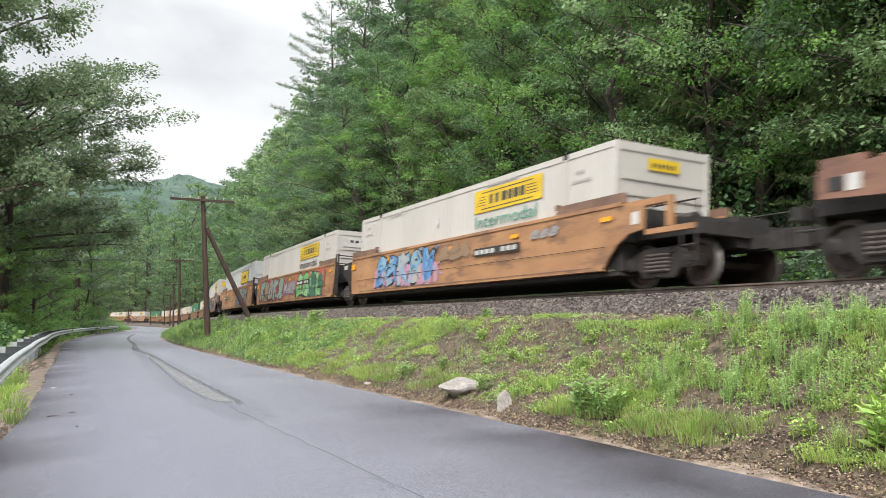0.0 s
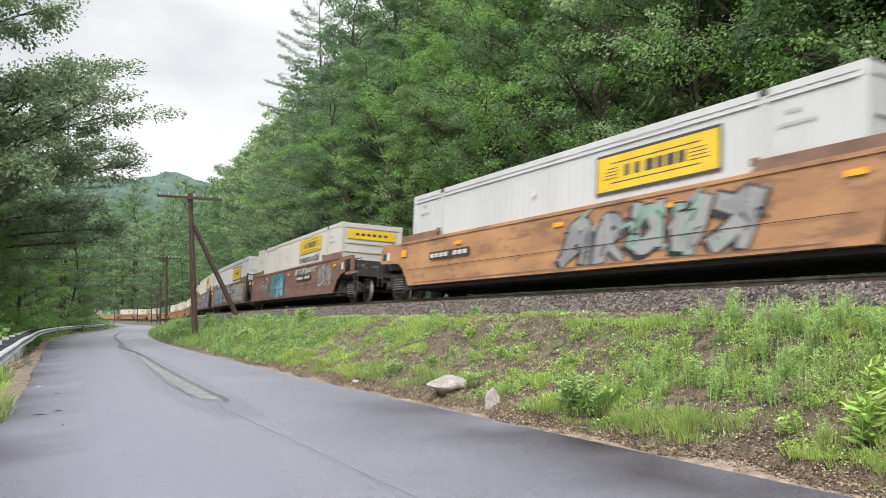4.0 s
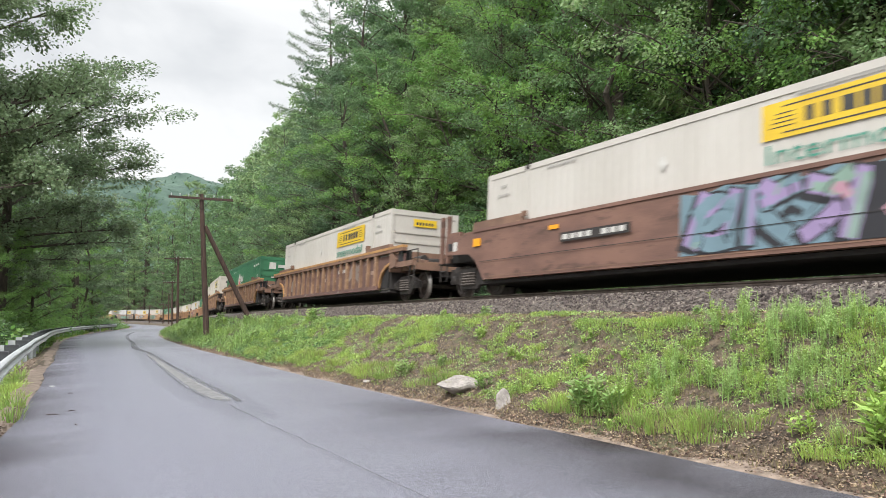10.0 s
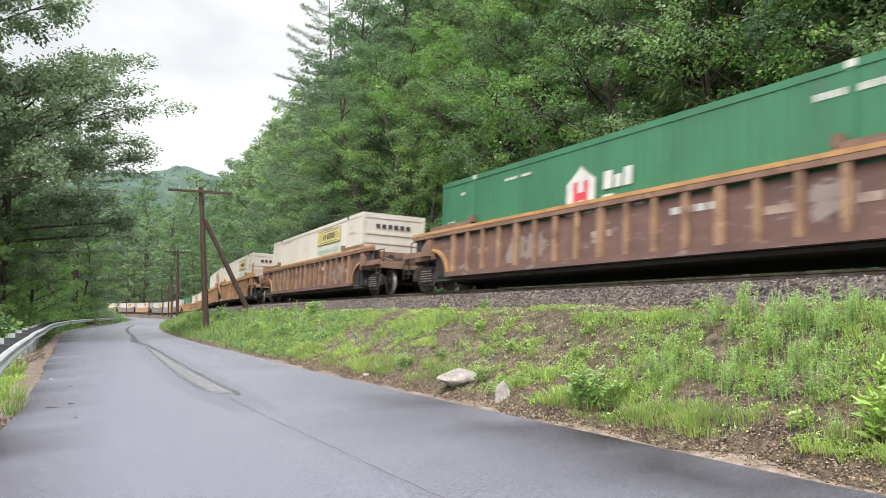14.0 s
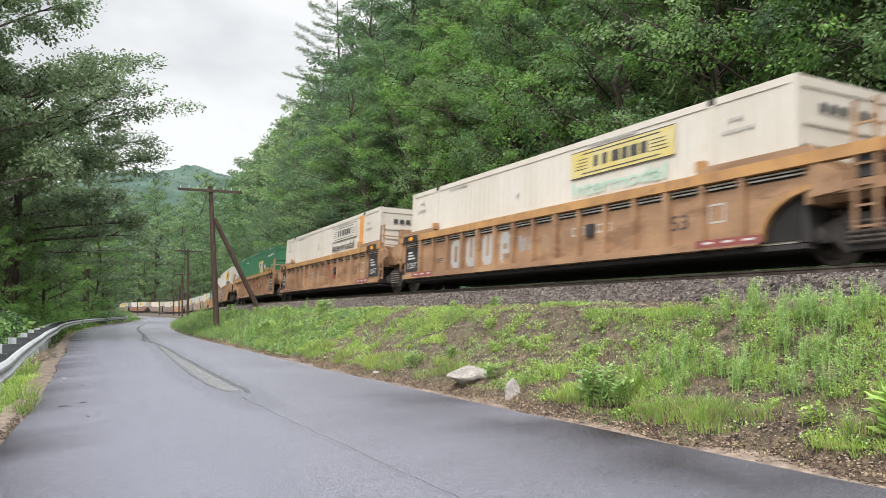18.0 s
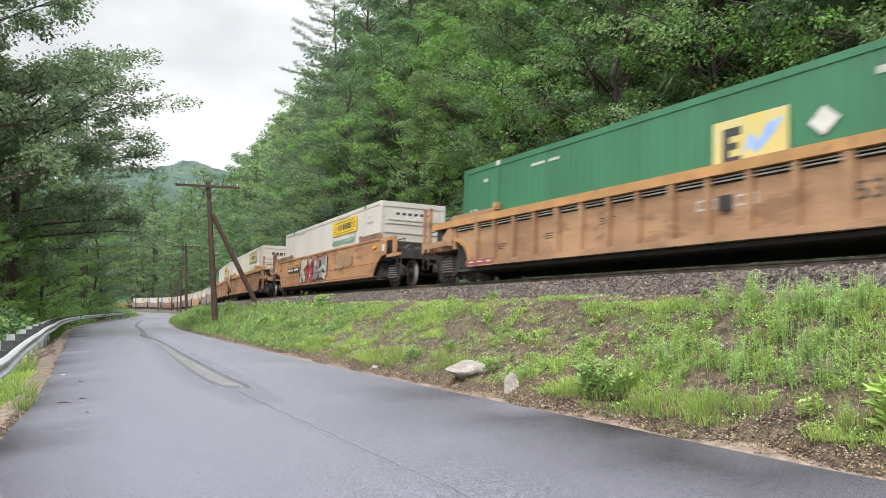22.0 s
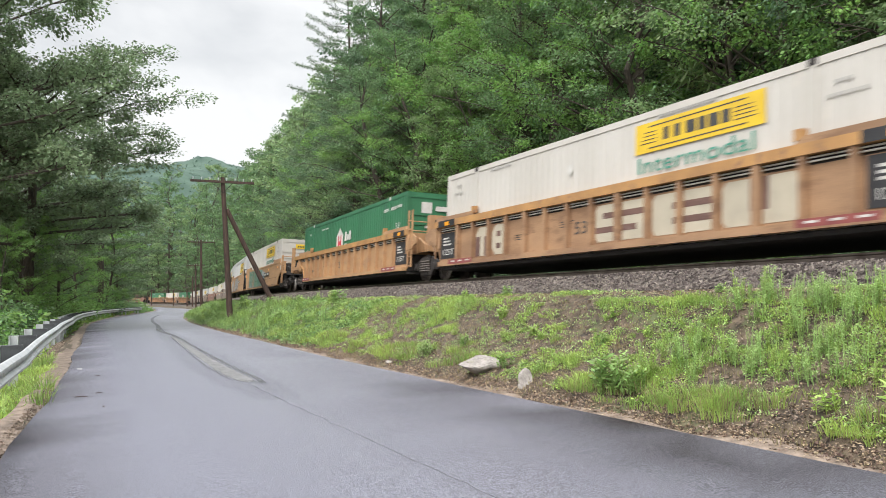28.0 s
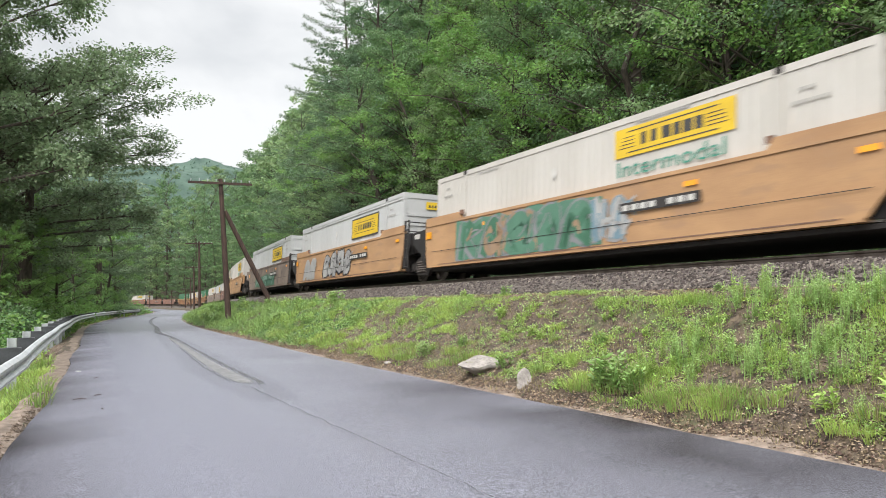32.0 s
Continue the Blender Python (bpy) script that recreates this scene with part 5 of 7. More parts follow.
GRAF = {"black": (0.02, 0.02, 0.025), "lilac": (0.30, 0.225, 0.40), "pink": (0.47, 0.26, 0.33), "blue": (0.10, 0.24, 0.48), "sky": (0.22, 0.38, 0.50), "mint": (0.22, 0.33, 0.27),
        "leaf": (0.16, 0.40, 0.14), "red": (0.36, 0.04, 0.05), "dullred": (0.27, 0.06, 0.045), "silver": (0.29, 0.285, 0.28), "white": (0.38, 0.375, 0.365), "teal": (0.045, 0.15, 0.19), "grey": (0.22, 0.22, 0.23),
        "bottle": (0.05, 0.15, 0.09), "cream": (0.46, 0.41, 0.32), "plum": (0.20, 0.06, 0.16), "chalk": (0.24, 0.19, 0.165), "steel": (0.16, 0.25, 0.30), "fern": (0.085, 0.20, 0.135), "coral": (0.42, 0.11, 0.075), "lime": (0.27, 0.46, 0.22), "sandy": (0.30, 0.20, 0.125)}
for k, c in GRAF.items():
    M["g_" + k] = mat(k + "_spray_paint", c, tuple(x * 0.8 for x in c), 0.6, scale=2.0, bump=0.0, spread=(0.3, 0.7))
CACHE = {}


def shared(key, fn):
    """One mesh for all pieces that look alike."""
    if key not in CACHE:
        CACHE[key] = fn()
    return CACHE[key]


def boxmesh(key, m, *dims, bevel=0.0):
    def make():
        bm = bmesh.new()
        for d in dims:
            box(bm, *d)
        return mesh_of(key, bm, M[m], bevel)
    return shared((key, m, dims, bevel), make)


def lettering(text, size, width, m):
    """Flat letters that stand in the x, z plane and face the road."""
    def make():
        cu = bpy.data.curves.new("lettering", "FONT")
        cu.body, cu.size, cu.extrude, cu.resolution_u = text, size, 0.0015, 3
        ob = new("lettering", cu)
        bpy.context.view_layer.update()
        me = bpy.data.meshes.new_from_object(ob.evaluated_get(bpy.context.evaluated_depsgraph_get()))
        bpy.data.objects.remove(ob)
        xs = [v.co.x for v in me.vertices]
        k = width / (max(xs) - min(xs))
        for v in me.vertices:
            v.co = ((v.co.x - min(xs)) * k, -v.co.z, v.co.y)
        me.materials.clear()
        me.materials.append(M[m])
        return me
    return shared(("lettering", text, size, width, m), make)


def put(name, me, parent, at=(0, 0, 0), label="", rz=0.0):
    ob = part(name, me, None, parent, label)
    ob.matrix_local = pose(*at, 0, 0, rz)
    return ob


# --- containers: 16.15 m long, x towards the travel, floor at z 0.35 over the rail ---
CL, CW, CB, CT = 8.075, 1.295, 0.36, 3.25


def side_wall(m, depth, pitch):
    def make():
        bm = bmesh.new()
        for sgn in (-1, 1):
            prof, x = [], -CL + 0.12
            while x < CL - 0.12 - pitch * 0.5:
                prof += [(x, 0), (x + pitch * 0.30, 0), (x + pitch * 0.42, 1), (x + pitch * 0.88, 1)]
                x += pitch
            prof.append((CL - 0.12, 0))
            lo = [bm.verts.new((x, sgn * (CW - 0.012 - d * depth), CB + 0.14)) for x, d in prof]
            hi = [bm.verts.new((x, sgn * (CW - 0.012 - d * depth), CT - 0.13)) for x, d in prof]
            for i in range(len(prof) - 1):
                bm.faces.new((lo[i], lo[i + 1], hi[i + 1], hi[i]))
        box(bm, -CL + 0.05, CL - 0.05, -CW + 0.08, CW - 0.08, CB + 0.02, CT - 0.03)
        return mesh_of("side_wall", bm, M[m])
    return shared(("side_wall", m, depth, pitch), make)


def sign_bars(x0, x1, z0, z1, m, y, lines=True):
    """A long sign with bars for lettering that is not spelled out, and fine rules round it."""
    def make():
        bm = bmesh.new()
        w, h = x1 - x0, z1 - z0
        r = random.Random(3)
        x = x0 + w * 0.25
        for k, d in enumerate((0.045, 0.05, 0.075, 0.06, 0.075, 0.06)):
            box(bm, x, x + w * d, y, y + 0.002, z0 + h * 0.31, z0 + h * 0.71)
            x += w * (d + (0.045 if k in (0, 1) else 0.02))
        if lines:
            for k in range(4):
                z = z0 + h * (0.30 + 0.12 * k)
                box(bm, x0 + w * 0.05 + k * 0.04, x0 + w * 0.19, y, y + 0.002, z, z + h * 0.03)
                box(bm, x1 - w * 0.21, x1 - w * 0.05 - k * 0.04, y, y + 0.002, z, z + h * 0.03)
            box(bm, x0 + w * 0.12, x1 - w * 0.12, y, y + 0.002, z0 + h * 0.84, z0 + h * 0.88)
            box(bm, x0 + w * 0.12, x1 - w * 0.12, y, y + 0.002, z0 + h * 0.12, z0 + h * 0.16)
        return mesh_of("sign_bars", bm, M[m])
    return shared(("bars", round(x0, 2), round(x1, 2), round(z0, 2), round(z1, 2), m), make)


def panel_xz(m, x0, x1, z0, z1, y, t=0.003):
    return boxmesh("panel", m, (x0, x1, y, y + t, z0, z1))


def poly_xz(key, m, pts, y, t=0.003):
    def make():
        bm = bmesh.new()
        prism(bm, pts, "y", y, y + t)
        return mesh_of(key, bm, M[m])
    return shared((key, m, tuple(pts), y), make)


CONTAINER_LABEL = {
    "banner": "white 53 foot container with yellow banner, sitting in a well car",
    "framed": "clean white container with black-framed yellow sign in a well car",
    "faded": "faded cream container with outlined sign, sitting in a well car",
    "striped": "cream container with a rusty orange stripe in a well car",
    "house": "dark green container with white house emblem in a well car",
    "square": "dark green container with yellow square emblem in a well car",
}


def container(kind, dark=False, front="small"):
    """One container with its rails, posts, castings, end wall and signs."""
    m = {"banner": "white", "framed": "white2", "faded": "cream", "striped": "cream", "house": "green", "square": "green"}[kind]
    root = tagged(new("container"), CONTAINER_LABEL[kind], "container", "containers on the train")
    put("body", side_wall(m, 0.010, 0.28), root)
    for sgn in (-1, 1):
        y0, y1 = sorted((sgn * (CW - 0.06), sgn * CW))
        put("top_rail", boxmesh("top_rail", m, (-CL, CL, y0, y1, CT - 0.14, CT), bevel=0.012), root)
        put("bottom_rail", boxmesh("bottom_rail", m, (-CL, CL, y0, y1, CB, CB + 0.16), bevel=0.012), root)
        if kind == "framed":
            yy = sorted((sgn * (CW - 0.02), sgn * (CW + 0.012)))
            put("roof_rib", boxmesh("roof_rib", m, (-CL, CL, *yy, CT - 0.25, CT - 0.20), bevel=0.008), root)
        for x in (-CL + 0.07, -6.10, 6.10, CL - 0.07):
            yy = sorted((sgn * (CW - 0.10), sgn * (CW + 0.006)))
            put("post", boxmesh("post", m, (x - 0.085, x + 0.085, *yy, CB, CT - 0.004), bevel=0.015), root)
            yy = sorted((sgn * (CW - 0.15), sgn * (CW + 0.012)))
            if abs(x) < 7:
                put("casting", boxmesh("casting", "iron" if m != "green" else "paint_white", (x - 0.09, x + 0.09, *yy, CT - 0.12, CT + 0.006), bevel=0.015), root)
    put("roof", boxmesh("roof", m, (-CL + 0.02, CL - 0.02, -CW + 0.06, CW - 0.06, CT - 0.05, CT - 0.012)), root)
    for sgn in (1, -1):
        x0, x1 = sorted((sgn * (CL - 0.05), sgn * (CL - 0.02)))
        end = put("end_wall", boxmesh("end_wall", m, (x0, x1, -CW + 0.1, CW - 0.1, CB + 0.05, CT - 0.06)), root)
        for z in (0.8, 1.25, 1.7, 2.1, 2.45):
            xx = sorted((sgn * (CL - 0.03), sgn * (CL + 0.012)))
            put("end_rib", boxmesh("end_rib", m, (*xx, -CW + 0.16, CW - 0.16, z - 0.045, z + 0.045), bevel=0.012), end)
        for z0, z1 in ((CB, CB + 0.2), (CT - 0.2, CT - 0.01)):
            xx = sorted((sgn * (CL - 0.06), sgn * (CL + 0.004)))
            put("end_beam", boxmesh("end_beam", m, (*xx, -CW + 0.02, CW - 0.02, z0, z1), bevel=0.015), root)
    y = -CW - 0.011
    if kind in ("banner", "framed", "faded", "striped"):
        if kind == "framed":
            x0, x1, z0, z1 = 1.45, 5.15, 1.98, 2.86
            ban = put("banner", panel_xz("ink", x0, x1, z0, z1, y), root, label="black-framed yellow sign")
            put("banner_field", panel_xz("yellow", x0 + 0.06, x1 - 0.06, z0 + 0.06, z1 - 0.06, y - 0.003), ban)
            put("sign_pattern", sign_bars(x0 + 0.1, x1 - 0.1, z0 + 0.14, z1 - 0.14, "ink", y - 0.005), ban)
        else:
            x0, x1, z0, z1 = 1.45, 5.1, 2.36, 3.0
            bm_ = {"banner": "yellow", "faded": "yellow_old", "striped": "cream"}[kind]
            ban = put("banner", panel_xz(bm_, x0, x1, z0, z1, y), root, label="long yellow sign" if kind == "banner" else "bleached outlined sign")
            put("sign_pattern", sign_bars(x0, x1, z0, z1, "ink", y - 0.003), ban)
            if kind != "banner":
                for zz in (z0, z1 - 0.02):
                    put("sign_rule", panel_xz("ink", x0, x1, zz, zz + 0.02, y - 0.003), ban)
            word = "teal" if kind == "banner" and not dark else "teal_pale" if kind == "faded" else "ink"
            put("lettering", lettering("Intermodal", 0.5, 3.3, word), root, (1.55, y - 0.002, 1.93))
        for x, z, w in ((6.55, 2.72, 0.36), (6.4, 2.50, 0.8), (2.2, 3.05, 1.7), (-5.2, 3.0, 1.2), (-7.4, 2.82, 0.3), (-7.55, 2.58, 0.6)):
            n = max(2, round(w / 0.15))
            for k in range(n):
                put("small_marking", panel_xz("stencil", round(x + w * k / n, 3), round(x + w * (k + 0.7) / n, 3), z, z + 0.06, y + 0.004), root)
        put("placard", poly_xz("placard", "paint_white", [(-1.2, 2.42), (-1.05, 2.25), (-0.95, 2.4), (-1.0, 2.56), (-1.15, 2.56)], y), root)
    if kind == "striped":
        put("stripe", panel_xz("stripe", 5.55, 6.1, CB + 0.6, CT - 0.1, y + 0.002), root, label="rusty orange stripe")
    if kind in ("house", "square"):
        for x, z, w, h in ((5.4, 2.72, 1.5, 0.12), (7.0, 2.75, 0.5, 0.10), (-4.4, 2.82, 1.3, 0.07), (-6.9, 2.75, 0.25, 0.09)):
            n = max(2, round(w / 0.17))
            for k in range(n):
                if k != n // 2 or n < 5:
                    put("small_marking", panel_xz("paint_white", round(x + w * k / n, 3), round(x + w * (k + 0.72) / n, 3), z, z + h, y + 0.014), root)
        put("lettering", lettering("53'", 0.30, 0.50, "paint_white"), root, (6.85, y + 0.012, 1.98))
        put("lettering", lettering("53'", 0.26, 0.42, "paint_white"), root, (-7.65, y + 0.012, 1.85))
    if kind == "house":
        logo = put("emblem", poly_xz("emblem", "paint_white", [(-1.5, 1.45), (-0.4, 1.45), (-0.4, 2.33), (-0.88, 2.62), (-0.95, 2.70), (-1.02, 2.62), (-1.5, 2.3)], y), root, label="white house-shaped emblem")
        for d in ((-1.22, -1.07, 1.62, 2.32), (-0.82, -0.67, 1.62, 2.32), (-1.07, -0.82, 1.88, 2.06)):
            put("emblem_bar", panel_xz("paint_red", *d, y - 0.003), logo)
        for d in ((-0.10, 0.20, 2.02, 2.42), (0.28, 0.52, 2.02, 2.30), (0.60, 0.88, 2.02, 2.42), (-0.10, 0.26, 1.58, 1.90), (0.32, 0.58, 1.58, 1.82), (0.64, 0.92, 1.58, 1.82), (0.98, 1.25, 1.50, 1.82)):
            put("emblem_block", panel_xz("paint_white", *d, y), root)
    if kind == "square":
        q = 2.6
        logo = put("emblem", panel_xz("yellow_old", -0.6 + q, 1.15 + q, 1.62, 2.62, y), root, label="yellow square emblem")
        for d in ((-0.35, -0.18, 1.78, 2.46), (-0.18, 0.1, 2.3, 2.46), (-0.18, 0.02, 2.05, 2.18), (-0.18, 0.1, 1.78, 1.92)):
            put("emblem_bar", panel_xz("ink", d[0] + q, d[1] + q, d[2], d[3], y - 0.003), logo)
        put("emblem_swoosh", poly_xz("swoosh", "paint_blue", [(u + q, v) for u, v in ((0.12, 1.95), (0.3, 2.3), (0.5, 2.1), (0.7, 2.4), (1.05, 2.45), (0.85, 2.2), (0.6, 2.0), (0.45, 1.9), (0.3, 2.05))], y - 0.003), logo)
        put("diamond", poly_xz("diamond", "paint_white", [(1.55 + q, 2.20), (1.85 + q, 2.45), (2.15 + q, 2.20), (1.85 + q, 1.95)], y), root)
    # sign on the end that leads
    x = CL + 0.014
    if kind in ("banner", "framed"):
        if front == "wide":
            es = put("end_sign", boxmesh("end_sign", "yellow", (x, x + 0.003, -1.05, 1.0, 2.6, 2.98)), root)
        elif front == "plain":
            es = put("end_sign", boxmesh("end_sign", "paint_white", (x, x + 0.003, -1.0, 1.0, 2.55, 2.95)), root)
        else:
            es = put("end_sign", boxmesh("end_sign", "yellow", (x, x + 0.003, -0.45, 0.45, 2.68, 2.95)), root)
        wide = front != "small"
        for k in range(6):
            a = (-0.7 + k * 0.24) if wide else (-0.34 + k * 0.115)
            d = 0.15 if wide else 0.07
            put("end_sign_bar", boxmesh("end_sign_bar", "ink", (x + 0.003, x + 0.005, round(a, 3), round(a + d, 3), 2.74, 2.84)), es)
    elif kind == "house":
        es = put("end_emblem", boxmesh("end_emblem", "paint_white", (x, x + 0.003, -0.75, -0.35, 2.5, 2.9)), root)
        put("end_marking", boxmesh("end_marking", "paint_white", (x, x + 0.003, -0.2, 0.35, 2.6, 2.78)), root)
        put("end_marking", boxmesh("end_marking", "paint_white", (x, x + 0.003, -0.6, 0.7, 1.95, 2.03)), root)
    elif kind == "square":
        put("end_emblem", boxmesh("end_emblem", "yellow_old", (x, x + 0.003, -0.5, 0.4, 2.4, 2.85)), root)
    else:
        for k in range(6):
            put("end_marking", boxmesh("end_marking", "ink", (x, x + 0.003, round(-0.75 + k * 0.25, 3), round(-0.58 + k * 0.25, 3), 2.66, 2.82)), root)
    return root


M["small_mark"] = mat("grey_stencil", (0.37, 0.355, 0.335), (0.45, 0.43, 0.40), 0.7, scale=20, bump=0)


# --- trucks ---
def truck_side(sgn):
    def make():
        bm = bmesh.new()
        y0, y1 = sorted((sgn * 0.98, sgn * 1.10))
        out = [(-1.16, 0.36), (-1.16, 0.56), (-0.75, 0.68), (-0.45, 0.78), (0.45, 0.78), (0.75, 0.68), (1.16, 0.56), (1.16, 0.36), (0.68, 0.38), (0.42, 0.16), (-0.42, 0.16), (-0.68, 0.38)]
        prism(bm, out, "y", y0, y1)
        y0, y1 = sorted((sgn * 1.10, sgn * 1.15))
        for x in (-0.87, 0.87):
            box(bm, x - 0.16, x + 0.16, y0, y1, 0.34, 0.60)
        box(bm, -0.36, 0.36, y0, y1, 0.18, 0.26), box(bm, -0.40, 0.40, y0, y1, 0.66, 0.76)
        return mesh_of("side_frame", bm, M["iron"], 0.015)
    return shared(("truck_side", sgn), make)


def spring_mesh():
    def make():
        bm = bmesh.new()
        prof = [(0.26, 0.08)]
        for k in range(5):
            prof += [(0.275 + k * 0.078, 0.10), (0.30 + k * 0.078, 0.115), (0.325 + k * 0.078, 0.10), (0.339 + k * 0.078, 0.085)]
        lathe(bm, prof, "z", 7)
        return mesh_of("spring", bm, M["spring"])
    return shared("spring", make)


M["spring"] = mat("dusty_spring_steel", (0.10, 0.082, 0.07), (0.05, 0.042, 0.037), 0.7, 0.2, scale=5, bump=0.1)


def wheelset_mesh():
    def make():
        bm = bmesh.new()
        for sgn in (-1, 1):
            lathe(bm, [(sgn * a, r) for a, r in ((0.70, 0.08), (0.70, 0.40), (0.695, 0.485), (0.73, 0.485), (0.75, 0.46), (0.835, 0.452), (0.835, 0.38), (0.78, 0.34), (0.77, 0.17), (0.85, 0.13), (0.85, 0.08))], "y", 22)
        lathe(bm, [(-1.06, 0.075), (1.06, 0.075)], "y", 10)
        me = mesh_of("wheelset", bm, M["wheel"], 0, False)
        me.materials.append(M["tread"])
        for f in me.polygons:
            c = f.center
            if math.hypot(c.x, c.z) > 0.44 and 0.72 < abs(c.y) < 0.9:
                f.material_index = 1
        return me
    return shared("wheelset", make)


WHEELS = []


def truck(car, x, unit):
    def bolster():
        bm = bmesh.new()
        box(bm, -0.24, 0.24, -1.08, 1.08, 0.46, 0.72)
        box(bm, -0.35, 0.35, -0.5, 0.5, 0.70, 0.92)
        for s_ in (-1, 1):
            box(bm, s_ * 0.45 - 0.05, s_ * 0.45 + 0.05, -0.85, 0.85, 0.38, 0.50)
        return mesh_of("truck", bm, M["iron"], 0.02)
    tr = put("truck", shared("bolster", bolster), car, (x, 0, 0))
    for sgn in (-1, 1):
        put("side_frame", truck_side(sgn), tr)
        for x_ in (-0.24, 0, 0.24):
            put("spring", spring_mesh(), tr, (x_, sgn * 1.13, 0))
        for dx in (-0.87, 0.87):
            def cap():
                bm = bmesh.new()
                lathe(bm, [(0, 0.13), (0.06, 0.13), (0.09, 0.08)], "y", 14)
                return mesh_of("bearing_cap", bm, M["iron"])
            c = put("bearing_cap", shared("cap", cap), tr, (dx, sgn * 1.10, 0.46), rz=0 if sgn > 0 else 180)
    for dx in (-0.87, 0.87):
        w = put("wheelset", wheelset_mesh(), tr, (dx, 0, 0.46))
        WHEELS.append((w, dx, unit))
    return tr


# --- graffiti: overlapping swollen strokes, outlined; shapes only, no letters ---
STROKES = (
    (((0, 0), (0.10, 0.9), (0.42, 0.30), (0.80, 1.0), (1, 0.05)), ((0.2, 0.1), (0.7, 0.05))),
    (((0.05, 1), (0.10, 0.25), (0.55, 0.02), (0.95, 0.45), (0.70, 0.75)), ((0.85, 1.0), (1.05, 0.15))),
    (((0.10, 0), (0.0, 0.95)), ((1.0, 0.92), (0.25, 0.70), (0.45, 0.35), (0.95, 0.05)), ((0.3, 1.0), (0.6, 0.8))),
    (((1.0, 0.70), (0.55, 1), (0.05, 0.75), (0.45, 0.50), (1.0, 0.40), (0.70, 0.02), (0.0, 0.10)), ((0.0, 0.35), (0.25, 0.2))),
)
STROKES += (
    (((0.0, 0.2), (0.25, 1), (0.95, 0.80)), ((0.2, 0.45), (0.8, 0.62), (1.0, 0.1)), ((0.05, 0.02), (0.6, 0.12))),
    (((0.1, 0), (0.05, 0.8), (0.5, 1.0), (0.95, 0.7), (0.55, 0.45), (0.15, 0.5)), ((0.6, 0.3), (1.05, 0.0))),
    (((0, 0.05), (0.35, 0.95), (0.75, 0.9), (0.85, 0.1)), ((0.05, 0.55), (0.6, 0.3))),
    (((0.3, 0), (0.45, 0.65), (0.2, 1.0)), ((0.7, 0.1), (0.85, 0.9))),
)
GLO, GHI = 0.462, 1.69


def ribbon(bm, pts, wid, y, taper=1.0, slot=0):
    """A flat brush stroke through points, kept within the height of the car's side."""
    pts = [Vector((p[0], 0, p[1])) for p in pts]
    for _ in range(2 if len(pts) > 2 else 0):
        q = [pts[0]]
        for a, b in zip(pts, pts[1:]):
            q += [a.lerp(b, 0.27), a.lerp(b, 0.73)]
        pts = q + [pts[-1]]
    L_, R_ = [], []
    for i, p in enumerate(pts):
        d = (pts[min(i + 1, len(pts) - 1)] - pts[max(i - 1, 0)]).normalized()
        f = i / (len(pts) - 1)
        n = Vector((-d.z, 0, d.x)) * wid * 0.5 * (1 + (taper - 1) * f)
        e = d * wid * 0.35 * (1 if i == len(pts) - 1 else -1 if i == 0 else 0)
        a, b = p + n + e, p - n + e
        L_.append(bm.verts.new((a.x, y, min(GHI, max(GLO, a.z))))), R_.append(bm.verts.new((b.x, y, min(GHI, max(GLO, b.z)))))
    for i in range(len(pts) - 1):
        bm.faces.new((L_[i], R_[i], R_[i + 1], L_[i + 1])).material_index = slot


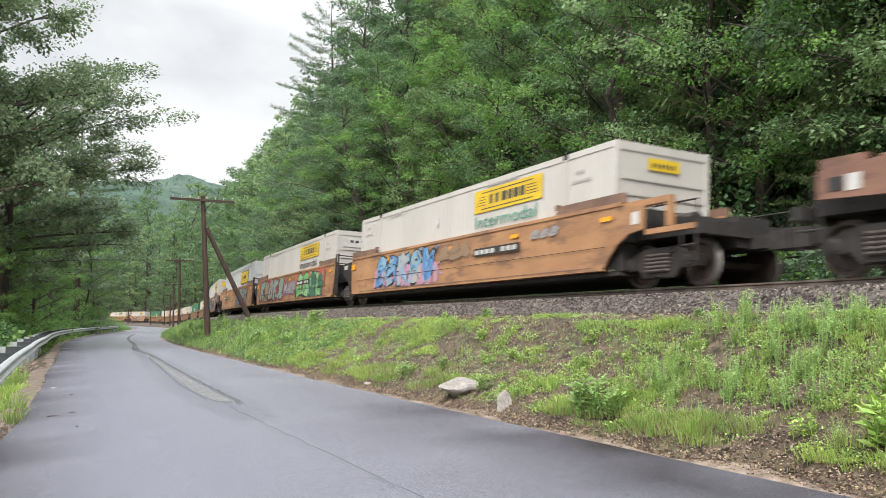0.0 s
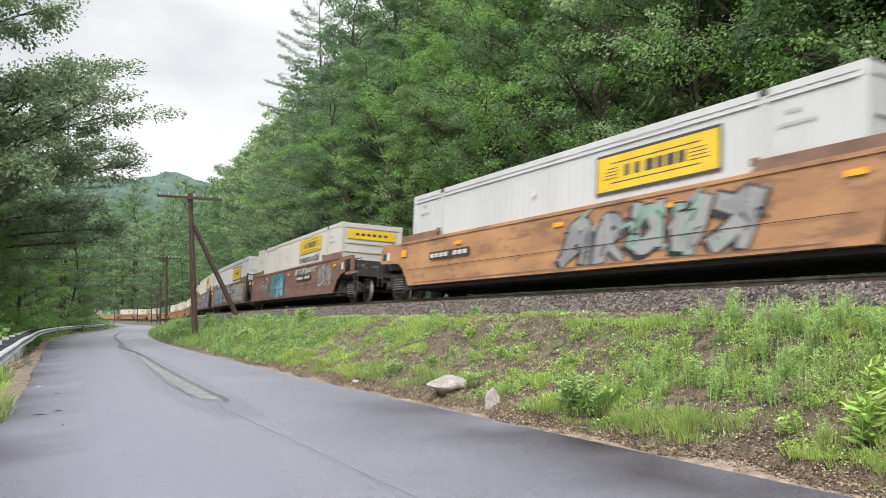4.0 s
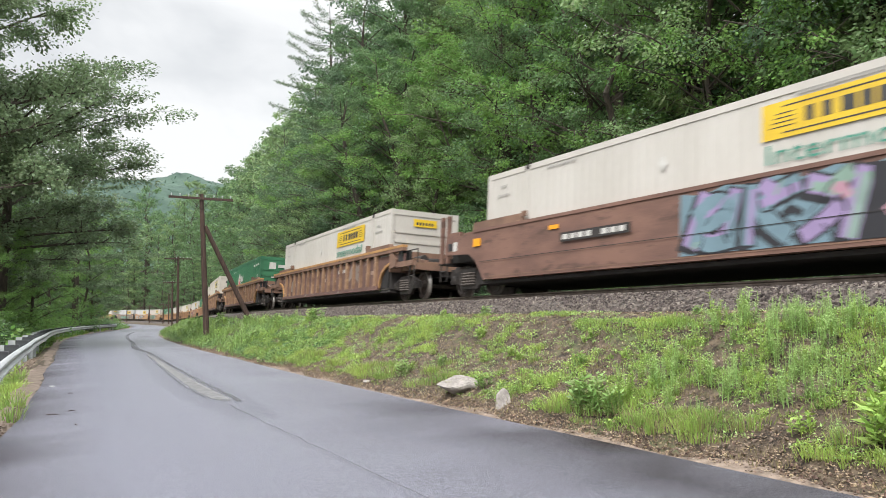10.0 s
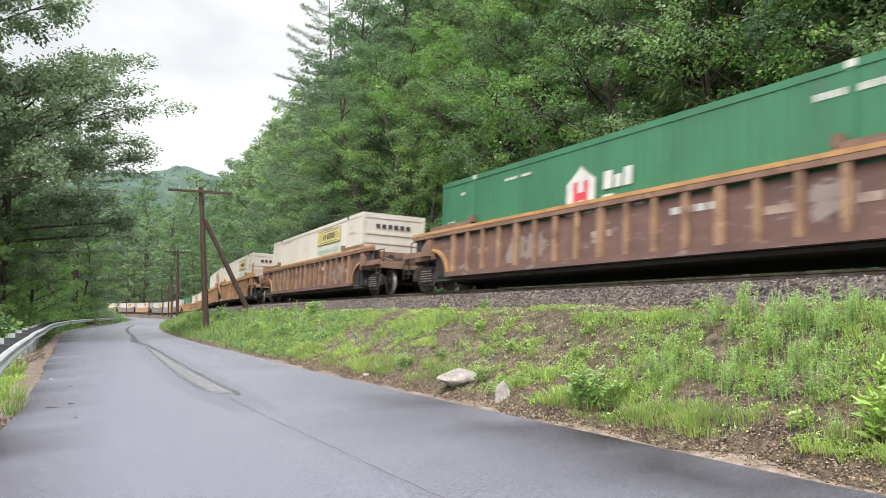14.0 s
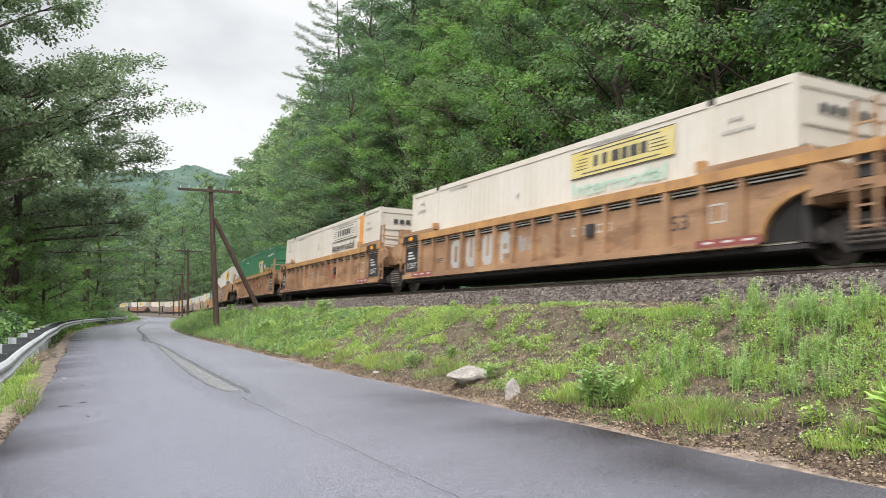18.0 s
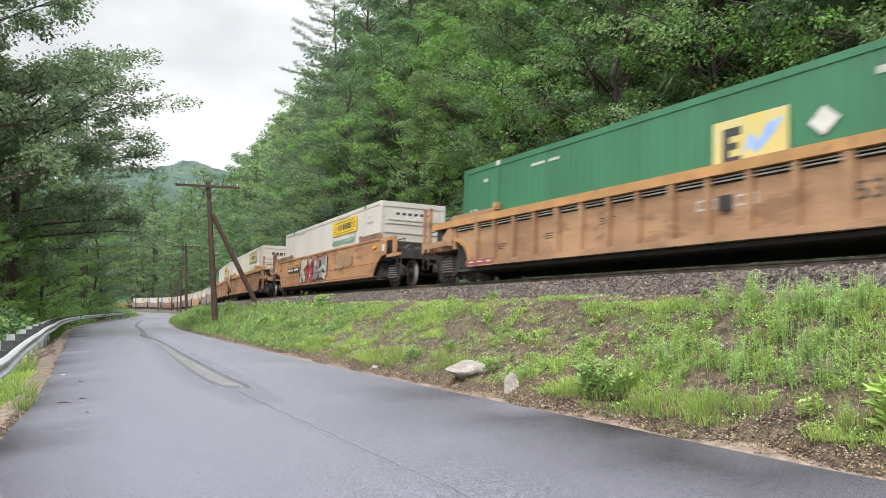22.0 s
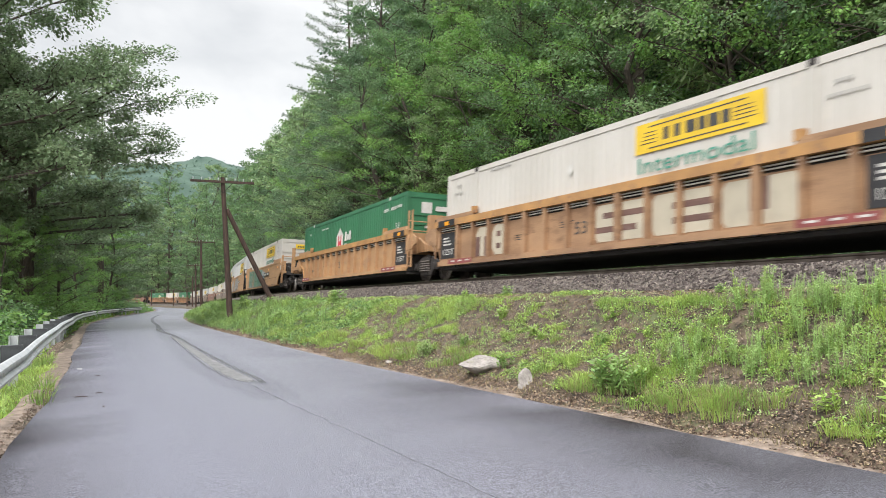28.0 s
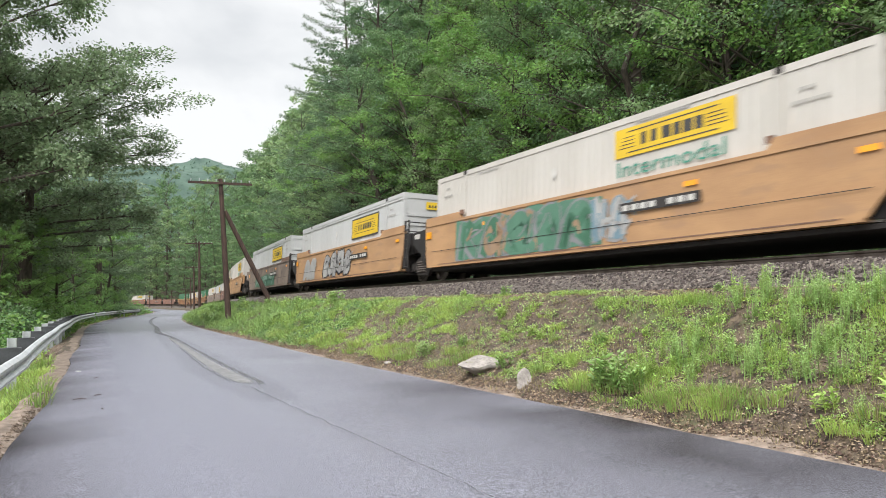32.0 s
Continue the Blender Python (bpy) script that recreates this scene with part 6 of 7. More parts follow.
def graffiti(car, x0, x1, z0, z1, letters, outline, fills, y, back=None, seed=1):
    """One painted piece in several colours; without an outline it is a thin scrawl."""
    r = random.Random(seed)
    names = list(dict.fromkeys([*([outline] if outline else []), *fills, *([back] if back else [])]))
    slot = {f: k for k, f in enumerate(names)}
    bm = bmesh.new()
    if back:
        m_ = 14
        top = [(x0 - 0.25 + (x1 - x0 + 0.5) * k / m_, min(z1 + r.uniform(-0.12, 0.10), GHI)) for k in range(m_ + 1)]
        bot = [(x0 - 0.25 + (x1 - x0 + 0.5) * k / m_, max(z0 - r.uniform(-0.06, 0.08), GLO)) for k in range(m_, -1, -1)]
        prism(bm, top + bot, "y", y + 0.001, y + 0.003)
        for q in bm.faces:
            q.material_index = slot[back]
    cw = (x1 - x0) / len(letters)
    h = z1 - z0
    lean = r.uniform(-0.05, 0.30)
    for i, k in enumerate(letters):
        a, b = x0 + cw * (i + 0.02), cw * 0.96
        up = r.uniform(-0.05, 0.05) * h
        flip = r.random() < 0.35
        shapes = STROKES[(k + r.randrange(2)) % 8]
        if len(shapes) < 3:
            shapes = shapes + STROKES[(k + 3) % 8][:1]
        for j, st in enumerate(shapes):
            f = fills[(i + (j > 1)) % len(fills)]
            pts = [(a + b * (0.12 + 0.76 * (1 - px if flip else px) + lean * (pz - 0.5)), z0 + h * (0.12 + 0.76 * pz) + up) for px, pz in st]
            if not outline:
                ribbon(bm, pts, r.uniform(0.05, 0.10), y - 0.002 - 0.0002 * j, r.uniform(0.6, 1.3), slot[f])
                continue
            wd = min(cw * 0.8, h) * r.uniform(0.26, 0.36)
            tp = r.uniform(0.75, 1.3)
            ribbon(bm, pts, wd * 1.34, y - 0.002, tp, slot[outline])
            ribbon(bm, [(p[0] - wd * 0.40, p[1] - wd * 0.28) for p in pts], wd * 1.12, y - 0.0015, tp, slot[outline])
            ribbon(bm, pts, wd, y - 0.004 - 0.0006 * i - 0.0002 * j, tp, slot[f])
            g = fills[(i + 1) % len(fills)]
            if g != f:
                # a lighter or darker band along the stroke's foot
                ribbon(bm, [(p[0] + wd * 0.12, p[1] - wd * 0.14) for p in pts[:2]], wd * 0.5, y - 0.0044 - 0.0006 * i - 0.0002 * j, tp, slot[g])
        for q in range(3 if outline else 0):
            p = (a + b * r.random(), z0 + h * r.uniform(0.15, 0.85))
            mid = (p[0] + r.uniform(-0.25, 0.25), p[1] + r.uniform(-0.25, 0.25))
            ribbon(bm, [p, mid, (mid[0] + r.uniform(-0.25, 0.25), mid[1] + r.uniform(-0.3, 0.1))], r.uniform(0.025, 0.06), y - 0.0098 - 0.0001 * q, r.uniform(0.3, 1.2), slot[outline])
        for q in range(4 if outline else 0):
            p = (a + b * r.random(), z0 + h * r.uniform(0.1, 0.9))
            far_ = (p[0] + r.uniform(0.08, 0.4), p[1] + r.uniform(-0.3, 0.3))
            ribbon(bm, [p, ((p[0] + far_[0]) / 2, p[1] + 0.08), far_], h * r.uniform(0.05, 0.14), y - 0.0012 if q < 2 else y - 0.0105 - 0.0002 * q, r.uniform(0.2, 1.2), slot[fills[(i + q) % len(fills)]])
    me = mesh_of("graffiti", bm, M["g_" + names[0]])
    for f in names[1:]:
        me.materials.append(M["g_" + f])
    tag = part("graffiti", me, None, car, "spray-painted graffiti in " + " and ".join(names[:2]))
    tag["kind"] = "stuff"


def block_letters(car, cells, z0, z1, m, dark, y):
    """Painted blocks between the posts, with dark slots."""
    for x0, x1, kind in cells:
        w, h = x1 - x0, z1 - z0
        q = 0.24 * w if w < 1 else 0.06 * w
        f = put("painted_block", poly_xz("painted_block", m, [(x0 + q, z0), (x1 - q, z0), (x1, z0 + q), (x1, z1 - q), (x1 - q, z1), (x0 + q, z1), (x0, z1 - q), (x0, z0 + q)], y, 0.004), car, label="pale painted block letter")
        if kind == "s":
            bars = ((0.15, 1.0, 0.62, 0.78), (0.0, 0.82, 0.24, 0.40))
        elif kind == "u":
            bars = ((0.38, 0.62, 0.30, 1.0),)
        elif kind == "o":
            bars = ((0.35, 0.65, 0.22, 0.78),)
        elif kind == "b":
            bars = ((0.32, 0.62, 0.20, 0.38), (0.32, 0.62, 0.60, 0.78))
        elif kind == "e":
            bars = ((0.35, 1.0, 0.24, 0.40), (0.35, 1.0, 0.60, 0.76))
        elif kind == "t":
            bars = ((0.0, 0.34, 0.0, 0.68), (0.66, 1.0, 0.0, 0.68))
        else:
            bars = ((0.35, 1.0, 0.0, 0.30), (0.35, 0.75, 0.45, 0.62))
        for a, b, c, d in bars:
            put("painted_slot", panel_xz(dark, round(x0 + w * a, 3), round(x0 + w * b, 3), round(z0 + h * c, 3), round(z0 + h * d, 3), y - 0.003), f)


# --- well cars ---
SY = 1.47
ENDX, MIDX = 9.30, 9.73


SIDE_END = {
    "front": [(7.95, 0.42), (8.12, 0.62), (8.40, 0.90), (8.75, 1.08), (9.22, 1.14), (9.22, 1.62)],
    "rear": [(7.95, 0.42), (8.12, 0.62), (8.40, 0.90), (8.80, 1.12), (10.25, 1.18), (10.25, 1.64)],
    "shared": [(8.40, 0.42), (8.46, 0.62), (8.54, 0.90), (8.58, 1.10), (8.62, 1.40), (8.62, 1.66)],
}


def smooth_side(car, m, sgn, own_front, own_rear):
    """Smooth plated side in two strakes; over a truck of its own the foot sweeps up, at a shared truck the end is upright."""
    y0, y1 = sorted((sgn * (SY - 0.05), sgn * SY))
    f, r = SIDE_END["front" if own_front else "shared"], [(-x, z) for x, z in SIDE_END["rear" if own_rear else "shared"]][::-1]
    put("lower_panel", poly_xz("lower_panel", m, f[:3] + r[-3:], y0, 0.05), car)
    put("upper_panel", poly_xz("upper_panel", m, f[2:] + [(8.55, 1.74), (-8.55, 1.74)] + r[:-2], y0 + (0.02 if sgn < 0 else -0.02), 0.05), car)
    yy = sorted((sgn * (SY - 0.16), sgn * (SY + 0.004)))
    put("top_chord", boxmesh("top_chord", m, (-8.55, 8.55, *yy, 1.70, 1.78), bevel=0.012), car)
    yy = sorted((sgn * (SY - 0.22), sgn * (SY + 0.008)))
    put("bottom_chord", boxmesh("bottom_chord", m, (r[-1][0] + 0.05, f[0][0] - 0.05, *yy, 0.36, 0.45), bevel=0.012), car)
    for e in (-1, 1):
        yy = sorted((sgn * (SY - 0.10), sgn * (SY - 0.01)))
        xs = [e * 5.95, e * 6.15, e * 8.55, e * 8.6]
        pts = [(xs[0], 1.77), (xs[1], 1.98), (xs[2], 1.98), (xs[3], 1.77)]
        put("end_coaming", poly_xz("end_coaming", m if m == "car_sand" else "chord_dk", pts, yy[0], 0.09), car)
        put("guide", boxmesh("guide", "chord_dk", (e * 6.02 - 0.07, e * 6.02 + 0.07, *yy, 1.9, 2.03), bevel=0.01), car)


def ribbed_side(car, panel, rib, chord, sgn, slot, xf, xr):
    """Panels set back between posts under a deep top chord; slot leaves a gap under the chord."""
    y0, y1 = sorted((sgn * (SY - (0.17 if slot else 0.15)), sgn * (SY - (0.13 if slot else 0.11))))
    top = 1.44 if slot else 1.53
    arch = [(7.45, 0.42), (7.49, 0.60), (7.60, 0.80), (7.80, 0.98), (8.10, 1.12), (8.50, 1.20)]
    plain = [(8.36, 0.42), (8.50, 0.80)]
    fr, re_ = (arch if xf > 9 else plain), (arch if xr > 9 else plain)
    pts = fr + [(xf, 1.22), (xf, top), (-xr, top), (-xr, 1.22)] + [(-x, z) for x, z in re_[::-1]]
    put("side_panel", poly_xz("side_panel", panel, pts, y0, 0.04), car)
    yy = sorted((sgn * (SY - 0.16), sgn * (SY + 0.004)))
    put("top_chord", boxmesh("top_chord", chord if slot else "chord_dk", (-xr - 0.05, xf + 0.05, *yy, 1.60, 1.80 if slot else 1.71), bevel=0.015), car)
    if not slot:
        yz = sorted((sgn * (SY - 0.17), sgn * (SY + 0.012)))
        put("top_flange", boxmesh("top_flange", chord, (-xr - 0.05, xf + 0.05, *yz, 1.714, 1.80), bevel=0.012), car)
    for e in [q for q, far in ((-1, xr), (1, xf)) if far > 9]:
        band = [(e * x, z) for x, z in arch] + [(e * (x - 0.085), z + 0.075) for x, z in arch[::-1]]
        put("arch_trim", poly_xz("arch_trim", chord, band, sorted((sgn * (SY - 0.11), sgn * (SY - 0.04)))[0], 0.07), car, label="worn yellow edge of the truck opening" if not slot else "")
    put("bottom_chord", boxmesh("bottom_chord", rib if slot else panel, (-7.4 if xr > 9 else -8.3, 7.4 if xf > 9 else 8.3, *yy, 0.36, 0.50), bevel=0.015), car)
    n = 15 if slot else 17
    for i in range(n):
        x = -7.0 + 14.0 * i / (n - 1)
        wide = (0.055 if i % 4 else 0.085) if slot else 0.075 if i % 4 else 0.11
        yy = sorted((sgn * (SY - (0.14 if slot else 0.12)), sgn * (SY - 0.01)))
        put("post", boxmesh("post", rib if slot else "rib_worn", (round(x - wide, 3), round(x + wide, 3), *yy, 0.46 if i % 4 else 0.40, 1.62), bevel=0.012), car)
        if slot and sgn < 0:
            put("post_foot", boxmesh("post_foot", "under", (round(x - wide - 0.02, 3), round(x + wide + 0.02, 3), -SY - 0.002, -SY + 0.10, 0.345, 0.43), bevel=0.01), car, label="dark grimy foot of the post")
    if slot:
        def rod():
            bm = bmesh.new()
            tube(bm, [(-8.3, sgn * (SY - 0.11), 0), (8.3, sgn * (SY - 0.11), 0)], 0.017, 8)
            return mesh_of("rod", bm, M["pale_rod"])
        # added dark sheet paints the shade of the gap and hides the container
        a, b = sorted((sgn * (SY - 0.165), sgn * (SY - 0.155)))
        put("slot_backing", boxmesh("slot_backing", "under", (-8.3, 8.3, a, b, 1.445, 1.63)), car, label="dark sheet standing in for the shade in the slot")
        for z in (1.495, 1.56):
            put("rod", shared(("rod", sgn), rod), car, (0, 0, z))
    for e in (-1, 1):
        yy = sorted((sgn * (SY - 0.14), sgn * (SY - 0.0)))
        pts = [(e * 5.85, 1.80), (e * 6.1, 1.92), (e * 8.5, 1.92), (e * 8.55, 1.80)]
        put("end_coaming", poly_xz("end_coaming", "chord_dk" if not slot else rib, pts, yy[0], 0.14), car)
        put("guide", boxmesh("guide", chord if slot else "chord_dk", (e * 5.95 - 0.09, e * 5.95 + 0.09, *yy, 1.86, 2.06), bevel=0.02), car)


def car_end(car, e, m, kind, shared_truck, tall):
    """Deck, bulkhead, coupler, steps and brake gear at one end (e: 1 leads, -1 trails)."""
    reach = 9.35 if shared_truck else 10.75
    body, m = m, ("under" if kind == "smooth" else m)
    a, b = sorted((e * 8.45, e * reach))
    put("end_deck", boxmesh("end_deck", m, (a, b, -0.95, 0.95, 1.02, 1.20), bevel=0.02), car)
    a, b = sorted((e * 8.35, e * 8.5))
    put("bulkhead", boxmesh("bulkhead", m, (a, b, -1.40, 1.40, 0.95, 1.72), bevel=0.02), car)
    a, b = sorted((e * 8.5, e * (reach - 0.1)))
    for yy in ((-1.0, -0.9), (0.9, 1.0)):
        put("side_sill", poly_xz("side_sill", m, [(a, 1.0), (b, 1.0), (b, 1.25), (a + (0 if e < 0 else 0.0), 1.55 if e > 0 else 1.25)] if e > 0 else [(a, 1.0), (b, 1.0), (b, 1.55), (a, 1.25)], yy[0], 0.1), car)
    # sloping gusset from the side down to the deck
    for yy in (-1.45, 1.40) if kind != "smooth" else ():
        pts = [(e * 8.5, 1.05), (e * 9.15, 1.1), (e * 9.15, 1.35), (e * 8.5, 1.72)]
        put("gusset", poly_xz("gusset", m, pts, yy, 0.05), car)
    a, b = sorted((e * 8.6, e * 8.95))
    put("brake_reservoir", shared(("reservoir", e), lambda: (lambda bm: (tube(bm, [(e * 8.8, -0.65, 1.36), (e * 8.8, 0.65, 1.36)], 0.15, 12), mesh_of("brake_reservoir", bm, M["iron"]))[1])(bmesh.new())), car)
    if not shared_truck:
        def coupler():
            bm = bmesh.new()
            box(bm, min(e * 10.7, e * 11.4), max(e * 10.7, e * 11.4), -0.10, 0.10, 0.72, 0.98)
            box(bm, min(e * 11.3, e * 11.72), max(e * 11.3, e * 11.72), -0.20, 0.20, 0.66, 1.02)
            return mesh_of("coupler", bm, M["iron"], 0.03)
        put("coupler", shared(("coupler", e), coupler), car)
        put("end_sill", boxmesh("end_sill", "under" if kind == "smooth" else m, (min(e * 10.6, e * 10.8), max(e * 10.6, e * 10.8), -1.35, 1.35, 0.92, 1.14), bevel=0.02), car)

        def step_():
            bm = bmesh.new()
            tube(bm, [(e * 10.25, 0, 1.05), (e * 10.25, 0, 0.42), (e * 10.65, 0, 0.42), (e * 10.65, 0, 1.05)], 0.022, 6)
            tube(bm, [(e * 10.25, 0, 0.72), (e * 10.65, 0, 0.72)], 0.022, 6)
            return mesh_of("step", bm, M["iron"])
        for yy in (-1.36, 1.36):
            put("step", shared(("steps", e), step_), car, (0, yy, 0))

        if kind == "smooth":
            px = 8.84 if e > 0 else 9.5
            put("placard", boxmesh("placard", "paint_white", (min(e * px, e * (px + 0.24)), max(e * px, e * (px + 0.24)), -1.458, -1.453, 1.26, 1.52)), car, label="white end placard")
            put("end_frame", boxmesh("end_frame", body, (min(e * 8.6, e * 9.22), max(e * 8.6, e * 9.22), -1.40, -1.28, 1.60, 1.76), bevel=0.015), car)
            for d in ((9.24, 9.98, 1.62, 1.75), (9.86, 9.98, 1.14, 1.615), (9.24, 10.62, 1.02, 1.13)) if e > 0 else ((9.45, 10.22, 1.66, 1.82),):
                put("end_frame", boxmesh("end_frame", body, (min(e * d[0], e * d[1]), max(e * d[0], e * d[1]), -1.42, -1.29, d[2], d[3]), bevel=0.015), car)
            if e < 0:
                put("slot", panel_xz("panel_black", -10.05, -9.78, 1.28, 1.50, -SY + 0.012), car)
        else:
            put("valve_box", boxmesh("valve_box", "panel_black", (min(e * 9.25, e * 9.6), max(e * 9.25, e * 9.6), -1.4, -1.05, 1.26, 1.62), bevel=0.02), car)
        put("brake_cylinder", shared(("cylinder", e), lambda: (lambda bm: (tube(bm, [(e * 9.35, -0.75, 1.34), (e * 10.0, -0.75, 1.34)], 0.14, 12), mesh_of("brake_cylinder", bm, M["iron"]))[1])(bmesh.new())), car)
        put("drawbar_housing", boxmesh("drawbar_housing", "under", (min(e * 9.6, e * 10.72), max(e * 9.6, e * 10.72), -0.42, 0.42, 0.74, 1.34), bevel=0.04), car)

        def rail_():
            bm = bmesh.new()
            tube(bm, [(e * 9.2, 0, 1.2), (e * 9.2, 0, 1.62), (e * 10.5, 0, 1.62), (e * 10.5, 0, 1.1)], 0.02, 6)
            tube(bm, [(e * 9.85, 0, 1.1), (e * 9.85, 0, 1.62)], 0.02, 6)
            return mesh_of("handrail", bm, M["iron"])
        for yy in (-1.2, 1.2):
            put("handrail", shared(("handrail", e), rail_), car, (0, yy, 0))
    if kind != "smooth" and not shared_truck:
        a, b = sorted((e * 8.6, e * 10.6))
        for yy in ((-1.42, -1.32), (1.32, 1.42)):
            put("step_beam", boxmesh("step_beam", m, (a, b, *yy, 1.06, 1.24), bevel=0.012), car)
    lm = m if kind != "smooth" else body if tall and e > 0 else "under"
    if tall and e < 0 and not shared_truck:
        # tall pairs of posts at the trailing end
        for yy in (-1.38, 1.38):
            for x in (10.12, 10.52):
                put("stanchion", boxmesh("stanchion", "car_dark" if kind == "smooth" else m, (min(e * x, e * (x + 0.12)), max(e * x, e * (x + 0.12)), yy - 0.05, yy + 0.05, 0.95, 2.35), bevel=0.01), car)
    if e > 0 and (shared_truck or kind == "slotted" or tall):
        # ladder with a guard frame at the leading end
        x0, x1 = (8.70, 9.06) if shared_truck else (9.30, 9.68)

        def ladder_():
            bm = bmesh.new()
            for x in (x0, x1):
                box(bm, x - 0.03, x + 0.03, -1.46, -1.41, 0.45, 2.45 if kind == "slotted" else 2.12)
            for z in (0.50, 0.82, 1.14, 1.46, 1.78, 2.08):
                box(bm, x0, x1, -1.45, -1.42, z - 0.018, z + 0.018)
            return mesh_of("ladder", bm, M[lm], 0.006)
        put("ladder", shared(("ladder", lm, x0), ladder_), car)

        def guard_():
            bm = bmesh.new()
            for z in (1.72, 2.05):
                tube(bm, [(x1, -1.41, z), (x1, -0.2, z)], 0.022, 6)
            tube(bm, [(x1, -0.2, 1.1), (x1, -0.2, 2.05)], 0.022, 6)
            tube(bm, [(x1, -0.8, 1.1), (x1, -0.8, 2.05)], 0.022, 6)
            return mesh_of("guard_rail", bm, M[lm])
        put("guard_rail", shared(("guard", lm, x1), guard_), car)
        if kind == "slotted":
            put("brake_housing", boxmesh("brake_housing", m, (x0 + 0.10, x1 + 0.06, -0.78, -0.12, 1.2, 2.32), bevel=0.03), car)
            put("brake_opening", boxmesh("brake_opening", "under", (x1 + 0.055, x1 + 0.066, -0.62, -0.26, 1.60, 2.15)), car)
        else:
            def brake():
                bm = bmesh.new()
                lathe(bm, [(x1 + 0.02, 0.24), (x1 + 0.06, 0.27), (x1 + 0.10, 0.24)], "x", 16, (0, -0.55, 1.80))
                box(bm, x1 - 0.10, x1 + 0.02, -0.72, -0.38, 1.2, 1.98)
                return mesh_of("hand_brake", bm, M[lm], 0.01)
            put("hand_brake", shared(("brake", lm, x1), brake), car)
    if shared_truck:
        # dark casting that slopes down past the shared truck; on smooth cars its black paints recess shade
        long_ = e < 0
        pts = [(e * 8.64, 0.46), (e * 8.78, 0.50), (e * 9.02, 0.86), (e * (9.72 if long_ else 9.25), 1.22), (e * (9.72 if long_ else 9.25), 1.60), (e * 8.64, 1.66)]
        if kind == "slotted":
            pts = [(e * 8.62, 0.62), (e * 8.70, 0.90), (e * 8.95, 1.12), (e * 9.45, 1.24), (e * 9.45, 1.46), (e * 9.1, 1.60), (e * 8.62, 1.64)]
        for yy in (-1.43, 1.38):
            put("end_casting", poly_xz("end_casting", m if kind == "slotted" else "recess_shade", pts, yy, 0.05), car)
        if long_ and kind != "slotted":
            put("placard", boxmesh("placard", "small_mark", (-9.55, -9.15, -1.438, -1.433, 1.38, 1.54)), car, label="pale end placard")


PAINT = {"car_orange": "faded orange-brown", "car_rust": "rusty brown", "car_dark": "dark brown", "car_maroon": "maroon", "car_tan": "weathered tan", "car_sand": "sandy brown", "car_grey": "sooty grey-brown"}


def car_label(kind, m, tags):
    if kind == "ribbed":
        return "maroon ribbed well car with worn yellow top chord on the track"
    what = "smooth-sided well car" if kind == "smooth" else "slotted-side well car"
    if any(q[0] == "blocks" for q in tags):
        return PAINT[m] + " " + what + " with pale painted blocks"
    tags = [q for q in tags if q[0] != "marks"]
    if tags:
        return PAINT[m] + " " + what + " with " + tags[0][6][0] + " graffiti, on the track"
    return PAINT[m] + " " + what + ", rolling on the track"


def ruled_frame(car, x0, x1, z0, z1, y):
    """A stencilled frame of four thin pale lines."""
    for d in ((x0, x1, z1 - 0.035, z1), (x0, x1, z0, z0 + 0.035), (x0, x0 + 0.035, z0 + 0.035, z1 - 0.035), (x1 - 0.035, x1, z0 + 0.035, z1 - 0.035)):
        put("stencil_line", panel_xz("small_mark", *[round(q, 3) for q in d], y), car)


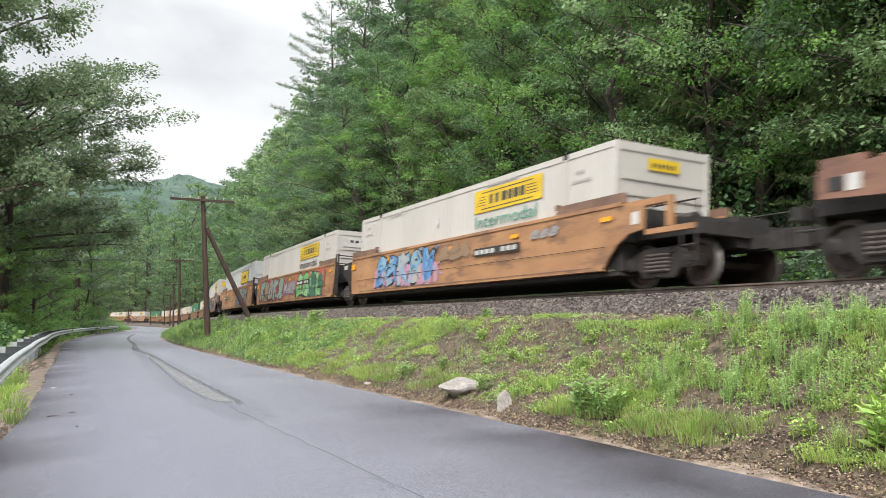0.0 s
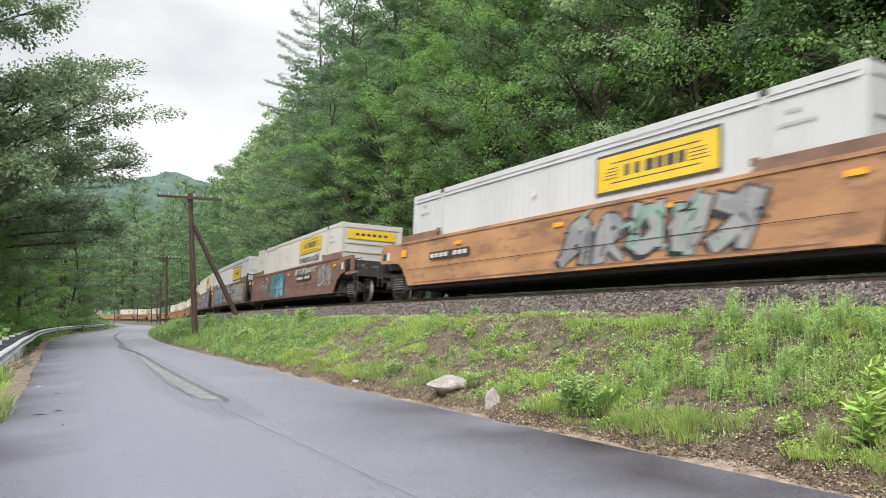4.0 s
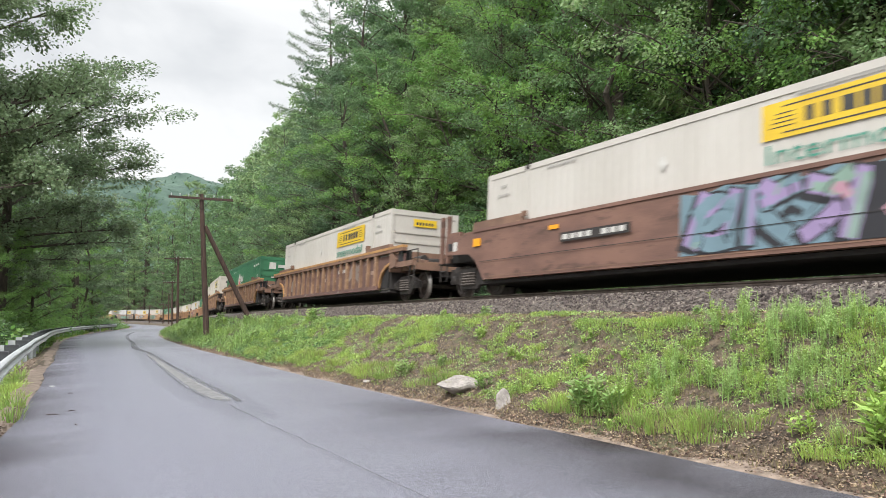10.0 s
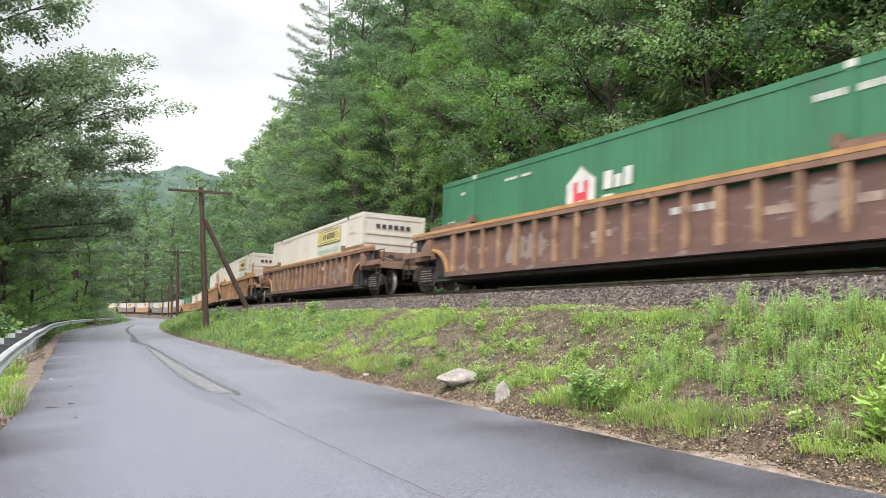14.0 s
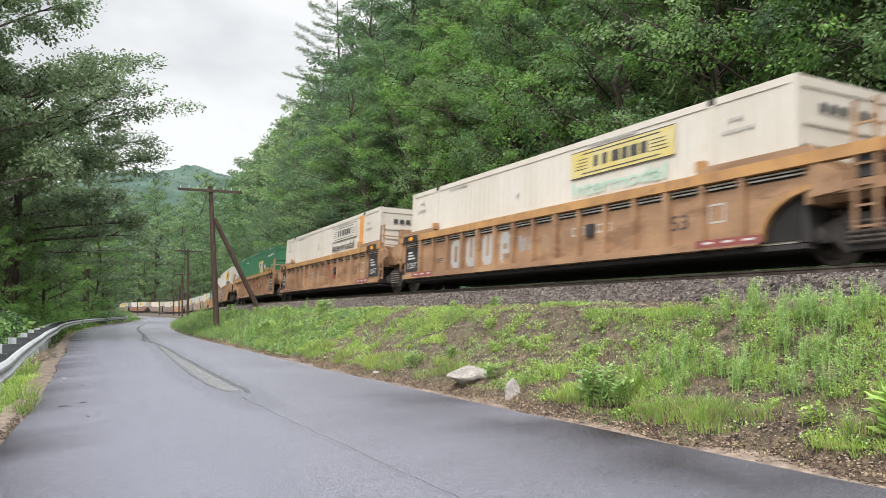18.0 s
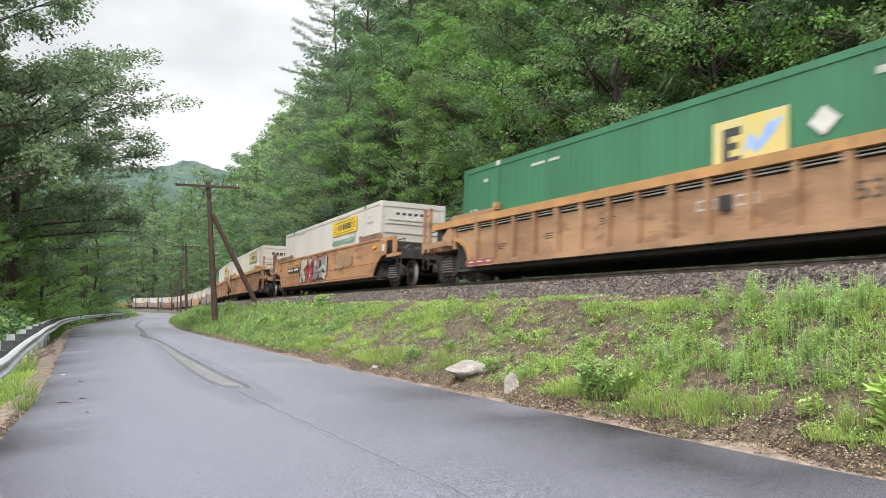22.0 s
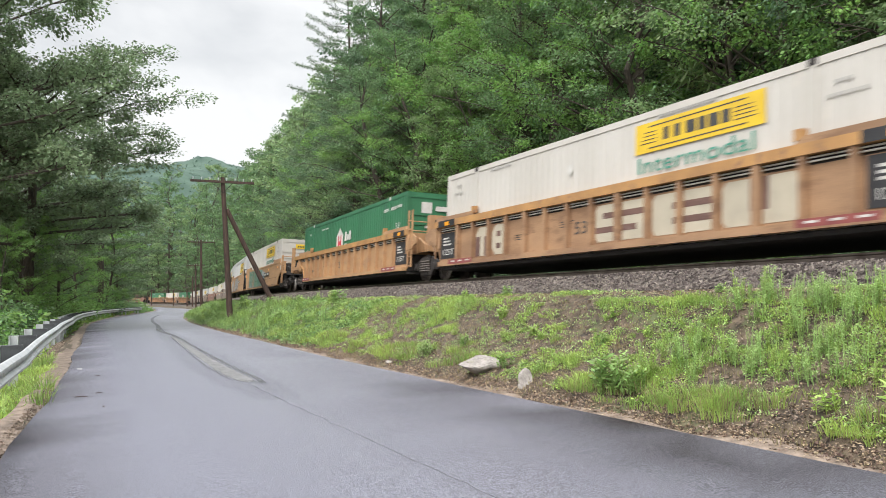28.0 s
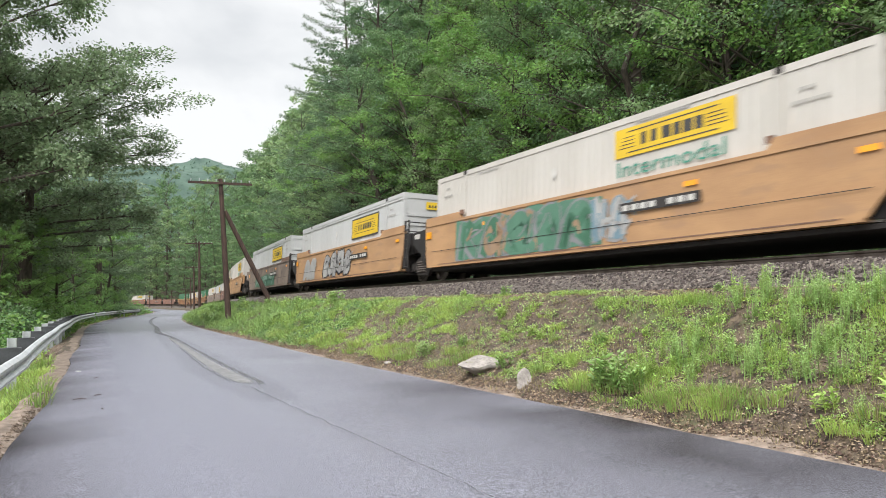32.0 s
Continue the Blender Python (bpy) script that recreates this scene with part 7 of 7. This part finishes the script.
def well_car(i, kind, m, front, rear, tags=()):
    """front and rear: 'end' (own truck and coupler), 'own' (shared truck carried by this unit) or 'next' (shared truck carried by the next unit)."""
    car = tagged(new("well_car"), car_label(kind, m, tags), "well car", "well cars of the train")
    put("floor", boxmesh("floor", "under", (-8.3, 8.3, -1.30, 1.30, 0.26, 0.345)), car)
    xf, xr = (9.75 if front == "end" else 8.6), (9.75 if rear == "end" else 8.6)
    for sgn in (-1, 1):
        if kind == "smooth":
            smooth_side(car, m, sgn, front == "end", rear == "end")
        elif kind == "ribbed":
            ribbed_side(car, m, m if sgn > 0 else "chord_dk", "chord", sgn, False, xf, xr)
        else:
            ribbed_side(car, m, m, "chord", sgn, True, xf, xr)
    for e in (-1, 1):
        for sgn in (-1, 1) if kind != "slotted" or (front if e > 0 else rear) == "end" else ():
            yy = sorted((sgn * (CW + 0.02), sgn * (CW + 0.05))) if kind != "slotted" else sorted((sgn * (CW + 0.002), sgn * (CW + 0.03)))
            a, b = sorted((e * 7.0, e * 8.2))
            # covers the container in the truck opening; its black paints the recess shade
            put("cheek_plate", boxmesh("cheek_plate", "recess_shade", (a, b, *yy, 0.40, 1.30)), car)
        a, b = sorted((e * 8.14, e * 8.34))
        put("well_end", boxmesh("well_end", "under", (a, b, -1.30, 1.30, 0.36, 1.30)), car)
    endm = {"smooth": m, "ribbed": "chord_dk", "slotted": m}[kind]
    car_end(car, 1, endm, kind, front != "end", i == 17)
    car_end(car, -1, endm, kind, rear != "end", i in (6, 12, 13, 16))
    truck(car, ENDX if front == "end" else MIDX, i)
    if rear == "end":
        truck(car, -ENDX, i)
    y = -SY - 0.012
    if kind == "smooth":
        for x in (-8.3, -4.6, 0.3, 4.1, 8.0):
            put("reflector", panel_xz("reflector", x - 0.2, x + 0.2, 1.30 if abs(x) > 8 else 1.42, 1.52, y), car)
        put("seam", panel_xz("under", -8.05, 8.05, 0.855, 0.868, y - 0.016), car)
        put("sill_strip", panel_xz("chord_dk", -7.5, 7.5, 0.425, 0.45, y - 0.003), car)
        px = {3: -6.4, 6: -4.3, 13: -6.4}.get(i, 1.9)
        mark = put("number_plate", panel_xz("under", px, px + 2.5, 1.08, 1.30, y - 0.014), car, label="dark strip with pale marking bars")
        for k in range(8):
            if k != 4:
                put("marking_bar", panel_xz("paint_white", round(px + 0.1 + k * 0.29, 2), round(px + 0.3 + k * 0.29, 2), 1.13, 1.25, y - 0.017), mark)
    elif kind == "ribbed":
        for x, d in ((-5.6, 0.5), (-0.4, 0.7), (4.4, 0.7), (6.3, 0.4)):
            put("chalk_marking", panel_xz("car_chalk", x, x + d, 0.95, 1.1, -SY + 0.105), car)
        mk = put("number_plate", panel_xz("car_maroon", 2.1, 3.6, 1.16, 1.38, -SY + 0.105), car)
        for k in range(4):
            put("marking_bar", panel_xz("small_mark", round(2.15 + k * 0.34, 2), round(2.4 + k * 0.34, 2), 1.2, 1.34, -SY + 0.101), mk)
    else:
        for e in (-1, 1):
            if (front if e > 0 else rear) != "end":
                a, b = sorted((e * 7.15, e * 8.35))
                bp = put("end_panel", panel_xz("panel_black", a, b, 0.60, 1.42, -SY + 0.120), car, label="black panel with pale markings")
                put("lettering", lettering("125T", 0.26, 0.75, "paint_white"), bp, (a + 0.2, -SY + 0.116, 0.72))
                for k in range(3):
                    put("marking_bar", panel_xz("paint_white", round(a + 0.2, 3), round(a + 0.75 - 0.1 * k, 3), 1.02 + 0.1 * k, 1.07 + 0.1 * k, -SY + 0.117), bp)
                put("black_band", panel_xz("panel_black", a, b, 1.60, 1.80, y + 0.004), car)
                put("reflector", panel_xz("reflector", a + 0.5, a + 0.8, 1.63, 1.75, y - 0.002), car)
            a, b = sorted((e * 5.9, e * 7.5))
            put("red_sill", panel_xz("maroon", a, b, 0.40, 0.54, y + 0.005), car)
            for k in range(3):
                put("sill_marking", panel_xz("paint_white", round(a + 0.2 + k * 0.5, 3), round(a + 0.45 + k * 0.5, 3), 0.46, 0.50, y + 0.001), car)
        put("lettering", lettering("53", 0.42, 0.5, "ink"), car, (-0.75 if i in (15, 16) else 5.05, -SY + 0.124, 0.82))
        for x, z, w in ((-5.9, 0.9, 0.5), (-3.6, 1.0, 0.6), (-1.4, 1.15, 0.6)):
            for k in range(3):
                put("stencil", panel_xz("panel_black", x, x + w - 0.1 * k, round(z - 0.06 * k, 3), round(z + 0.02 - 0.06 * k, 3), -SY + 0.126), car)
        if i not in (15, 16):
            ruled_frame(car, 6.10, 6.52, 0.86, 1.22, -SY + 0.125)
            for x in (1.62, 2.62):
                ruled_frame(car, x, x + 0.5, 1.00, 1.20, -SY + 0.125)
            put("tag_box", boxmesh("tag_box", "panel_black", (2.24, 2.52, -SY + 0.07, -SY + 0.13, 0.94, 1.22), bevel=0.015), car, label="small black box on the side panel")
    for tag in tags:
        if tag[0] == "marks":
            for d in tag[2]:
                put("painted_mark", panel_xz(tag[1], *d, -SY + 0.124), car)
            continue
        if tag[0] == "blocks":
            block_letters(car, tag[1], 0.56, 1.40, tag[2], tag[3], -SY + 0.123)
            continue
        x0, x1, z0, z1, letters, outline, fills, back = tag
        graffiti(car, x0, x1, z0, z1, letters, outline, fills, y if kind == "smooth" else -SY + (0.126 if kind == "slotted" else 0.106), back, seed=i * 7 + len(letters))
    return car


M["car_chalk"] = mat("pale_chalk_marks", (0.36, 0.28, 0.23), (0.22, 0.14, 0.11), 0.9, scale=6, bump=0)

# place of the leading container edge along the line at the start, car kind, paint, front, rear, container, its lettering dark, end sign, graffiti
TRAIN = []


def unit(*row):
    TRAIN.append(row)


unit(-7.8, "smooth", "car_rust", "own", "end", "banner", False, "small", ())
unit(15.7, "smooth", "car_orange", "end", "next", "banner", False, "small", ((-5.8, -0.7, 0.48, 1.66, (4, 4, 1, 2, 6), "black", ("sky", "blue", "sky", "white", "sky", "blue"), None), (-6.1, -0.2, 0.55, 1.2, (7, 3, 7), "pink", ("pink",), None), (-0.4, 1.6, 1.15, 1.55, (4, 2, 5), "sandy", ("sandy",), None), (4.9, 6.2, 1.30, 1.55, (0, 3, 2), "", ("silver",), None)))
unit(35.2, "smooth", "car_orange", "own", "next", "banner", True, "plain", ((-7.4, -1.2, 0.48, 1.66, (1, 6, 3, 2, 4), "black", ("mint", "mint", "sandy", "silver"), "red"), (-1.0, 1.6, 0.75, 1.35, (7, 7, 0), "plum", ("white", "silver"), None), (1.9, 6.9, 0.48, 1.66, (3, 4, 0, 7), "black", ("lime", "leaf", "lime", "bottle"), "coral")))
unit(54.3, "smooth", "car_orange", "own", "end", "framed", False, "small", ((0.5, 6.2, 0.46, 1.62, (5, 4, 1, 6, 2), "black", ("silver", "grey", "silver", "mint"), None),))
unit(77.7, "smooth", "car_dark", "end", "next", "banner", True, "wide", ((-3.3, -0.8, 0.46, 1.62, (4, 5), "steel", ("teal", "teal", "sky"), "teal"), (-6.2, -3.9, 0.70, 1.5, (2, 3, 5, 1), "", ("silver",), None), (1.5, 5.2, 1.36, 1.64, (3, 1, 4, 6, 5, 2), "", ("white",), None), (5.6, 7.6, 0.6, 1.64, (3, 0, 2, 6), "", ("white", "silver"), None)))
unit(97.0, "smooth", "car_rust", "own", "next", "framed", False, "small", ((-6.0, 2.0, 0.46, 1.66, (0, 1, 2, 7, 3, 4), "black", ("lilac", "steel", "lilac", "mint", "black", "pink", "lilac"), "steel"), (2.8, 7.4, 0.56, 1.62, (4, 6, 5, 3), "grey", ("white", "silver", "white"), "white")))
unit(116.5, "smooth", "car_dark", "own", "end", "banner", False, "small", ((-0.1, 7.4, 0.46, 1.66, (0, 1, 2, 7, 3, 6), "black", ("lilac", "steel", "lilac", "mint", "black", "pink"), "steel"),))
unit(139.8, "ribbed", "car_maroon", "end", "end", "banner", False, "small", ((-6.0, -5.2, 0.8, 1.3, (3,), "chalk", ("chalk",), None), (3.7, 4.9, 0.9, 1.4, (5, 2), "chalk", ("chalk",), None)))
unit(163.2, "ribbed", "car_maroon", "end", "end", "house", False, "small", ((-4.0, -2.2, 0.7, 1.3, (4, 6), "chalk", ("chalk",), None), (5.4, 6.3, 0.8, 1.3, (1,), "chalk", ("chalk",), None)))
unit(186.7, "ribbed", "car_maroon", "end", "end", "faded", False, "small", ((-6.6, -5.3, 0.65, 1.2, (2, 5), "chalk", ("chalk",), None), (-4.6, -3.6, 0.9, 1.35, (7,), "chalk", ("chalk",), None), (4.6, 5.8, 0.7, 1.3, (0,), "chalk", ("chalk",), None)))
unit(209.8, "slotted", "car_tan", "end", "next", "faded", False, "small", (("blocks", ((-4.82, -4.18, "o"), (-3.82, -3.18, "u"), (-2.82, -2.18, "u"), (-1.80, -1.30, "f")), "g_white", "car_tan"), (-0.85, 0.1, 0.75, 1.25, (6, 3), "", ("silver",), None), (0.2, 1.35, 0.7, 1.2, (4, 1), "", ("sandy",), None)))
unit(229.2, "slotted", "car_tan", "own", "next", "striped", False, "small", (("marks", "g_dullred", ((0.55, 1.75, 1.18, 1.32), (0.72, 0.86, 0.66, 1.18), (1.42, 1.56, 0.66, 1.18), (2.05, 2.55, 0.72, 1.28))), (-2.2, -1.3, 0.7, 1.3, (3,), "", ("silver",), None), (-0.6, 0.1, 0.6, 1.4, (5, 2), "", ("white",), None),))
unit(248.7, "slotted", "car_tan", "own", "end", "square", False, "small", ())
unit(271.9, "smooth", "car_orange", "end", "end", "banner", False, "plain", ((-3.6, 1.5, 0.46, 1.68, (2, 5, 6, 3), "black", ("cream", "cream", "red", "grey"), None), (3.0, 5.2, 0.95, 1.5, (3, 5, 1), "sand", ("sandy",), None)))
unit(295.2, "slotted", "car_tan", "end", "next", "faded", True, "small", ())
unit(314.7, "slotted", "car_tan", "own", "next", "banner", False, "small", (("blocks", ((-5.9, -5.1, "t"), (-4.9, -4.1, "b"), (0.1, 1.9, "s"), (2.1, 3.9, "e"), (4.1, 5.9, "u")), "g_cream", "car_maroon"),))
unit(334.4, "slotted", "car_sand", "own", "end", "house", False, "small", ())
unit(357.4, "smooth", "car_sand", "end", "next", "banner", False, "small", ((-6.0, 1.0, 0.46, 1.66, (2, 6, 0, 4, 5), "grey", ("fern", "bottle", "sandy", "fern"), "fern"), (0.8, 2.2, 0.5, 1.6, (7, 3), "silver", ("white", "steel"), None),))
unit(376.6, "smooth", "car_sand", "own", "next", "framed", False, "small", ((-6.5, -4.2, 0.5, 1.5, (5, 6), "white", ("white",), None), (-2.6, 2.2, 0.5, 1.6, (3, 4, 1, 2), "black", ("silver", "white"), None)))
unit(396.0, "smooth", "car_grey", "own", "end", "framed", False, "small", ((-4.5, 3.5, 0.5, 1.2, (5, 4, 1), "bottle", ("fern", "mint"), "bottle"),))
unit(419.4, "smooth", "car_sand", "end", "next", "banner", False, "small", ())
unit(438.8, "smooth", "car_grey", "own", "next", "banner", False, "small", ())
unit(458.2, "smooth", "car_grey", "own", "end", "faded", False, "small", ())
unit(481.6, "smooth", "car_rust", "end", "next", "banner", False, "small", ())
unit(501.0, "smooth", "car_grey", "own", "next", "framed", False, "small", ())
unit(520.4, "smooth", "car_grey", "own", "end", "banner", False, "small", ())
unit(543.8, "slotted", "car_tan", "end", "next", "house", False, "small", ())
unit(563.2, "slotted", "car_tan", "own", "next", "banner", False, "small", ())
unit(582.6, "slotted", "car_tan", "own", "end", "square", False, "small", ())
unit(606.0, "smooth", "car_rust", "end", "next", "", False, "small", ())
unit(625.4, "smooth", "car_rust", "own", "next", "", False, "small", ())
unit(644.8, "smooth", "car_rust", "own", "end", "banner", False, "small", ())
M["g_sand"] = M["car_sand"]
KEYED, PROTO = [], {}
for i, (o, kind, m, fr, re_, box_, dark, sign, tags) in enumerate(TRAIN):
    KEYED.append((well_car(i, kind, m, fr, re_, tags), o))
    if box_:
        key = (box_, dark, sign)
        if key in PROTO:
            c = copy_thing(PROTO[key], pose(0, 0, 0))
        else:
            c = PROTO[key] = container(box_, dark, sign)
        KEYED.append((c, o))


def gone(t):
    """Metres that the train has run at t seconds; it slows a little."""
    return 11.256 * t - 0.01235 * t * t


def unit_pose(o, t):
    s = o - gone(t) + CL
    (xa, ya), (xb, yb) = sw(s - 9.1, 0), sw(s + 9.1, 0)
    za, zb = float(rail_z(s - 9.1)), float(rail_z(s + 9.1))
    xa, ya, xb, yb = float(xa), float(ya), float(xb), float(yb)
    run = math.hypot(xa - xb, ya - yb)
    return pose((xa + xb) / 2, (ya + yb) / 2, (za + zb) / 2, -math.degrees(math.atan(CANT)), -math.degrees(math.atan2(za - zb, run)), math.degrees(math.atan2(ya - yb, xa - xb)))


def wheel_rows(dx, o):
    """The wheels turn as the train runs; keyed picture by picture while they pass in front."""
    hit = [k for k in range(0, 961) if -14 < o - gone(k / FPS) < 40]
    def at(k):
        return pose(dx, 0, 0.46, 0, math.degrees(gone(k / FPS) / 0.46) % 360, 0)
    if not hit:
        return None
    ks = sorted({0, *hit, 960})
    rows = []
    for k in ks:
        rows.append((k / FPS, at(min(max(k, hit[0]), hit[-1]))))
    return rows


def motions():
    for ob, o in KEYED:
        walk(ob, [(t, unit_pose(o, t)) for t in range(33)])
    for w, dx, i in WHEELS:
        rows = wheel_rows(dx, TRAIN[i][0])
        if rows:
            walk(w, rows)


motions()
